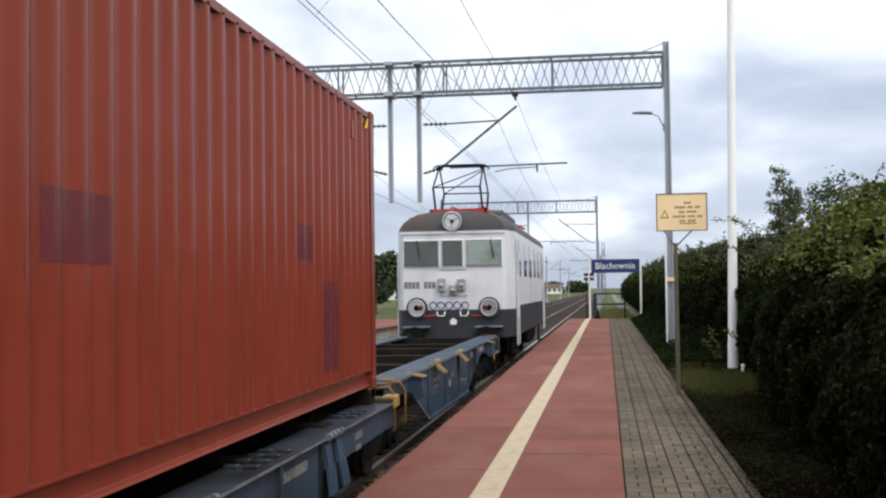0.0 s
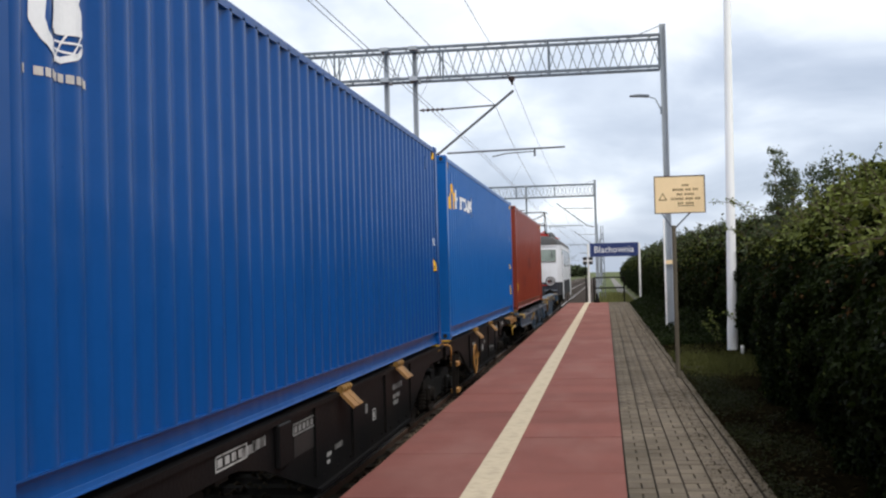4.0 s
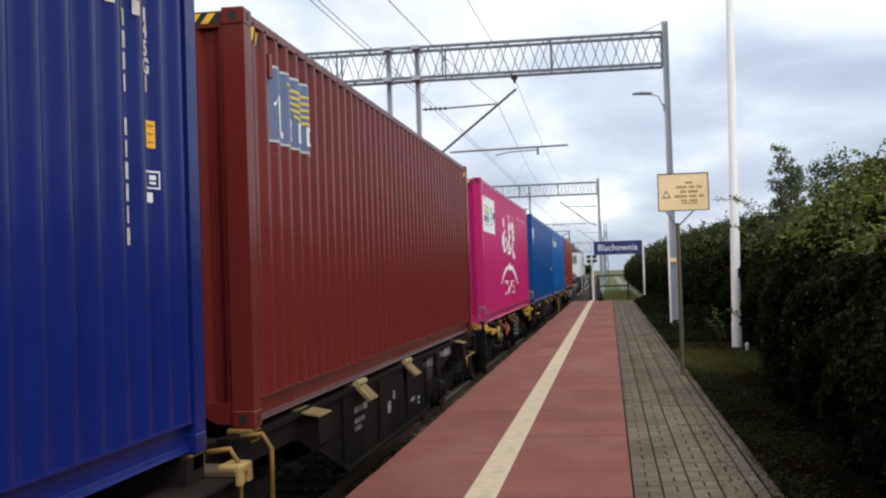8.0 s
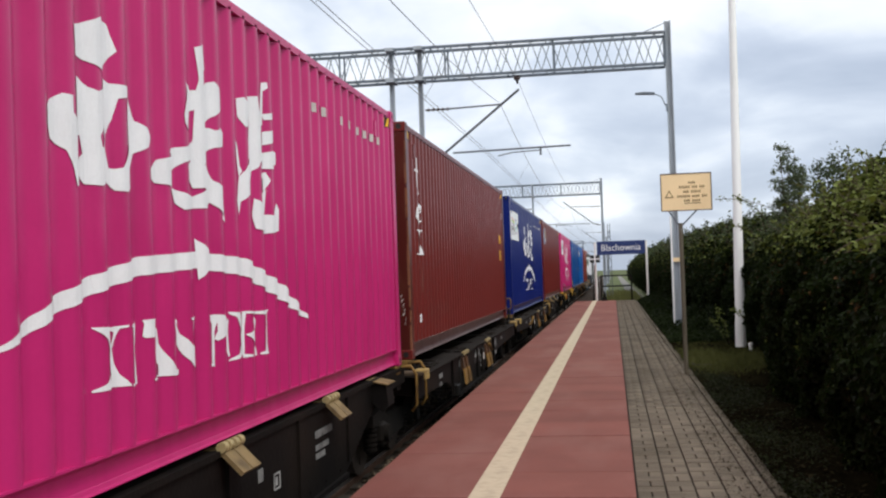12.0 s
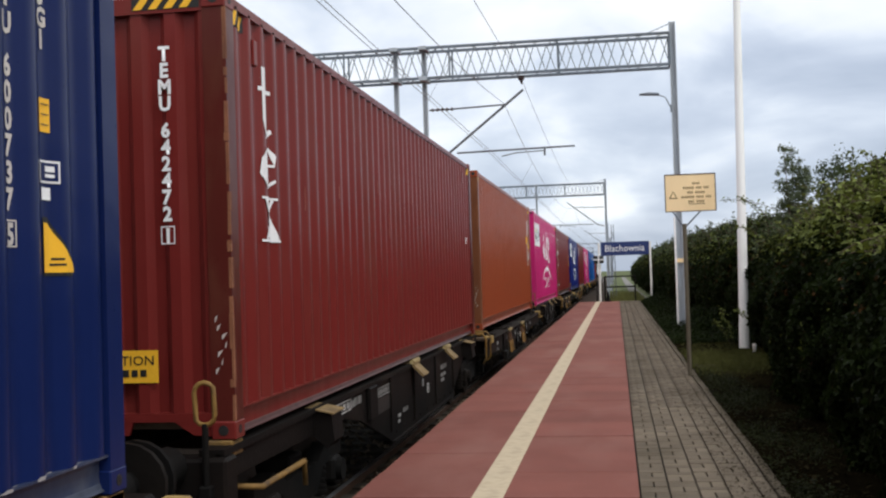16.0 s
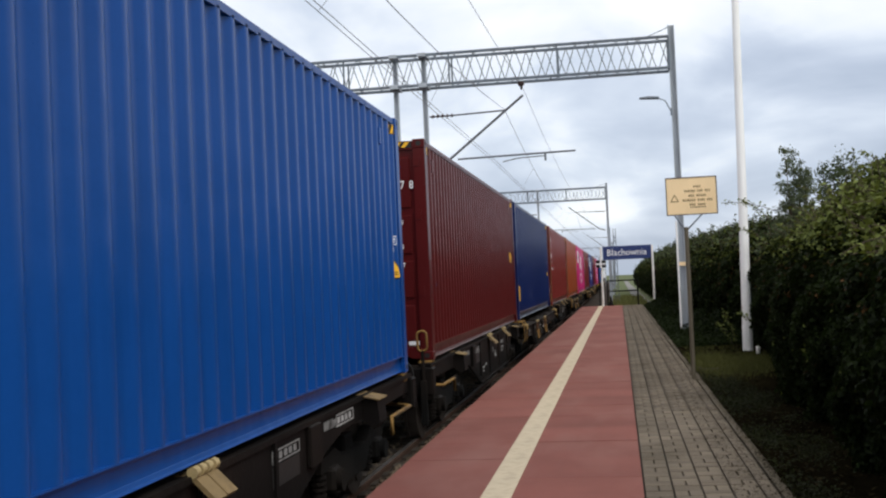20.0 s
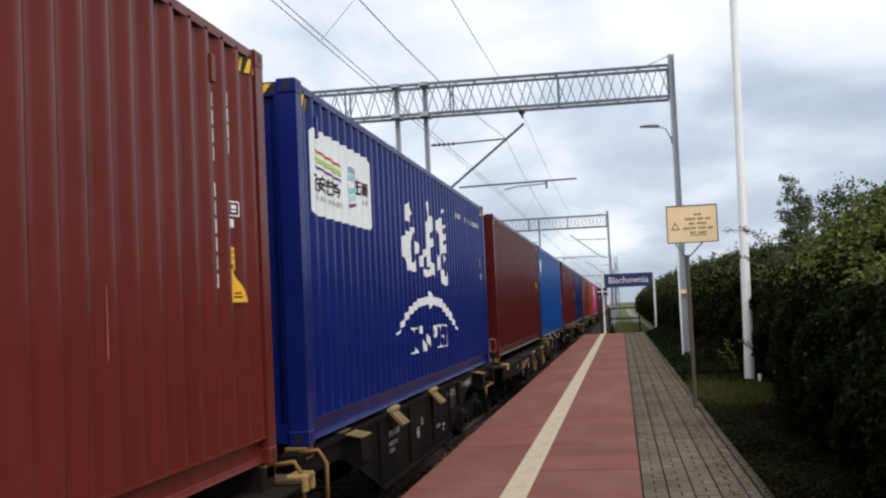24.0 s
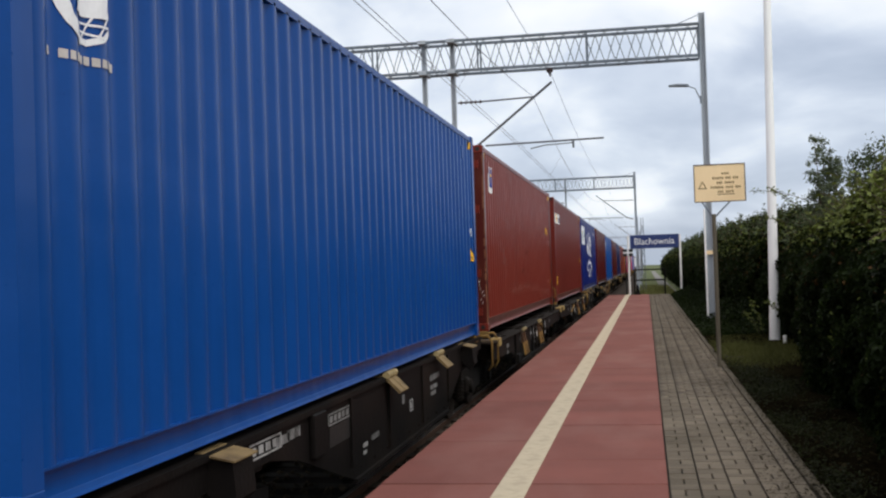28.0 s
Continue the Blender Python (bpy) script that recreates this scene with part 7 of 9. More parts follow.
BOXES = [
    (paint("paint_rust_red", (0.2019, 0.0381, 0.0229)), "rust-red forty-foot container with faded dark patches", False),
    (paint("paint_bright_blue", (0.0075, 0.0980, 0.3500)), "bright blue forty-foot container with an orange and white emblem", False),
    (paint("paint_mid_blue", (0.0050, 0.0610, 0.2400)), "blue forty-foot container with a small white round emblem", False),
    (paint("paint_magenta", (0.4700, 0.0225, 0.1480)), "magenta forty-foot container with white brush-stroke signs", False),
    (paint("paint_oxide", (0.1300, 0.0175, 0.0150), dirt=((0.10, 0.024, 0.018), 0.4, 1.4, (1.5, 3, 0.4))), "dark oxide-red container with a blue and yellow sticker", False),
    (paint("paint_ultramarine", (0.0068, 0.0155, 0.1330)), "ultramarine forty-foot container with white brush-stroke signs", False),
    (paint("paint_worn_red", (0.1408, 0.0220, 0.0198), dirt=((0.10, 0.016, 0.014), 0.4, 1.4, (1.5, 3, 0.4))), "worn brown-red container with white lettering strokes", False),
    (paint("paint_magenta", (0.4700, 0.0225, 0.1480)), "magenta forty-foot container with white brush-stroke signs", False),
    (paint("paint_orange", (0.2475, 0.0533, 0.0214)), "faded orange forty-foot container", False),
    (paint("paint_oxide2", (0.1450, 0.0190, 0.0170), dirt=((0.12, 0.04, 0.03), 0.4, 1.4, (1.5, 3, 0.4))), "oxide-red container with white vertical letters", False),
    (paint("paint_navy", (0.0065, 0.0150, 0.0780)), "navy blue forty-foot container with a yellow label", False),
    (paint("paint_maroon", (0.0730, 0.0085, 0.0090)), "maroon container with closed ribbed doors", True),
    (paint("paint_royal", (0.0054, 0.0560, 0.2450)), "blue forty-foot container with a white horse-like emblem", False),
    (paint("paint_maroon", (0.0730, 0.0085, 0.0090)), "plain maroon forty-foot container", False),
    (paint("paint_ultramarine", (0.0068, 0.0155, 0.1330)), "ultramarine container with white brush-stroke signs and a sticker", False),
    (paint("paint_brick", (0.1250, 0.0200, 0.0150)), "brick-red container with a white lettered panel", False),
    (paint("paint_scraped", (0.1595, 0.0254, 0.0173), dirt=((0.11, 0.018, 0.013), 0.4, 1.4, (1.5, 3, 0.4))), "scraped brick-red container with a small blue sticker", True),
    (paint("paint_royal", (0.0054, 0.0560, 0.2450)), "blue forty-foot container with a white emblem", False),
]
RAIL_PAINT = {
    6: paint("rail_worn_plum", (0.06, 0.028, 0.03), dirt=((0.13, 0.10, 0.10), 0.6, 2.5, (1, 2, 1))),
    10: paint("rail_worn_grey", (0.028, 0.038, 0.075), dirt=((0.11, 0.12, 0.15), 0.6, 2.5, (1, 2, 1))),
    16: paint("rail_worn_rose", (0.11, 0.032, 0.028), dirt=((0.15, 0.08, 0.075), 0.6, 2.5, (1, 2, 1))),
}
LIP_PAINT = {k: paint("lip_worn_%s" % n, col, dirt=(tuple(c * 0.45 for c in col), 0.7, 3.0, (1, 3, 1))) for n, col, ks in (("pink", (0.075, 0.034, 0.033), (4, 6, 9, 11, 13)), ("grey", (0.06, 0.072, 0.105), (10,))) for k in ks}
POST_PAINT = {k: paint("post_rusty", (0.078, 0.0145, 0.0115), dirt=((0.10, 0.035, 0.022), 0.75, 3.0, (2, 2, 0.6))) for k in (6, 9, 16)}
POST_PAINT[8] = paint("post_brown", (0.15, 0.056, 0.027), dirt=((0.09, 0.035, 0.02), 0.7, 3.0, (2, 2, 0.6)))
CONT = [container(i, *b) for i, b in enumerate(BOXES)]
for i in (3, 5, 7, 14):
    port_emblem(CONT[i])
front_marks(CONT[1], tri=(-0.63, 1.14), plate=(-0.63, 1.57), box_z=1.83, number="###U 612012 2", letters_code="45G1")
front_marks(CONT[5], tri=None, plate=(-0.60, 1.80), box_z=1.50, letters_code="45G1")
front_marks(CONT[10], tri=(-0.60, 1.07), plate=(-0.62, 1.74), box_z=1.44, number="###U 600737 5", letters_code="45G1")
front_marks(CONT[9], tri=None, plate=(-0.66, 1.62))
front_marks(CONT[11], tri=(-0.82, 1.4), plate=None)
front_marks(CONT[13], tri=(-1.15, 1.55), plate=(-0.66, 2.0), box_z=2.25)
for i in (2, 12, 17):
    front_marks(CONT[i], tri=(-0.61, 1.08), plate=(-0.64, 1.74), box_z=1.42, shift=PITCH)
front_marks(CONT[4], tri=None, plate=None)
front_marks(CONT[6], tri=(-1.13, 1.67), plate=(-0.65, 1.92), box_z=2.22, shift=PITCH)
rear_label(CONT[6], y=-0.97, z=1.3, w=0.36, h=0.21)
front_marks(CONT[14], tri=None, plate=(-0.60, 1.80), box_z=1.50)
front_marks(CONT[15], tri=(-0.62, 1.12), plate=(-0.63, 1.38), box_z=1.66)
front_marks(CONT[8], tri=(-1.18, 1.81), plate=(-0.62, 1.74), box_z=1.45, shift=0.08)
front_marks(CONT[16], tri=(-1.14, 1.79), plate=(-0.47, 0.57))
for i in (0, 3, 7):
    corner_stripes(CONT[i])
rear_label(CONT[0], y=-11.72, z=0.53, w=0.16, h=0.2)
for i in (10,):
    rear_label(CONT[i])
rear_label(CONT[15], z=0.48, w=0.21, h=0.21)
chipped_edge(CONT[6], 6)
chipped_edge(CONT[10], 10)
rear_label(CONT[1], y=-0.70, z=0.48, w=0.23, h=0.23)
rear_label(CONT[16], y=-0.5, z=0.55, w=0.17, h=0.36)
dark_patches(CONT[0])
stroke_emblem(CONT[1])
for i in (2, 12, 17):
    round_emblem(CONT[i])
blue_sticker(CONT[4])
for i in (6, 9):
    cut_letters(CONT[i])
lettered_panel(CONT[15])
small_sticker(CONT[16])
for i, n, z0, z1, col in ((0, 16, 0.5, 2.2, (0.30, 0.10, 0.07)), (4, 26, 0.9, 2.2, (0.27, 0.10, 0.085)), (6, 22, 0.4, 1.6, (0.28, 0.13, 0.11)), (9, 40, 0.9, 2.3, (0.30, 0.12, 0.10)), (10, 22, 0.25, 1.2, (0.09, 0.11, 0.19)), (11, 12, 0.6, 2.0, (0.2, 0.07, 0.065)), (15, 14, 0.4, 2.0, (0.26, 0.11, 0.09)), (16, 34, 0.3, 2.2, (0.30, 0.15, 0.13))):
    scratches(CONT[i], 60 + i, n, z0, z1, col)
for seed, y0, y1, z0, z1 in ((8, -9.4, -5.4, 0.50, 0.66), (18, -5.5, -3.5, 0.43, 0.58), (28, -3.6, -1.2, 0.31, 0.46)):
    rubbed_band(CONT[16], seed, y0, y1, z0, z1, (0.30, 0.135, 0.11))
rubbed_band(CONT[6], 9, -11.0, -8.2, 0.45, 0.62, (0.21, 0.078, 0.068))
dent_scars(CONT[16], 3, [(-7.2 + 0.25 * k, 0.84 + 0.04 * (k % 3)) for k in range(9)] + [(-6.18, 1.28), (-5.88, 1.29), (-6.5, 1.45)])
dent_scars(CONT[6], 4, [(-5.6, 0.98), (-3.2, 0.7), (-7.8, 0.62)])
part("small_mark", stick_on_wall(flat_shapes([[(-0.97, 0.56), (-0.86, 0.60), (-0.86, 0.65), (-0.97, 0.61)], rect(-0.96, -0.88, 0.47, 0.53), rect(-0.94, -0.87, 0.37, 0.43), [(-0.97, 0.22), (-0.93, 0.22), (-0.86, 0.32), (-0.90, 0.33)]])), M["decal"], CONT[16], "four small white paint marks")["kind"] = "stuff"
part("sticker_dot", stick_on_wall(flat_shapes([[(-11.62 + 0.035 * math.cos(k * 0.785), 0.98 + 0.035 * math.sin(k * 0.785)) for k in range(8)]])), paint("dot_blue", (0.02, 0.22, 0.62)), CONT[11], "small bright blue sticker dot")
part("small_mark", stick_on_wall(flat_shapes([rect(-11.44, -11.30, 0.42, 0.52)])), M["decal"], CONT[6], "small white paper label")
number_column(CONT[0], "TCLU 155200 2", 0.79, 2.49, 0.094, 0.1085, on_end=True)
for i, tri in ((1, False), (2, False), (4, False), (5, False), (6, False), (10, False), (12, False), (15, True)):
    end_bars(CONT[i], 0.42, 2.6, 1.1, tri)
for i in (3, 7):
    end_row(CONT[i], 2.56, -0.35, 0.85, 7)
for i in (11, 16):
    door_writing(CONT[i])
number_column(CONT[9], "TEMU 642472 1", 0.79, 2.55, 0.094, 0.1085, on_end=True)
caution_end(CONT[9])


# ---- locomotive ----
def locomotive():
    t = thing("locomotive", "white and dark grey electric locomotive with raised pantograph", "locomotive")
    # local y = 0 at the rear face, body ahead of it
    Lb, hw = 13.9, 1.5
    M["loco_white"] = mat("loco_white", (0.66, 0.68, 0.73), 0.4, 0, 0.08, 1, dirt=((0.36, 0.35, 0.34), 0.5, 1.2, (1, 1, 0.5)))
    M["loco_dark"] = mat("loco_dark_grey", (0.035, 0.038, 0.05), 0.5, 0, 0.15, 1, dirt=(GRIME, 0.5, 1.2, (1, 1, 0.5)))
    M["pane_dim"] = mat("dim_cab_glass", (0.055, 0.07, 0.066), 0.08, 0, 0.25, 2.5, bump=0, spec=0.6)
    # paler base colour stands for daylight showing through the cab
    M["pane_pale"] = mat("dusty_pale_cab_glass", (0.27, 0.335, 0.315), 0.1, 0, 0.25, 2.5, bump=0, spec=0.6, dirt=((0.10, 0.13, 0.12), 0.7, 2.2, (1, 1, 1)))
    M["loco_grey"] = mat("loco_light_grey", (0.40, 0.41, 0.43), 0.45, 0, 0.15, 3, dirt=((0.2, 0.19, 0.18), 0.6, 4, (1, 1, 0.6)))
    M["ring_violet"] = mat("violet_ring_paint", (0.085, 0.075, 0.26), 0.5, 0, 0.1, 3)
    M["lens"] = mat("silvered_lens", (0.5, 0.52, 0.54), 0.15, 0.6, 0.1, 4, bump=0, spec=0.6)
    M["loco_roof"] = mat("loco_roof_grey", (0.065, 0.066, 0.07), 0.6, 0, 0.15, 1, dirt=(RUST, 0.4, 1.2, (1, 1, 1)))

    def shell(z0, z1, mt, name, inset=0.0):
        bm = BM()
        w = hw - inset
        c = 0.72
        prism(bm, [(-w + 0.19, 0.06), (-w + 0.25, 0), (w - 0.25, 0), (w - 0.19, 0.06), (w, c), (w, Lb - c), (w - 0.15, Lb), (-w + 0.15, Lb), (-w, Lb - c), (-w, c)], z0, z1, "z")
        return part(name, bm, mt, t)

    shell(0.98, 1.67, M["loco_dark"], "skirt")
    shell(1.67, 3.62, M["loco_white"], "body")
    bm = BM()
    for k in range(6):
        a0, a1 = k / 6 * math.pi / 2, (k + 1) / 6 * math.pi / 2
        w0, w1 = hw * math.cos(a0) ** 0.55, hw * math.cos(a1) ** 0.55 if k < 5 else 0.35
        zz0, zz1 = 3.62 + 0.52 * math.sin(a0), 3.62 + 0.52 * math.sin(a1)
        i0, i1 = 0.05 + 0.35 * (1 - math.cos(a0)), 0.05 + 0.35 * (1 - math.cos(a1))
        va = [bm.verts.new(p) for p in ((-w0 + 0.2, i0, zz0), (w0 - 0.2, i0, zz0), (w0, i0 + 0.72, zz0), (w0, Lb - i0 - 0.3, zz0), (w0 - 0.15, Lb - i0, zz0), (-w0 + 0.15, Lb - i0, zz0), (-w0, Lb - i0 - 0.3, zz0), (-w0, i0 + 0.72, zz0))]
        vb = [bm.verts.new(p) for p in ((-w1 + 0.2 * w1 / 1.5, i1, zz1), (w1 - 0.2 * w1 / 1.5, i1, zz1), (w1, i1 + 0.72, zz1), (w1, Lb - i1 - 0.3, zz1), (w1 - 0.15, Lb - i1, zz1), (-w1 + 0.15, Lb - i1, zz1), (-w1, Lb - i1 - 0.3, zz1), (-w1, i1 + 0.72, zz1))]
        for j in range(8):
            bm.faces.new((va[j], va[(j + 1) % 8], vb[(j + 1) % 8], vb[j]))
        if k == 5:
            bm.faces.new(vb)
    bmesh.ops.remove_doubles(bm, verts=bm.verts[:], dist=0.002)
    bmesh.ops.recalc_face_normals(bm, faces=bm.faces[:])
    roof = part("roof", bm, M["loco_roof"], t, "dark grey rounded roof")
    bm = BM()
    box(bm, -1.32, 1.32, -0.03, 0.0, 3.56, 3.62)
    part("rain_strip", bm, M["loco_white"], t)
    # cab windows at the rear face
    for x0, x1 in ((-1.2, -0.37), (-0.24, 0.23), (0.37, 1.2)):
        bm = BM()
        box(bm, x0 - 0.05, x1 + 0.05, -0.03, 0.02, 2.72, 3.42, 0.02)
        w = part("window_frame", bm, M["loco_white"], t)
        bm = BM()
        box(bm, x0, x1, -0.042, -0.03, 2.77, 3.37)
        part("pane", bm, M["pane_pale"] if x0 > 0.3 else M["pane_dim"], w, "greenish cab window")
        bm = BM()
        for a, b2, c2, d2 in ((x0 - 0.012, x1 + 0.012, 2.758, 2.77), (x0 - 0.012, x1 + 0.012, 3.37, 3.382), (x0 - 0.012, x0, 2.77, 3.37), (x1, x1 + 0.012, 2.77, 3.37)):
            box(bm, a, b2, -0.044, -0.03, c2, d2)
        part("seal", bm, M["rubber"], w, "black rubber window seal")
    for x, yb in ((0.95, 0.1), (-0.9, 0.1)):
        bm = BM()
        rod(bm, (x, -0.06, 3.42), (x + 0.08, -0.06, 2.95), 0.012, 5)
        part("wiper", bm, M["rubber"], t)
    for x in (-0.9, 0.9):
        bm = BM()
        rod(bm, (x, 0.05, 1.72), (x, -0.12, 1.72), 0.26, 20)
        h = part("headlight", bm, M["loco_dark"], t)
        bm = BM()
        rod(bm, (x, -0.12, 1.72), (x, -0.135, 1.72), 0.19, 20)
        part("lens", bm, M["lens"], h, "silvery headlight lens")
        bm = BM()
        tube(bm, [(x + 0.2 * math.cos(j * math.pi / 10), -0.13, 1.72 + 0.2 * math.sin(j * math.pi / 10)) for j in range(20)], 0.022, 6, closed=True)
        part("rim", bm, M["loco_grey"], h, "grey rim")
        bm = BM()
        rod(bm, (x, -0.134, 1.72), (x, -0.15, 1.72), 0.075, 14, 0.05)
        part("bulb_cap", bm, M["under"], h)
        bm = BM()
        rod(bm, (x * 0.92, -0.135, 1.74), (x * 0.92, -0.15, 1.74), 0.06, 12)
        part("inner_lamp", bm, M["lens"], h)
        bm = BM()
        rod(bm, (x * 0.9, -0.14, 1.72), (x * 0.9, -0.16, 1.72), 0.062, 14)
        part("tail_lamp", bm, M["dark_red"], h, "dark red tail lamp")
    bm = BM()
    rod(bm, (0.0, 0.35, 3.86), (0.0, -0.04, 3.86), 0.25, 20)
    h = part("roof_headlight", bm, M["loco_dark"], t)
    bm = BM()
    rod(bm, (0.0, -0.04, 3.86), (0.0, -0.055, 3.86), 0.185, 20)
    part("lens", bm, M["lens"], h, "silvery headlight lens")
    bm = BM()
    rod(bm, (0.0, -0.05, 3.86), (0.0, -0.075, 3.86), 0.05, 12)
    for k in range(3):
        a = k * 2.094 + 0.5
        rod(bm, (0, -0.06, 3.86), (0.18 * math.cos(a), -0.06, 3.86 + 0.18 * math.sin(a)), 0.008, 5)
    part("bulb_holder", bm, M["under"], h)
    bm = BM()
    tube(bm, [(0.225 * math.cos(j * math.pi / 10), -0.045, 3.86 + 0.225 * math.sin(j * math.pi / 10)) for j in range(20)], 0.03, 6, closed=True)
    part("rim", bm, M["loco_grey"], h, "grey rim")
    for x, z0, z1, d in ((-0.3, 2.12, 2.46, 0.15), (-0.02, 2.02, 2.3, 0.09), (0.2, 2.14, 2.44, 0.15)):
        bm = BM()
        box(bm, x - 0.08, x + 0.12, -d, 0.0, z0, z1, 0.03)
        rod(bm, (x + 0.02, -d, (z0 + z1) / 2), (x + 0.02, -d - 0.05, (z0 + z1) / 2 - 0.05), 0.06, 10)
        part("socket_box", bm, M["loco_grey"], t, "grey cable socket")
    bm = BM()
    box(bm, -0.33, 0.36, -0.02, 0.0, 2.0, 2.04, 0.005)
    part("socket_shelf", bm, M["loco_grey"], t)
    bm = BM()
    box(bm, -0.36, 0.34, -0.022, 0.0, 2.66, 2.69, 0.005)
    part("grab_ledge", bm, M["loco_grey"], t)
    bm = BM()
    prism(bm, [(-0.07, 1.30), (0.07, 1.30), (0.09, 1.40), (0.0, 1.47), (-0.09, 1.40)], -0.012, 0.0, "y")
    part("badge", bm, M["white"], t, "small white badge on the skirt")
    for x in (-0.3, 0.28):
        bm = BM()
        tube(bm, [(x - 0.1, -0.03, 1.62), (x - 0.08, -0.12, 1.52), (x + 0.08, -0.12, 1.52), (x + 0.1, -0.03, 1.62)], 0.018, 6)
        part("lamp_bracket", bm, M["white"], t, "white bent lamp bracket")
    q = BM()
    for k in range(5):
        tube(q, [(-0.5 + k * 0.2 + 0.09 * math.cos(j * math.pi / 4), -0.012, 1.78 + 0.09 * math.sin(j * math.pi / 4)) for j in range(8)], 0.013, 5, closed=True)
    part("emblem", q, M["ring_violet"], t, "row of violet rings")["kind"] = "stuff"
    for k in range(8):
        if k != 4:
            q = BM()
            x = -1.22 + k * 0.1
            box(q, x, x + 0.028, -0.006, 0.0, 2.2, 2.37)
            box(q, x + 0.046, x + 0.072, -0.006, 0.0, 2.2, 2.37)
            part("marking_bar", q, M["ink"], t, "dark painted bar")
    bm = BM()
    for s in (-1, 1):
        tube(bm, [(s * 0.45, -0.02, 1.55), (s * 0.45, -0.1, 1.52), (s * 0.75, -0.1, 1.52), (s * 0.75, -0.02, 1.55)], 0.02, 6)
    part("grab_handle", bm, M["redpaint"], t)
    for s in (-1, 1):
        for yy in (0.78, 1.42, 12.5, 13.1):
            bm = BM()
            rod(bm, (s * 1.53, yy, 0.75), (s * 1.53, yy, 3.1), 0.02, 6)
            part("handrail", bm, M["loco_white"], t, "white door handrail")
        for ya in (1.1, 12.8):
            bm = BM()
            box(bm, *sorted((s * 1.497, s * 1.515)), ya - 0.28, ya + 0.28, 1.42, 3.4, 0.008)
            d = part("cab_door", bm, M["loco_white"], t)
            bm = BM()
            for yy in (ya - 0.3, ya + 0.28):
                box(bm, *sorted((s * 1.5, s * 1.512)), yy, yy + 0.02, 1.42, 3.42)
            box(bm, *sorted((s * 1.514, s * 1.519)), ya - 0.2, ya + 0.2, 2.55, 3.3)
            part("door_window", bm, M["glass"], d, "dark door window and dark edge strips")
        for ya, wl in ((2.1, 0.7), (4.2, 1.0), (6.3, 1.0), (8.4, 1.0), (10.3, 1.0), (11.9, 0.7)):
            bm = BM()
            box(bm, *sorted((s * 1.49, s * 1.51)), ya - wl / 2, ya + wl / 2, 2.5, 3.42, 0.01)
            part("side_window", bm, M["pane_dim"], t, "dim side window")
        bm = BM()
        box(bm, *sorted((s * 1.48, s * 1.506)), 0.75, Lb - 0.75, 1.6, 1.74)
        part("band", bm, M["loco_dark"], t, "dark grey lower band")
        for ya in (1.1, 12.8):
            bm = BM()
            for z in (0.35, 0.65, 0.92):
                box(bm, *sorted((s * 1.3, s * 1.5)), ya - 0.22, ya + 0.22, z, z + 0.03)
            box(bm, *sorted((s * 1.3, s * 1.34)), ya - 0.24, ya - 0.2, 0.3, 1.0)
            box(bm, *sorted((s * 1.3, s * 1.34)), ya + 0.2, ya + 0.24, 0.3, 1.0)
            part("step", bm, M["under"], t)
    for yc in (3.5, 10.4):
        bm = BM()
        for s in (-1, 1):
            prism(bm, [(-2.2, 0.6), (-2.2, 0.95), (2.2, 0.95), (2.2, 0.6), (1.2, 0.4), (-1.2, 0.4)], *sorted((s * 1.05, s * 1.22)), "x")
        box(bm, -1.1, 1.1, -0.3, 0.3, 0.4, 0.95)
        b = part("bogie", bm, M["under"], t, at=Matrix.Translation((0, yc, 0)))
        for ya in (-1.5, 1.5):
            bm = BM()
            for s in (-1, 1):
                rod(bm, (s * 0.69, 0, 0), (s * 0.83, 0, 0), 0.62, 28)
                for k in range(6):
                    a = k * math.pi / 3
                    rod(bm, (s * 0.82, 0.4 * math.cos(a), 0.4 * math.sin(a)), (s * 0.845, 0.4 * math.cos(a), 0.4 * math.sin(a)), 0.06, 6)
            rod(bm, (-1.0, 0, 0), (1.0, 0, 0), 0.1, 10)
            WHEELS.append((part("wheelset", bm, M["wheel"], b, at=Matrix.Translation((0, ya, 0.62))), ya, 0.62, 0.62))
    # buffers
    for x in (-0.875, 0.875):
        bm = BM()
        rod(bm, (x, 0, 1.03), (x, -0.38, 1.03), 0.11, 12)
        rod(bm, (x, -0.56, 1.03), (x, -0.60, 1.03), 0.25, 18)
        rod(bm, (x, -0.3, 1.03), (x, -0.57, 1.03), 0.08, 12)
        part("buffer", bm, M["under"], t)
    bm = BM()
    for x in (-0.9, 0.9):
        box(bm, x - 0.33, x + 0.33, -0.34, -0.02, 1.24, 1.27)
    part("footplate", bm, M["galv"], t)
    # pantograph, raised
    py, pz = 1.9, 4.18
    bm = BM()
    box(bm, -0.75, 0.75, py - 0.7, py - 0.62, pz - 0.02, pz + 0.08)
    box(bm, -0.75, 0.75, py + 0.62, py + 0.7, pz - 0.02, pz + 0.08)
    box(bm, -0.75, -0.68, py - 0.7, py + 0.7, pz, pz + 0.08)
    box(bm, 0.68, 0.75, py - 0.7, py + 0.7, pz, pz + 0.08)
    p = part("pantograph_base", bm, M["redpaint"], t, "red pantograph base")
    top = 5.46
    arms = []
    for x in (-0.62, 0.62):
        for d in (-1, 1):
            arms.append(((x, py + d * 0.55, pz + 0.08), (x * 0.98, py + d * 1.0, pz + 0.62), 0.03))
            arms.append(((x * 0.98, py + d * 1.0, pz + 0.62), (x * 0.95, py + d * 0.12, top - 0.1), 0.022))
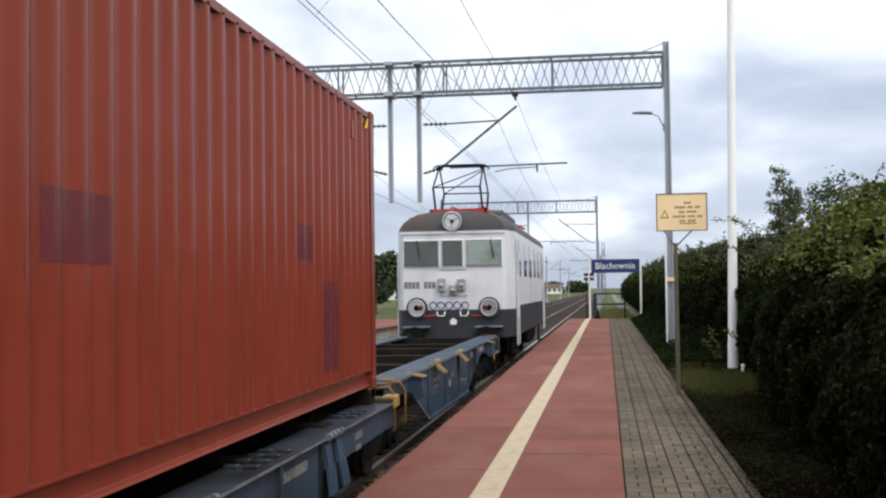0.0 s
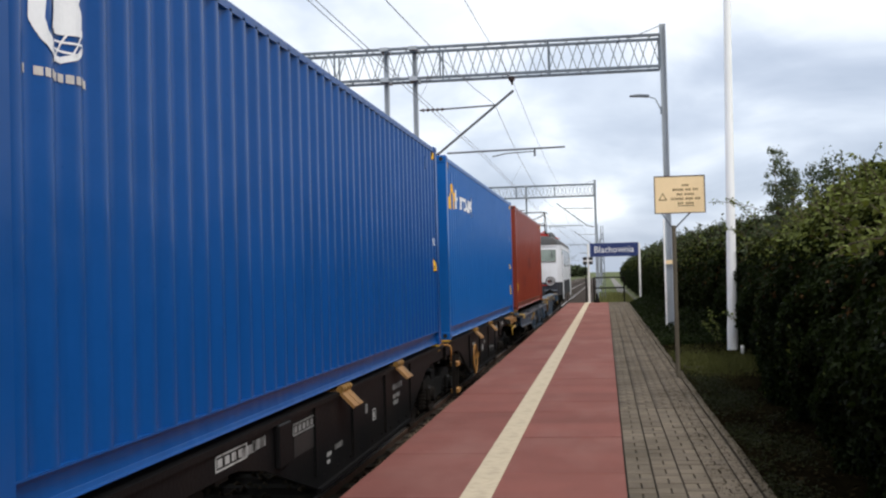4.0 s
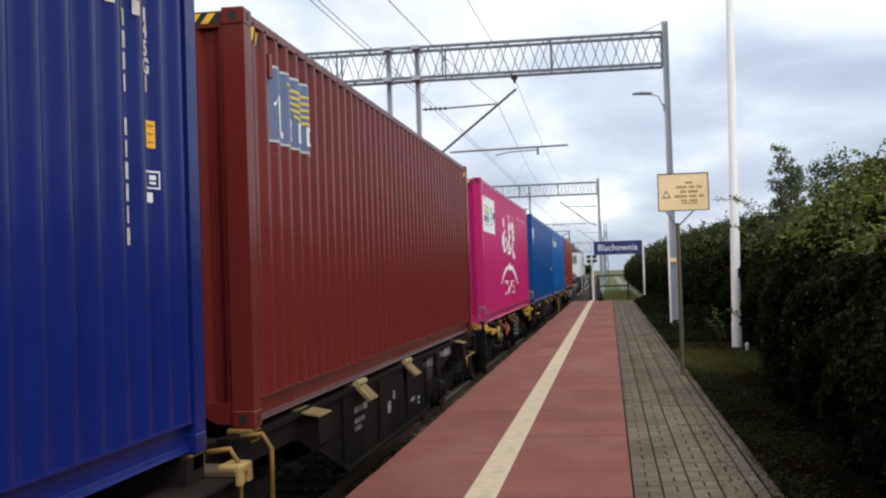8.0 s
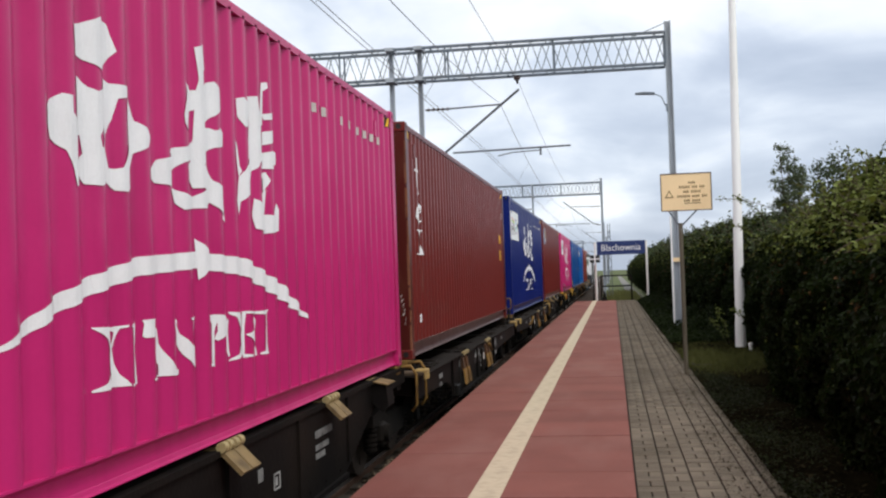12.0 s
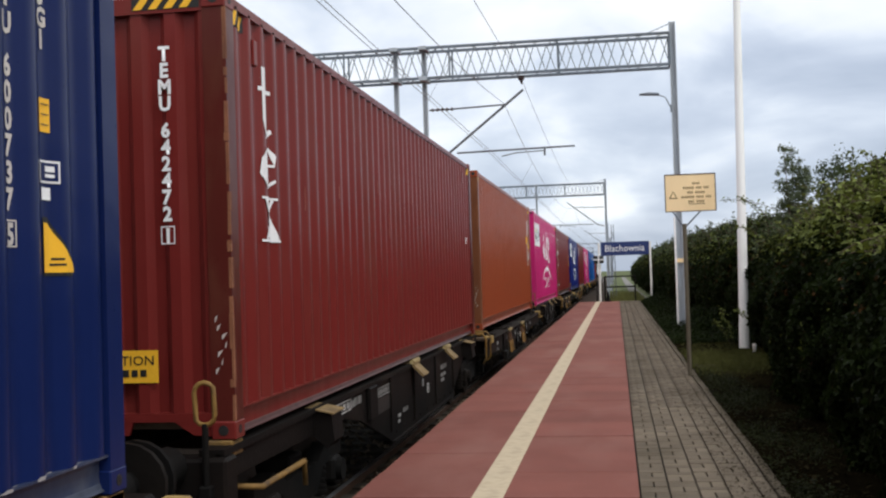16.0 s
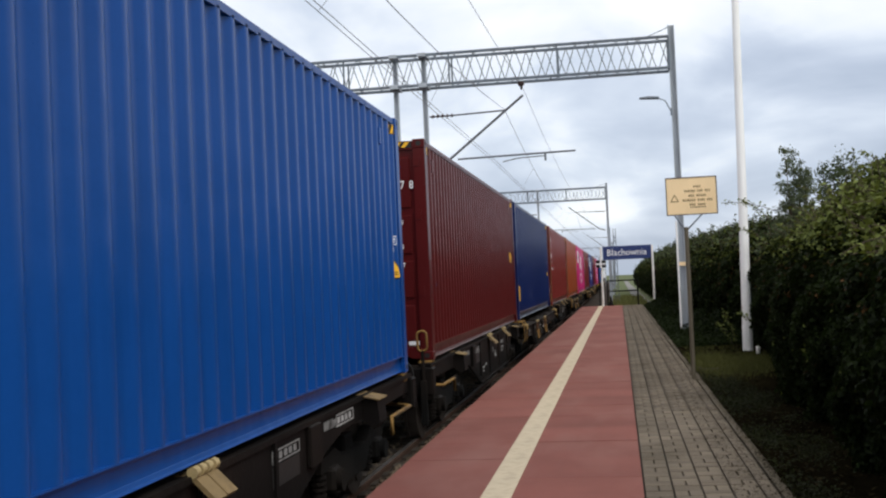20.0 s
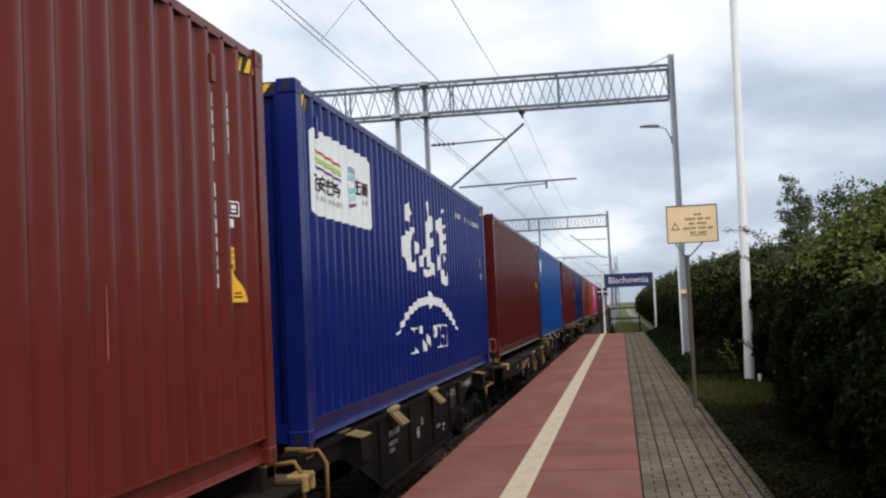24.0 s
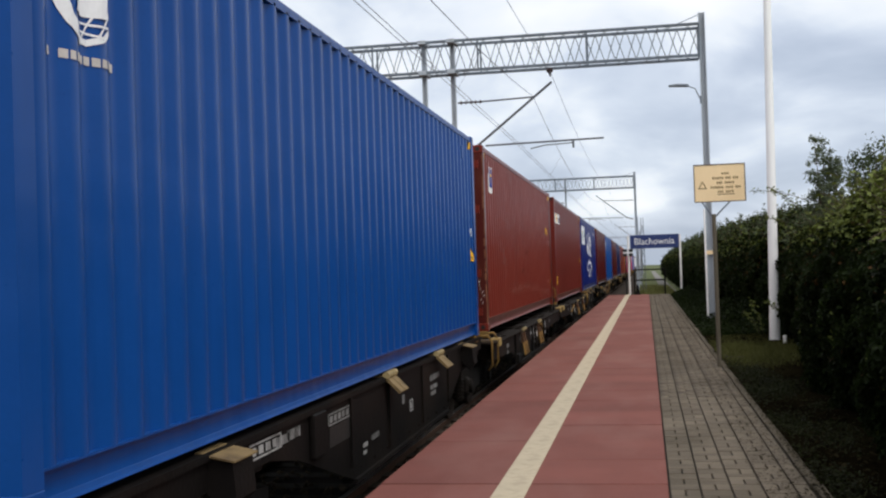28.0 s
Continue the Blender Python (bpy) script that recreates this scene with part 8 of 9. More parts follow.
    for d in (-1, 1):
        arms.append(((-0.61, py + d * 1.0, pz + 0.62), (0.61, py + d * 1.0, pz + 0.62), 0.018))
        arms.append(((-0.61, py + d * 1.0, pz + 0.62), (0.55, py + d * 0.15, top - 0.14), 0.014))
    for a, b, r in arms:
        bm = BM()
        rod(bm, a, b, r, 6)
        part("pantograph_arm", bm, M["under"], p, "dark pantograph arm")
    bm = BM()
    for d in (-0.16, 0.16):
        tube(bm, [(-0.74, py + d, top - 0.10), (-0.66, py + d, top - 0.02), (-0.5, py + d, top), (0.5, py + d, top), (0.66, py + d, top - 0.02), (0.74, py + d, top - 0.10)], 0.02, 6)
    box(bm, -0.6, -0.52, py - 0.16, py + 0.16, top - 0.1, top - 0.04)
    box(bm, 0.52, 0.6, py - 0.16, py + 0.16, top - 0.1, top - 0.04)
    part("collector_head", bm, M["under"], p)
    py2 = Lb - 1.9
    bm = BM()
    box(bm, -0.75, 0.75, py2 - 0.7, py2 + 0.7, pz + 0.02, pz + 0.1)
    for d in (-0.3, 0.3):
        tube(bm, [(-0.95, py2 + d, pz + 0.1), (-0.6, py2 + d, pz + 0.26), (0.6, py2 + d, pz + 0.26), (0.95, py2 + d, pz + 0.1)], 0.03, 6)
    part("folded_pantograph", bm, M["redpaint"], t)
    for x, y in ((-0.6, 1.3), (0.6, 1.3), (-0.6, 2.5), (0.6, 2.5), (0.3, 3.2), (-0.3, 3.4), (0.5, 3.9), (-0.5, 4.2)):
        bm = BM()
        insulator(bm, (x, y, 4.0), (x, y, 4.22 if y < 3 else 4.42), 0.08)
        part("roof_insulator", bm, M["redpaint"], t, "red ribbed roof insulator")
    for x in (-0.42, 0.42):
        bm = BM()
        tube(bm, [(x, 2.4, 4.3), (x, 3.2, 4.46), (x, 4.6, 4.46), (x, 5.4, 4.36)], 0.025, 6)
        part("roof_busbar", bm, M["redpaint"], t, "red roof conductor")
    bm = BM()
    prism(bm, [(4.4, 4.0), (4.5, 4.36), (4.8, 4.46), (9.4, 4.46), (9.7, 4.36), (9.8, 4.0)], -0.8, 0.8, "x")
    part("roof_hatch", bm, M["loco_roof"], t)
    MOVING.append((t, 15.85, RAIL_Z, -0.12))
    return t


locomotive()


# ---- planting ----
def leaf_cloud(name, blobs, count, size, seed, material, shell=0.62, droop=0.2, up=0.0):
    """Leaves of two folded triangles scattered over the skin of overlapping lobes (x, y, z, rx, ry, rz)."""
    rng = np.random.default_rng(seed)
    b = np.array(blobs, float)
    area = (b[:, 3] * b[:, 4] + b[:, 4] * b[:, 5] + b[:, 3] * b[:, 5])
    idx = rng.choice(len(b), count, p=area / area.sum())
    d = rng.normal(size=(count, 3))
    d[:, 2] = np.where(d[:, 2] < -up, -d[:, 2], d[:, 2]) if up else d[:, 2]
    d /= np.linalg.norm(d, axis=1, keepdims=True)
    rad = shell + (1.06 - shell) * rng.random(count) ** 0.6
    rad += 0.10 * np.sin(d[:, 0] * 9 + idx) * np.sin(d[:, 2] * 8 + idx * 2)
    rad += np.where(rng.random(count) < 0.07, 0.3 * rng.random(count), 0.0)
    p = b[idx, :3] + d * b[idx, 3:] * rad[:, None]
    n = d * 0.7 + rng.normal(0, 0.6, (count, 3)) + (0, 0, 0.35)
    n /= np.linalg.norm(n, axis=1, keepdims=True)
    u = np.cross(n, rng.normal(size=(count, 3)))
    u /= np.linalg.norm(u, axis=1, keepdims=True)
    w = np.cross(n, u)
    s = (size * rng.uniform(0.6, 1.35, count))[:, None]
    tip, mid_l, mid_r, stem = p + u * s * 0.55 - n * s * droop, p + w * s * 0.33 + n * s * 0.1, p - w * s * 0.33 + n * s * 0.1, p - u * s * 0.5
    v = np.stack([stem, mid_r, tip, mid_l], 1).reshape(-1, 3)
    k = np.arange(count) * 4
    f = np.concatenate([np.stack([k, k + 1, k + 2], 1), np.stack([k, k + 2, k + 3], 1)])
    return from_arrays(name, v, f, material)


def core_mesh(name, blobs, seed, k=0.66):
    rng = np.random.default_rng(seed)
    bm = BM()
    for x, y, z, rx, ry, rz in blobs:
        r = bmesh.ops.create_icosphere(bm, subdivisions=2, radius=1.0)
        for v in r["verts"]:
            c = v.co.copy()
            j = k * (1 + 0.22 * noise.noise(c * 2.3 + Vector((x, y, z))))
            v.co = Vector((x + c.x * rx * j, y + c.y * ry * j, z + c.z * rz * j))
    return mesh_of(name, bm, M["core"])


# the hedge as one long uneven mound: its front face and crest by the distance along the platform
HEDGE_Y = [4.0, 6.0, 9.0, 11.5, 14.0, 16.5, 19.0, 22.0, 24.4, 28.5, 34.0, 41.0, 49.0, 58.0, 70.0, 84.0, 100.0, 122.0, 150.0, 190.0]
HEDGE_X = [1.72, 1.78, 1.86, 1.95, 2.08, 2.35, 2.62, 2.85, 2.85, 2.6, 2.35, 2.25, 2.2, 2.3, 2.4, 2.35, 2.35, 2.4, 2.5, 2.6]
HEDGE_TOP = [2.15, 2.2, 2.32, 2.45, 2.62, 2.75, 2.72, 2.68, 2.65, 2.75, 2.8, 2.9, 3.0, 3.1, 3.2, 3.3, 3.4, 3.4, 3.4, 3.4]
MOUND_X = [0.12, 0.0, -0.06, 0.02, 0.16, 0.5, 0.95, 1.45, 2.0, 2.7]
MOUND_Z = [-0.05, 0.16, 0.36, 0.5, 0.62, 0.75, 0.88, 0.98, 1.0, 0.86]
MOUND_S = np.concatenate([[0.0], np.cumsum(np.hypot(np.diff(MOUND_X), 2.8 * np.diff(MOUND_Z)))])


def mound(s, y):
    """Points and outward normals of the hedge's skin, by the length up its profile and the distance along it."""
    x0, top = np.interp(y, HEDGE_Y, HEDGE_X), np.interp(y, HEDGE_Y, HEDGE_TOP)
    dx, dz = np.interp(s, MOUND_S, MOUND_X), np.interp(s, MOUND_S, MOUND_Z)
    e = 0.08
    tx = np.interp(s + e, MOUND_S, MOUND_X) - np.interp(s - e, MOUND_S, MOUND_X)
    tz = 2.8 * (np.interp(s + e, MOUND_S, MOUND_Z) - np.interp(s - e, MOUND_S, MOUND_Z))
    k = np.hypot(tx, tz) + 1e-6
    n = np.stack([-tz / k, 0 * s, tx / k], -1)
    bulge = 0.17 * np.sin(1.9 * y + 1.3) * np.sin(2.2 * s + 0.7 * y) + 0.11 * np.sin(4.7 * y + 2 * s) * np.sin(5.1 * s - 1.1 * y) + 0.06 * np.sin(11.3 * y - 3 * s) * np.sin(9.1 * s + 2.0) + 0.10 * np.sin(0.83 * y + 2.1)
    p = np.stack([x0 + dx, y, dz * top], -1) + n * bulge[..., None]
    return p, n


def leaf_blades(name, p, n, size, rg, material, droop=0.2):
    """A folded four-cornered leaf at each point, roughly square to the given normal."""
    count = len(p)
    n = n + rg.normal(0, 0.55, (count, 3)) + (0, 0, 0.3)
    n /= np.linalg.norm(n, axis=1, keepdims=True)
    u = np.cross(n, rg.normal(size=(count, 3)))
    u /= np.linalg.norm(u, axis=1, keepdims=True)
    w = np.cross(n, u)
    s = (size * rg.uniform(0.6, 1.4, count))[:, None]
    v = np.stack([p - u * s * 0.5, p - w * s * 0.32 + n * s * 0.1, p + u * s * 0.58 - n * s * droop, p + w * s * 0.32 + n * s * 0.1], 1).reshape(-1, 3)
    k = np.arange(count) * 4
    return from_arrays(name, v, np.concatenate([np.stack([k, k + 1, k + 2], 1), np.stack([k, k + 2, k + 3], 1)]), material)


def arching_canes(rg, starts, normals, length, gap):
    """Thin shoots that rise from the skin and bow over; gives their lines and the places of their leaves."""
    lines, spots, faces = [], [], []
    for p, n in zip(starts, normals):
        d = Vector(n) * 0.55 + Vector((rg.normal(0, 0.5), rg.normal(0, 0.5), rg.uniform(0.3, 1.1)))
        d.normalize()
        q, line = Vector(p) - Vector(n) * 0.12, []
        for _ in range(int(length * rg.uniform(0.5, 1.3) / gap) + 2):
            line.append(q.copy())
            side = d.cross(Vector((rg.normal(), rg.normal(), rg.normal()))).normalized()
            spots.append(q + side * gap * 0.6)
            faces.append(side * 0.3 + Vector((0, 0, 0.7)))
            q = q + d * gap
            d = (d + Vector((0, 0, -0.09))).normalized()
        lines.append(line)
    return lines, np.array([tuple(v) for v in spots]), np.array([tuple(v) for v in faces])


def hedge_bush(y0, y1, seed, count, size, canes):
    t = thing("bush", "dense dark green hedge bush, leaves painted paler on top for skylight", "bush", "hedge bushes along the platform")
    rg = np.random.default_rng(seed)
    full = MOUND_S[-1]
    # near-black sheet below the leaves stands in for the hedge's inner shade
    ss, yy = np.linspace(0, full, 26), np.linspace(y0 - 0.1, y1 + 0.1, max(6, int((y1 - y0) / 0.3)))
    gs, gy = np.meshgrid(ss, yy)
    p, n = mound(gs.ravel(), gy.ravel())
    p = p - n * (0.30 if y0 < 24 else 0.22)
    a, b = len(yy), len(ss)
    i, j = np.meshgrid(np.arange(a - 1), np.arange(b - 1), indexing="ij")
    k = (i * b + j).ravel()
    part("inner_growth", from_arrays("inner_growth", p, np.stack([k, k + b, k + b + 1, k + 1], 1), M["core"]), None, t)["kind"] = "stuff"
    bm = BM()
    for _ in range(7):
        q, _n = mound(np.array([rg.uniform(0.5, 3.2)]), np.array([rg.uniform(y0, y1)]))
        base = Vector((q[0][0] + rg.uniform(0.25, 0.6), q[0][1] + rg.uniform(-0.3, 0.3), -0.2))
        top = Vector(q[0]) + Vector((0.1, 0, 0.0))
        mid = base.lerp(top, 0.55) + Vector((rg.uniform(0, 0.2), rg.uniform(-0.2, 0.2), 0))
        rod(bm, base, mid, 0.035, 6, 0.024)
        rod(bm, mid, top, 0.024, 5, 0.01)
    part("stem", bm, M["bark"], t)["kind"] = "stuff"
    # leaves in loose clumps with holes between them
    s, y = rg.uniform(0, full, count), rg.uniform(y0, y1, count)
    p, n = mound(s, y)
    clump = np.sin(6.1 * y + 3.3 * s) * np.sin(7.3 * s - 2.9 * y) + 0.6 * np.sin(15 * y + 4 * s) * np.sin(13 * s) + rg.normal(0, 0.35, count)
    deep = 0.02 + rg.exponential(0.10, count) + 0.10 * np.clip(-clump, 0, 1)
    keep = (clump > -0.75) & (deep < 0.5)
    p, n, deep, s = p[keep], n[keep], deep[keep], s[keep]
    p = p - n * (deep - 0.06)[:, None]
    # pale leaves mostly high and outermost: skylight put into the colour
    skylit = rg.random(len(p)) < np.clip((p[:, 2] - 1.62) / 0.6, 0.004, 0.72) * np.interp(p[:, 1], [20, 26, 60], [1.0, 0.35, 0.22]) * np.clip(1.5 - deep / 0.16, 0, 1)
    red = ~skylit & (rg.random(len(p)) < np.where((p[:, 2] > 1.2) & (p[:, 2] < 2.5), 0.05, 0.004))
    rest = ~skylit & ~red
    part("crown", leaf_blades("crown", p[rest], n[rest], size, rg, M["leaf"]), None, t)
    part("young_leaves", leaf_blades("young_leaves", p[skylit], n[skylit], size * 1.15, rg, M["leaf_dry"]), None, t, "yellow-green leaves, paler on the crest for skylight")
    part("red_leaves", leaf_blades("red_leaves", p[red], n[red], size, rg, M["leaf_red"]), None, t, "reddish-brown turning leaves")["kind"] = "stuff"
    s, y = np.clip(rg.normal(3.1, 0.6, canes), 2.3, full - 0.2), rg.uniform(y0, y1, canes)
    q, n = mound(s, y)
    lines, spots, faces = arching_canes(rg, q, n, 0.5, 0.05 if y0 < 24 else 0.09)
    bm = BM()
    for line in lines:
        if len(line) > 2:
            tube(bm, line, 0.005, 3)
    part("shoot", bm, M["bark"], t, "thin arching shoots")["kind"] = "stuff"
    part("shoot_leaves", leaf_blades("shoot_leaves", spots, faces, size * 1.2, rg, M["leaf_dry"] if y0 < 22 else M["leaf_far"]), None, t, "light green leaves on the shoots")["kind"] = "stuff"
    return t


for k, (y0, y1) in enumerate(zip(HEDGE_Y[:-1], HEDGE_Y[1:])):
    if y0 < 24:
        hedge_bush(y0, y1, 30 + k, int(15500 * (y1 - y0)), 0.062, int(26 * (y1 - y0)))
    else:
        hedge_bush(y0, y1, 30 + k, int(26000 if y0 < 60 else 15000), 0.08 if y0 < 60 else 0.14, 60)


def pole_twigs():
    """Loose shoots that hang out of the hedge across the white post."""
    t = thing("twig", "loose leafy shoots leaning out of the hedge", "twig")
    rg = np.random.default_rng(9)
    for a, b, c in (((3.1, 22.6, 2.7), (2.6, 22.8, 2.95), (2.12, 22.9, 2.93)), ((3.0, 22.6, 2.5), (2.75, 22.8, 2.85), (2.45, 22.9, 3.0)), ((2.9, 22.7, 2.1), (2.6, 22.9, 2.4), (2.4, 23.0, 2.38)), ((2.75, 23.0, 0.3), (2.55, 23.1, 0.66), (2.33, 23.2, 0.7)), ((2.35, 24.5, -0.05), (2.2, 24.4, 0.35), (1.98, 24.3, 0.5)), ((2.4, 24.5, -0.05), (2.32, 24.4, 0.45), (2.15, 24.3, 0.68))):
        a, b, c = Vector(a), Vector(b), Vector(c)
        line = [a.lerp(b, u).lerp(b.lerp(c, u), u) for u in [k / 14 for k in range(15)]]
        bm = tube(BM(), line, 0.006, 4)
        stem = part("stem", bm, M["bark"], t)
        spots = np.array([tuple(v + Vector(rg.normal(0, 0.03, 3))) for v in line[2:] for _ in range(3)])
        part("leaf_spray", leaf_blades("leaf_spray", spots, np.tile((0.0, -0.3, 0.6), (len(spots), 1)), 0.065, rg, M["leaf_dry"]), None, stem)["kind"] = "stuff"
    return t


pole_twigs()


def feather_shrub(x, y, h, r, seed, count, leaf):
    """Open upright shrub behind the hedge: forked stems with loose clumps of fine leaves."""
    t = thing("shrub", "open feathery shrub standing out above the hedge", "shrub", "shrubs above the hedge", at=(x, y, -0.1))
    rg = np.random.default_rng(seed)
    bm, clumps = BM(), []
    for _ in range(7):
        a = rg.uniform(0, 6.28)
        lean = r * rg.uniform(0.1, 0.9)
        top = Vector((lean * math.cos(a), lean * math.sin(a), h * rg.uniform(0.78, 1.0)))
        mid = Vector((top.x * 0.35, top.y * 0.35, h * 0.5))
        rod(bm, (rg.uniform(-0.08, 0.08), rg.uniform(-0.08, 0.08), 0), mid, 0.03, 6, 0.018)
        rod(bm, mid, top, 0.018, 5, 0.004)
        for u in np.linspace(0.25, 1.0, 8):
            c = mid.lerp(top, u)
            w = (1.12 - u) * r * 0.5
            for _ in range(2):
                q = c + Vector((rg.normal(0, w), rg.normal(0, w), rg.normal(0, 0.06)))
                rod(bm, c, q, 0.006, 4, 0.002)
                k = rg.uniform(0.07, 0.17)
                clumps.append((q.x, q.y, q.z, k, k, k * 0.8))
    part("stem", bm, M["bark"], t)
    part("crown", leaf_cloud("crown", clumps, count, 0.05, seed, M[leaf], shell=0.1), None, t)
    return t


feather_shrub(3.68, 24.0, 4.2, 0.5, 501, 5200, "leaf_feather")
feather_shrub(3.75, 20.0, 3.62, 0.4, 502, 3200, "leaf_far")
feather_shrub(3.3, 16.0, 3.3, 0.28, 503, 1300, "leaf_far")
feather_shrub(3.2, 12.9, 2.75, 0.3, 505, 1100, "leaf_far")


def undergrowth():
    """Low weeds between the kerb and the hedge farther along."""
    rg = np.random.default_rng(61)
    n = 24000
    y = 25.5 + 34 * rg.random(n) ** 1.3
    u = rg.random(n)
    x0 = np.interp(y, HEDGE_Y, HEDGE_X)
    x = 1.22 + (x0 + 0.25 - 1.22) * u
    h = (0.1 + 0.75 * u ** 0.9) * (0.7 + 0.5 * np.sin(1.3 * y + 2 * x) * np.sin(0.7 * y - x)) * np.clip((y - 25) / 2.0, 0.15, 1)
    p = np.stack([x, y, -0.1 + h * rg.random(n) ** 0.5], 1)
    ob = new("undergrowth", leaf_blades("undergrowth", p, np.tile((-0.3, -0.3, 0.5), (n, 1)), 0.075, rg, M["leaf"]))
    tagged(ob, "low dark green weeds beside the kerb", "weeds", kind="stuff")


undergrowth()


def ground_litter():
    """Grass blades and leaf litter between the kerb and the hedge."""
    rg = np.random.default_rng(77)
    n = 26000
    y = np.where(rg.random(n) < 0.3, 8 + 52 * rg.random(n), rg.normal(20.8, 2.0, n))
    x = 1.2 + 1.7 * rg.random(n)
    keep = (np.sin(y * 1.1 + x * 2.0) + np.sin(y * 0.37 - x) + rg.normal(0, 0.5, n) > 0.2) & (y > 24) | (np.abs(y - 20.9) < 0.8 + 2.8 * rg.random(n))
    x, y = x[keep], y[keep]
    n = len(x)
    a, h = rg.uniform(0, 6.28, n), rg.uniform(0.03, 0.10, n)
    w = rg.uniform(0.004, 0.009, n)
    lean = rg.normal(0, 0.05, (n, 2))
    z = np.full(n, -0.11)
    p0 = np.stack([x - w * np.cos(a), y - w * np.sin(a), z], 1)
    p1 = np.stack([x + w * np.cos(a), y + w * np.sin(a), z], 1)
    p2 = np.stack([x + lean[:, 0], y + lean[:, 1], z + h], 1)
    k = np.arange(n) * 3
    ob = new("grass_blades", from_arrays("grass_blades", np.stack([p0, p1, p2], 1).reshape(-1, 3), np.stack([k, k + 1, k + 2], 1), M["grass_blade"]))
    tagged(ob, "sparse green grass blades beside the kerb", "grass", kind="stuff")
    n = 5000
    c = np.stack([rg.uniform(1.16, 2.9, n), 7.5 + 40 * rg.random(n) ** 1.4, rg.uniform(-0.105, -0.085, n)], 1)
    a = rg.uniform(0, 6.28, n)
    s = rg.uniform(0.012, 0.035, n)[:, None]
    u = np.stack([np.cos(a), np.sin(a), rg.normal(0, 0.25, n)], 1) * s
    v = np.stack([-np.sin(a), np.cos(a), rg.normal(0, 0.25, n)], 1) * s * 0.6
    k = np.arange(n) * 4
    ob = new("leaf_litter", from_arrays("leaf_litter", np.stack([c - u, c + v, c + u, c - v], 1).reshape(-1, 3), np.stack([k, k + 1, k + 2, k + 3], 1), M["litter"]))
    tagged(ob, "brown fallen leaves and crumbs on the soil", "leaf litter", kind="stuff")
    # low weeds in clumps along the kerb
    n = 9000
    clump = np.stack([1.16 + 0.75 * rg.random(60) ** 1.6, 7.0 + 12.5 * rg.random(60)], 1)
    p = clump[rg.integers(0, 60, n)] + rg.normal(0, 1, (n, 2)) * (0.12, 0.30)
    p = p[(p[:, 0] > 1.14) & (p[:, 0] < 2.6)]
    n = len(p)
    p = np.concatenate([p, -0.105 + 0.05 * rg.random((n, 1))], 1)
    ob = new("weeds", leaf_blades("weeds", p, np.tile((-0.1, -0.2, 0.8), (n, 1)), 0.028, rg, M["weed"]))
    tagged(ob, "low dark green weeds and moss on the soil by the kerb", "weeds", kind="stuff")
    # crumbs of soil swept onto the pavers beside the kerb
    n = 7000
    c = np.stack([PAV_R + 0.06 - 0.42 * rg.random(n) ** 2.2, 7.0 + 30 * rg.random(n) ** 1.5, rg.uniform(0.004, 0.009, n)], 1)
    a = rg.uniform(0, 6.28, n)
    s = rg.uniform(0.004, 0.015, n)[:, None]
    u = np.stack([np.cos(a), np.sin(a), rg.normal(0, 0.15, n)], 1) * s
    v = np.stack([-np.sin(a), np.cos(a), rg.normal(0, 0.15, n)], 1) * s * 0.7
    k = np.arange(n) * 4
    ob = new("soil_crumbs", from_arrays("soil_crumbs", np.stack([c - u, c + v, c + u, c - v], 1).reshape(-1, 3), np.stack([k, k + 1, k + 2, k + 3], 1), M["litter"]))
    tagged(ob, "dark crumbs of soil on the pavers by the kerb", "leaf litter", kind="stuff")


ground_litter()


def dropped_board():
    for x, y, w, d, a in ((1.45, 19.6, 0.34, 0.07, 4), (1.3, 19.9, 0.09, 0.05, 20)):
        bm = BM()
        box(bm, -w / 2, w / 2, -d / 2, d / 2, 0, 0.03, 0.006)
        solo("board_scrap", bm, M["sleeper"], "pale scrap lying flat on the grass", "scrap", at=(x, y, -0.1), rz=a)


dropped_board()


def tree(name, label, x, y, h, r, seed, leaf="leaf_far", count=2500, size=0.5, group="distant trees"):
    t = thing(name, label, "tree", group, at=(x, y, -0.9))
    rng = np.random.default_rng(seed)
    bm = BM()
    rod(bm, (0, 0, 0), (0.1, 0, h * 0.45), 0.035 * h, 8, 0.02 * h)
    for _ in range(5):
        a = rng.uniform(0, 6.28)
        rod(bm, (0.1, 0, h * rng.uniform(0.3, 0.45)), (r * 0.6 * math.cos(a), r * 0.6 * math.sin(a), h * rng.uniform(0.55, 0.8)), 0.014 * h, 6, 0.005 * h)
    part("trunk", bm, M["bark"], t)
    bl = []
    for _ in range(9):
        a, q = rng.uniform(0, 6.28), rng.random() ** 0.5
        rr = r * rng.uniform(0.35, 0.6)
        bl.append((r * 0.65 * q * math.cos(a), r * 0.65 * q * math.sin(a), h * rng.uniform(0.42, 0.86), rr, rr, rr * 0.9))
    # near-black lobes fill the crown with painted shade
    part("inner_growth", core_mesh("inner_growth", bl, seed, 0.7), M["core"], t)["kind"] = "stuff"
    part("crown", leaf_cloud("crown", bl, count, size, seed, M[leaf], shell=0.6), M[leaf], t)
    return t


for k in range(16):
    tree("tree", "distant leafy tree beyond the opposite track", -24 - 3 * (k % 3), 34 + k * 9, 4.6 + (k * 7 % 5) * 0.6, 2.8, 200 + k)
for k in range(4):
    tree("tree", "distant leafy tree beside the path", 7 + (k % 3) * 3, 210 + k * 45, 4.0 + (k * 3 % 4) * 0.5, 2.6, 300 + k)
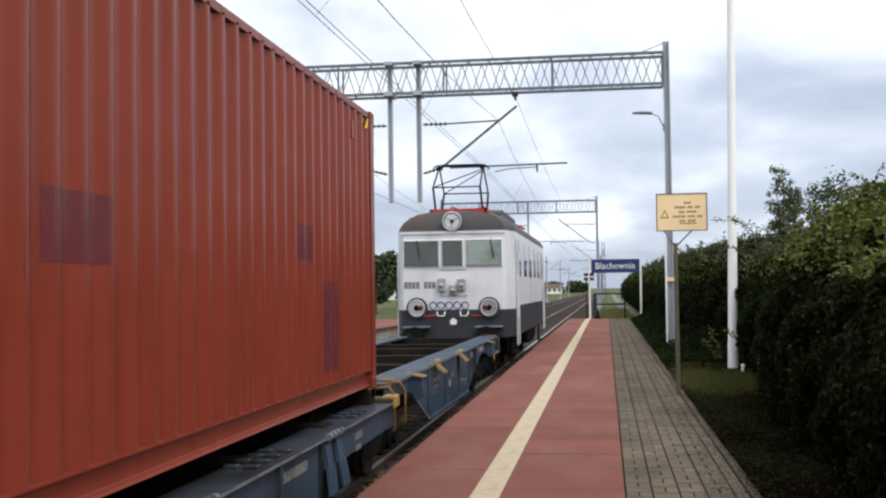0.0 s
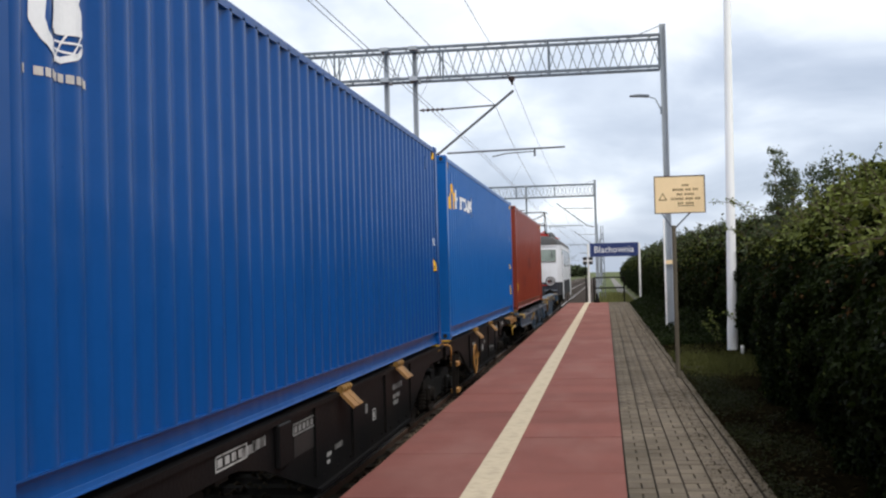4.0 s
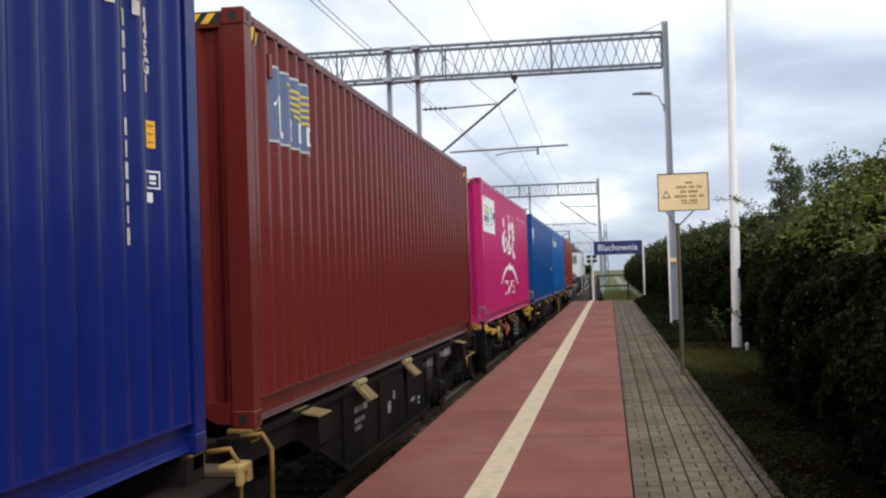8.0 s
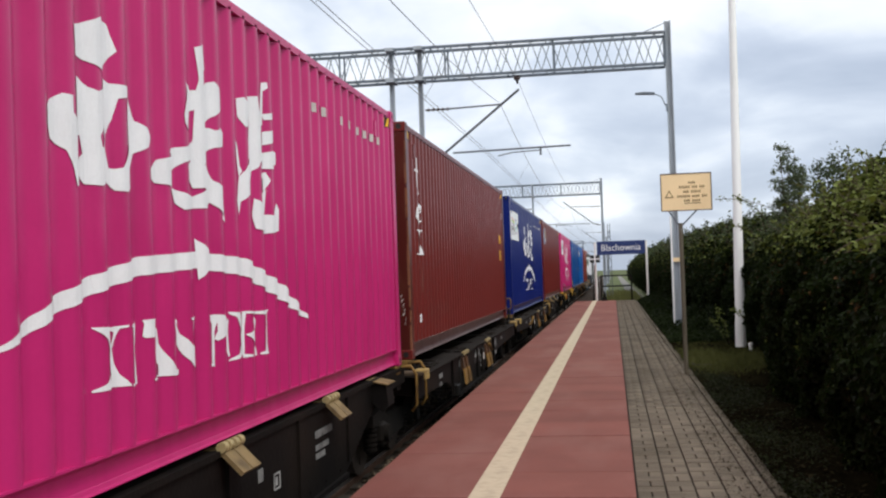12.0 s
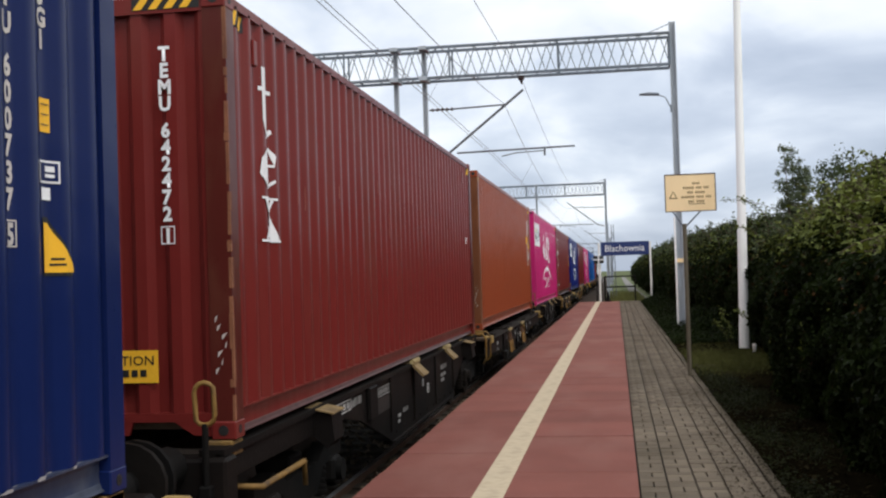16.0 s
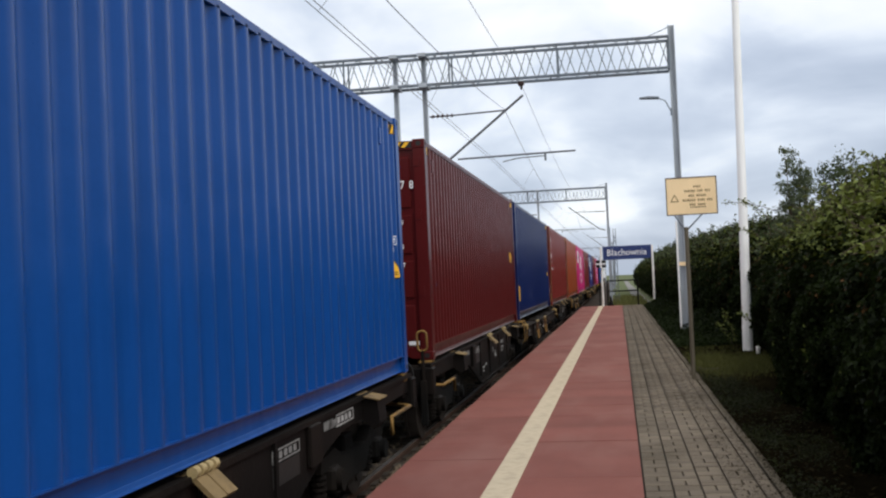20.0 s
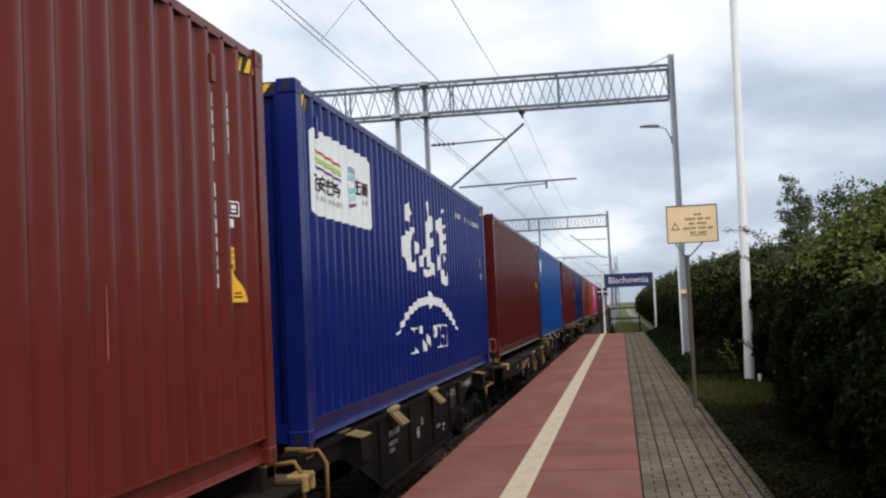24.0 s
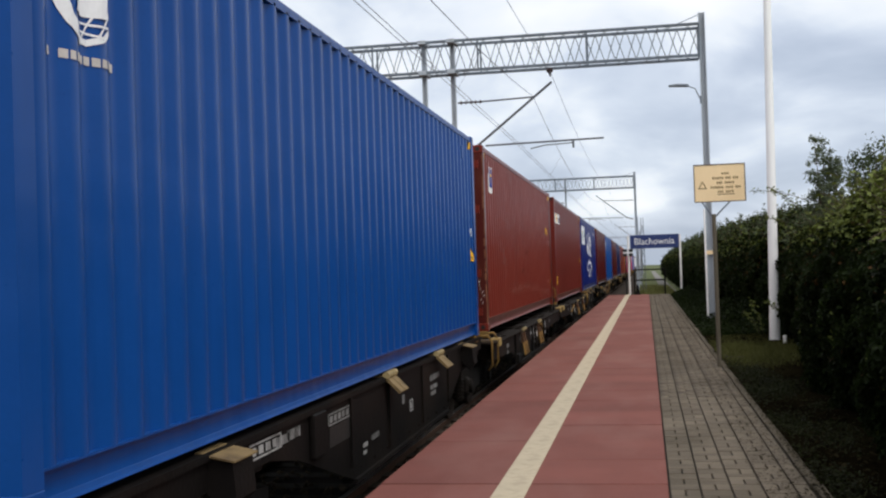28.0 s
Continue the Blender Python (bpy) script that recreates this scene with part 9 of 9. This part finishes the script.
for k in range(26):
    x = -170 + k * 11
    if -12 < x < 26:
        continue
    tree("tree", "far tree on the horizon", x, 520 + (k * 37 % 90), 4 + (k * 5 % 5) * 0.6, 6.5, 400 + k, count=900, size=1.6)


def house(x, y, w, d, h, rz, wall, label):
    t = thing("house", label, "house", "far houses", at=(x, y, -0.9), rz=rz)
    bm = BM()
    box(bm, -w / 2, w / 2, -d / 2, d / 2, 0, h)
    part("wall", bm, wall, t)
    bm = BM()
    prism(bm, [(-d / 2 - 0.4, h), (d / 2 + 0.4, h), (0, h + d * 0.4)], -w / 2 - 0.4, w / 2 + 0.4, "x")
    part("roof", bm, M["roofred"], t)
    for k in range(3):
        for z in (1.0, 3.6)[: 2 if h > 5 else 1]:
            bm = BM()
            xx = -w / 2 + w * (k + 0.5) / 3
            box(bm, xx - 0.6, xx + 0.6, -d / 2 - 0.05, -d / 2 + 0.02, z, z + 1.4)
            part("window", bm, M["glass"], t)
    return t


house(-24, 520, 7, 5, 2.6, 10, M["white"], "far white house with a brown pitched roof")
house(-60, 300, 10, 8, 3.4, -8, M["white"], "far low white house with a brown roof")
house(-32, 420, 11, 8, 5.4, 20, M["brick"], "far brick house with a brown roof")
house(-80, 360, 14, 9, 3.4, 0, M["white"], "far white shed with a brown roof")


def path():
    bm = BM()
    pts = [(1.95, 90), (1.95, 120), (2.0, 160), (2.1, 260), (2.3, 400)]
    for (xa, ya), (xb, yb) in zip(pts[:-1], pts[1:]):
        v = [bm.verts.new(p) for p in ((xa - 0.6, ya, -0.86), (xa + 0.6, ya, -0.86), (xb + 0.6, yb, -0.86), (xb - 0.6, yb, -0.86))]
        bm.faces.new(v)
    g = bmesh.ops.extrude_face_region(bm, geom=bm.faces[:])
    for e in g["geom"]:
        if isinstance(e, bmesh.types.BMVert):
            e.co.z += 0.03
    solo("path", bm, M["paver_path"], "pale gravel path running beside the railway", "path", kind="structure")


path()


def meadow_grass():
    """Tall dry grass past the platform end."""
    rg = np.random.default_rng(91)
    n = 16000
    y = 60.5 + 60 * rg.random(n) ** 1.6
    x = np.where(rg.random(n) < 0.7, rg.uniform(-0.6, 2.2, n), rg.uniform(-18, -10.7, n))
    a, h, w = rg.uniform(0, 6.28, n), rg.uniform(0.15, 0.55, n), rg.uniform(0.01, 0.03, n)
    z = np.full(n, -0.92)
    lean = rg.normal(0, 0.12, (n, 2))
    p0 = np.stack([x - w * np.cos(a), y - w * np.sin(a), z], 1)
    p1 = np.stack([x + w * np.cos(a), y + w * np.sin(a), z], 1)
    p2 = np.stack([x + lean[:, 0], y + lean[:, 1], z + h], 1)
    k = np.arange(n) * 3
    ob = new("tall_grass", from_arrays("tall_grass", np.stack([p0, p1, p2], 1).reshape(-1, 3), np.stack([k, k + 1, k + 2], 1), M["dry_grass"]))
    tagged(ob, "tall yellow-green grass beyond the platform end", "grass", kind="stuff")


meadow_grass()


def signal_mast(x, y, h, seed):
    t = thing("signal_mast", "thin grey lattice mast beside the far track", "mast", "far masts", at=(x, y, -0.9))
    bm = BM()
    for dx in (-0.18, 0.18):
        for dy in (-0.18, 0.18):
            rod(bm, (dx, dy, 0), (dx * 0.5, dy * 0.5, h), 0.03, 5)
    for k in range(int(h)):
        s = 0.18 * (1 - 0.5 * k / h)
        rod(bm, (-s, -s, k), (s, -s, k + 1), 0.015, 4)
        rod(bm, (s, -s, k), (-s, -s, k + 1), 0.015, 4)
    part("lattice", bm, M["bracket"], t)
    return t


signal_mast(-0.2, 96, 6.4, 1)
signal_mast(-12.5, 120, 7.5, 3)
signal_mast(-13.0, 180, 7.5, 4)


# ---- paving pieces ----
def paving():
    w_l, w_r = SEAM - EDGE - 0.008, RED_R - SEAM - 0.008
    slabs = []
    for w in (w_l, w_r):
        for length in (0.995, 0.978):  # a tight joint and an open one
            b = BM()
            box(b, 0, w, 0, length, -0.05, 0.0, 0.0025 if length > 0.98 else 0.006)
            slabs.append(mesh_of("slab", b, M["slab_red"]))
    open_joint = ({8, 10, 16, 21, 27, 30}, {8, 10, 11, 13, 14, 17, 22, 26, 31, 33})
    rg = random.Random(5)
    for k in range(56):
        y = 3.0 + k
        for col, x in enumerate((EDGE, SEAM)):
            me = slabs[col * 2 + (round(y) + 1 in open_joint[col])]
            part("slab", me, None, PLATFORM, at=pose(x + 0.004, y + 0.004, rg.uniform(-0.004, 0.0), rg.uniform(-0.12, 0.12), rg.uniform(-0.12, 0.12), 0))
    b = BM()
    for k in range(33):
        box(b, EDGE, RED_R - 0.004, 3.0 - k - 0.99, 3.0 - k - 0.01, -0.05, 0.0)
    part("slab_rest", b, M["slab_red"], PLATFORM)["kind"] = "stuff"
    b = BM()
    box(b, -1.085, -0.855, 0, 1.0, 0.0005, 0.006, 0.002)
    me = mesh_of("marking_strip", b, M["line"])
    for k in range(-32, 57):
        part("marking_strip", me, None, PLATFORM, at=Matrix.Translation((0, 2.6 + k * 1.0 - 0.1, 0)))
    # pavers: pairs of long stones and pairs of cross stones in columns
    b = BM()
    box(b, 0.007, 0.100, 0.004, 0.196, -0.05, 0.0, 0.004)
    long_me = mesh_of("paver", b, M["paver"])
    b = BM()
    box(b, 0.007, 0.203, 0.003, 0.097, -0.05, 0.0, 0.004)
    cross_me = mesh_of("paver", b, M["paver"])
    far = []
    for c in range(5):
        x = RED_R + 0.003 + c * 0.2085
        half_col = c == 4
        off = 0.2 * (c % 2)
        for k in range(-92, 131):
            y = 7.2 + k * 0.4 + off
            near = 0 <= k < 15
            if y > END_Y - 0.5:
                continue
            if near:
                part("paver", long_me, None, PLATFORM, at=Matrix.Translation((x, y, rg.uniform(-0.006, 0.0))))
                if half_col:
                    part("paver", long_me, None, PLATFORM, at=Matrix.Translation((x, y + 0.2, rg.uniform(-0.006, 0.0))))
                    continue
                part("paver", long_me, None, PLATFORM, at=Matrix.Translation((x + 0.104, y, rg.uniform(-0.006, 0.0))))
                part("paver", cross_me, None, PLATFORM, at=Matrix.Translation((x, y + 0.2, rg.uniform(-0.006, 0.0))))
                part("paver", cross_me, None, PLATFORM, at=Matrix.Translation((x, y + 0.3, rg.uniform(-0.006, 0.0))))
            else:
                cells = ((0.007, 0.100, 0.004, 0.196), (0.110, 0.203, 0.004, 0.196), (0.007, 0.203, 0.203, 0.297), (0.007, 0.203, 0.303, 0.397))
                if half_col:
                    cells = ((0.004, 0.101, 0.004, 0.196), (0.004, 0.101, 0.204, 0.396))
                for a, e, p, q in cells:
                    far.append((x + a, x + e, y + p, y + q, rg.uniform(-0.006, 0.0)))
    vs, fs = [], []
    for i, (x0, x1, y0, y1, z) in enumerate(far):
        vs += [(x0, y0, z), (x1, y0, z), (x1, y1, z), (x0, y1, z), (x0, y0, z - 0.04), (x1, y0, z - 0.04), (x1, y1, z - 0.04), (x0, y1, z - 0.04)]
        o = i * 8
        fs += [(o, o + 1, o + 2, o + 3), (o, o + 4, o + 5, o + 1), (o + 1, o + 5, o + 6, o + 2), (o + 2, o + 6, o + 7, o + 3), (o + 3, o + 7, o + 4, o)]
    ob = part("pavers_joined", from_arrays("pavers_joined", vs, fs, M["paver_far"]), None, PLATFORM)
    ob["kind"] = "stuff"
    b = BM()
    box(b, PAV_R + 0.002, PAV_R + 0.075, 0.004, 0.996, -0.2, 0.006, 0.006)
    me = mesh_of("kerb_stone", b, M["kerb"])
    for k in range(-32, 56):
        part("kerb_stone", me, None, PLATFORM, at=pose(rg.uniform(-0.008, 0.008), 3.0 + k, rg.uniform(-0.01, 0.004), 0, 0, rg.uniform(-0.4, 0.4)))


paving()


def motions():
    for ob, off, z, *aside in MOVING:
        walk(ob, [(t, pose(TRACK_X + sum(aside), s + off, z)) for t, s in TRAIN])
    ts, ss = [r[0] for r in TRAIN], [r[1] for r in TRAIN]
    fine = [k / 15 for k in range(421)]
    turn = [math.degrees(np.interp(t, ts, ss)) for t in fine]
    for w, y, z, r in WHEELS:
        walk(w, [(t, pose(0, y, z, -a / r)) for t, a in zip(fine, turn)])


motions()
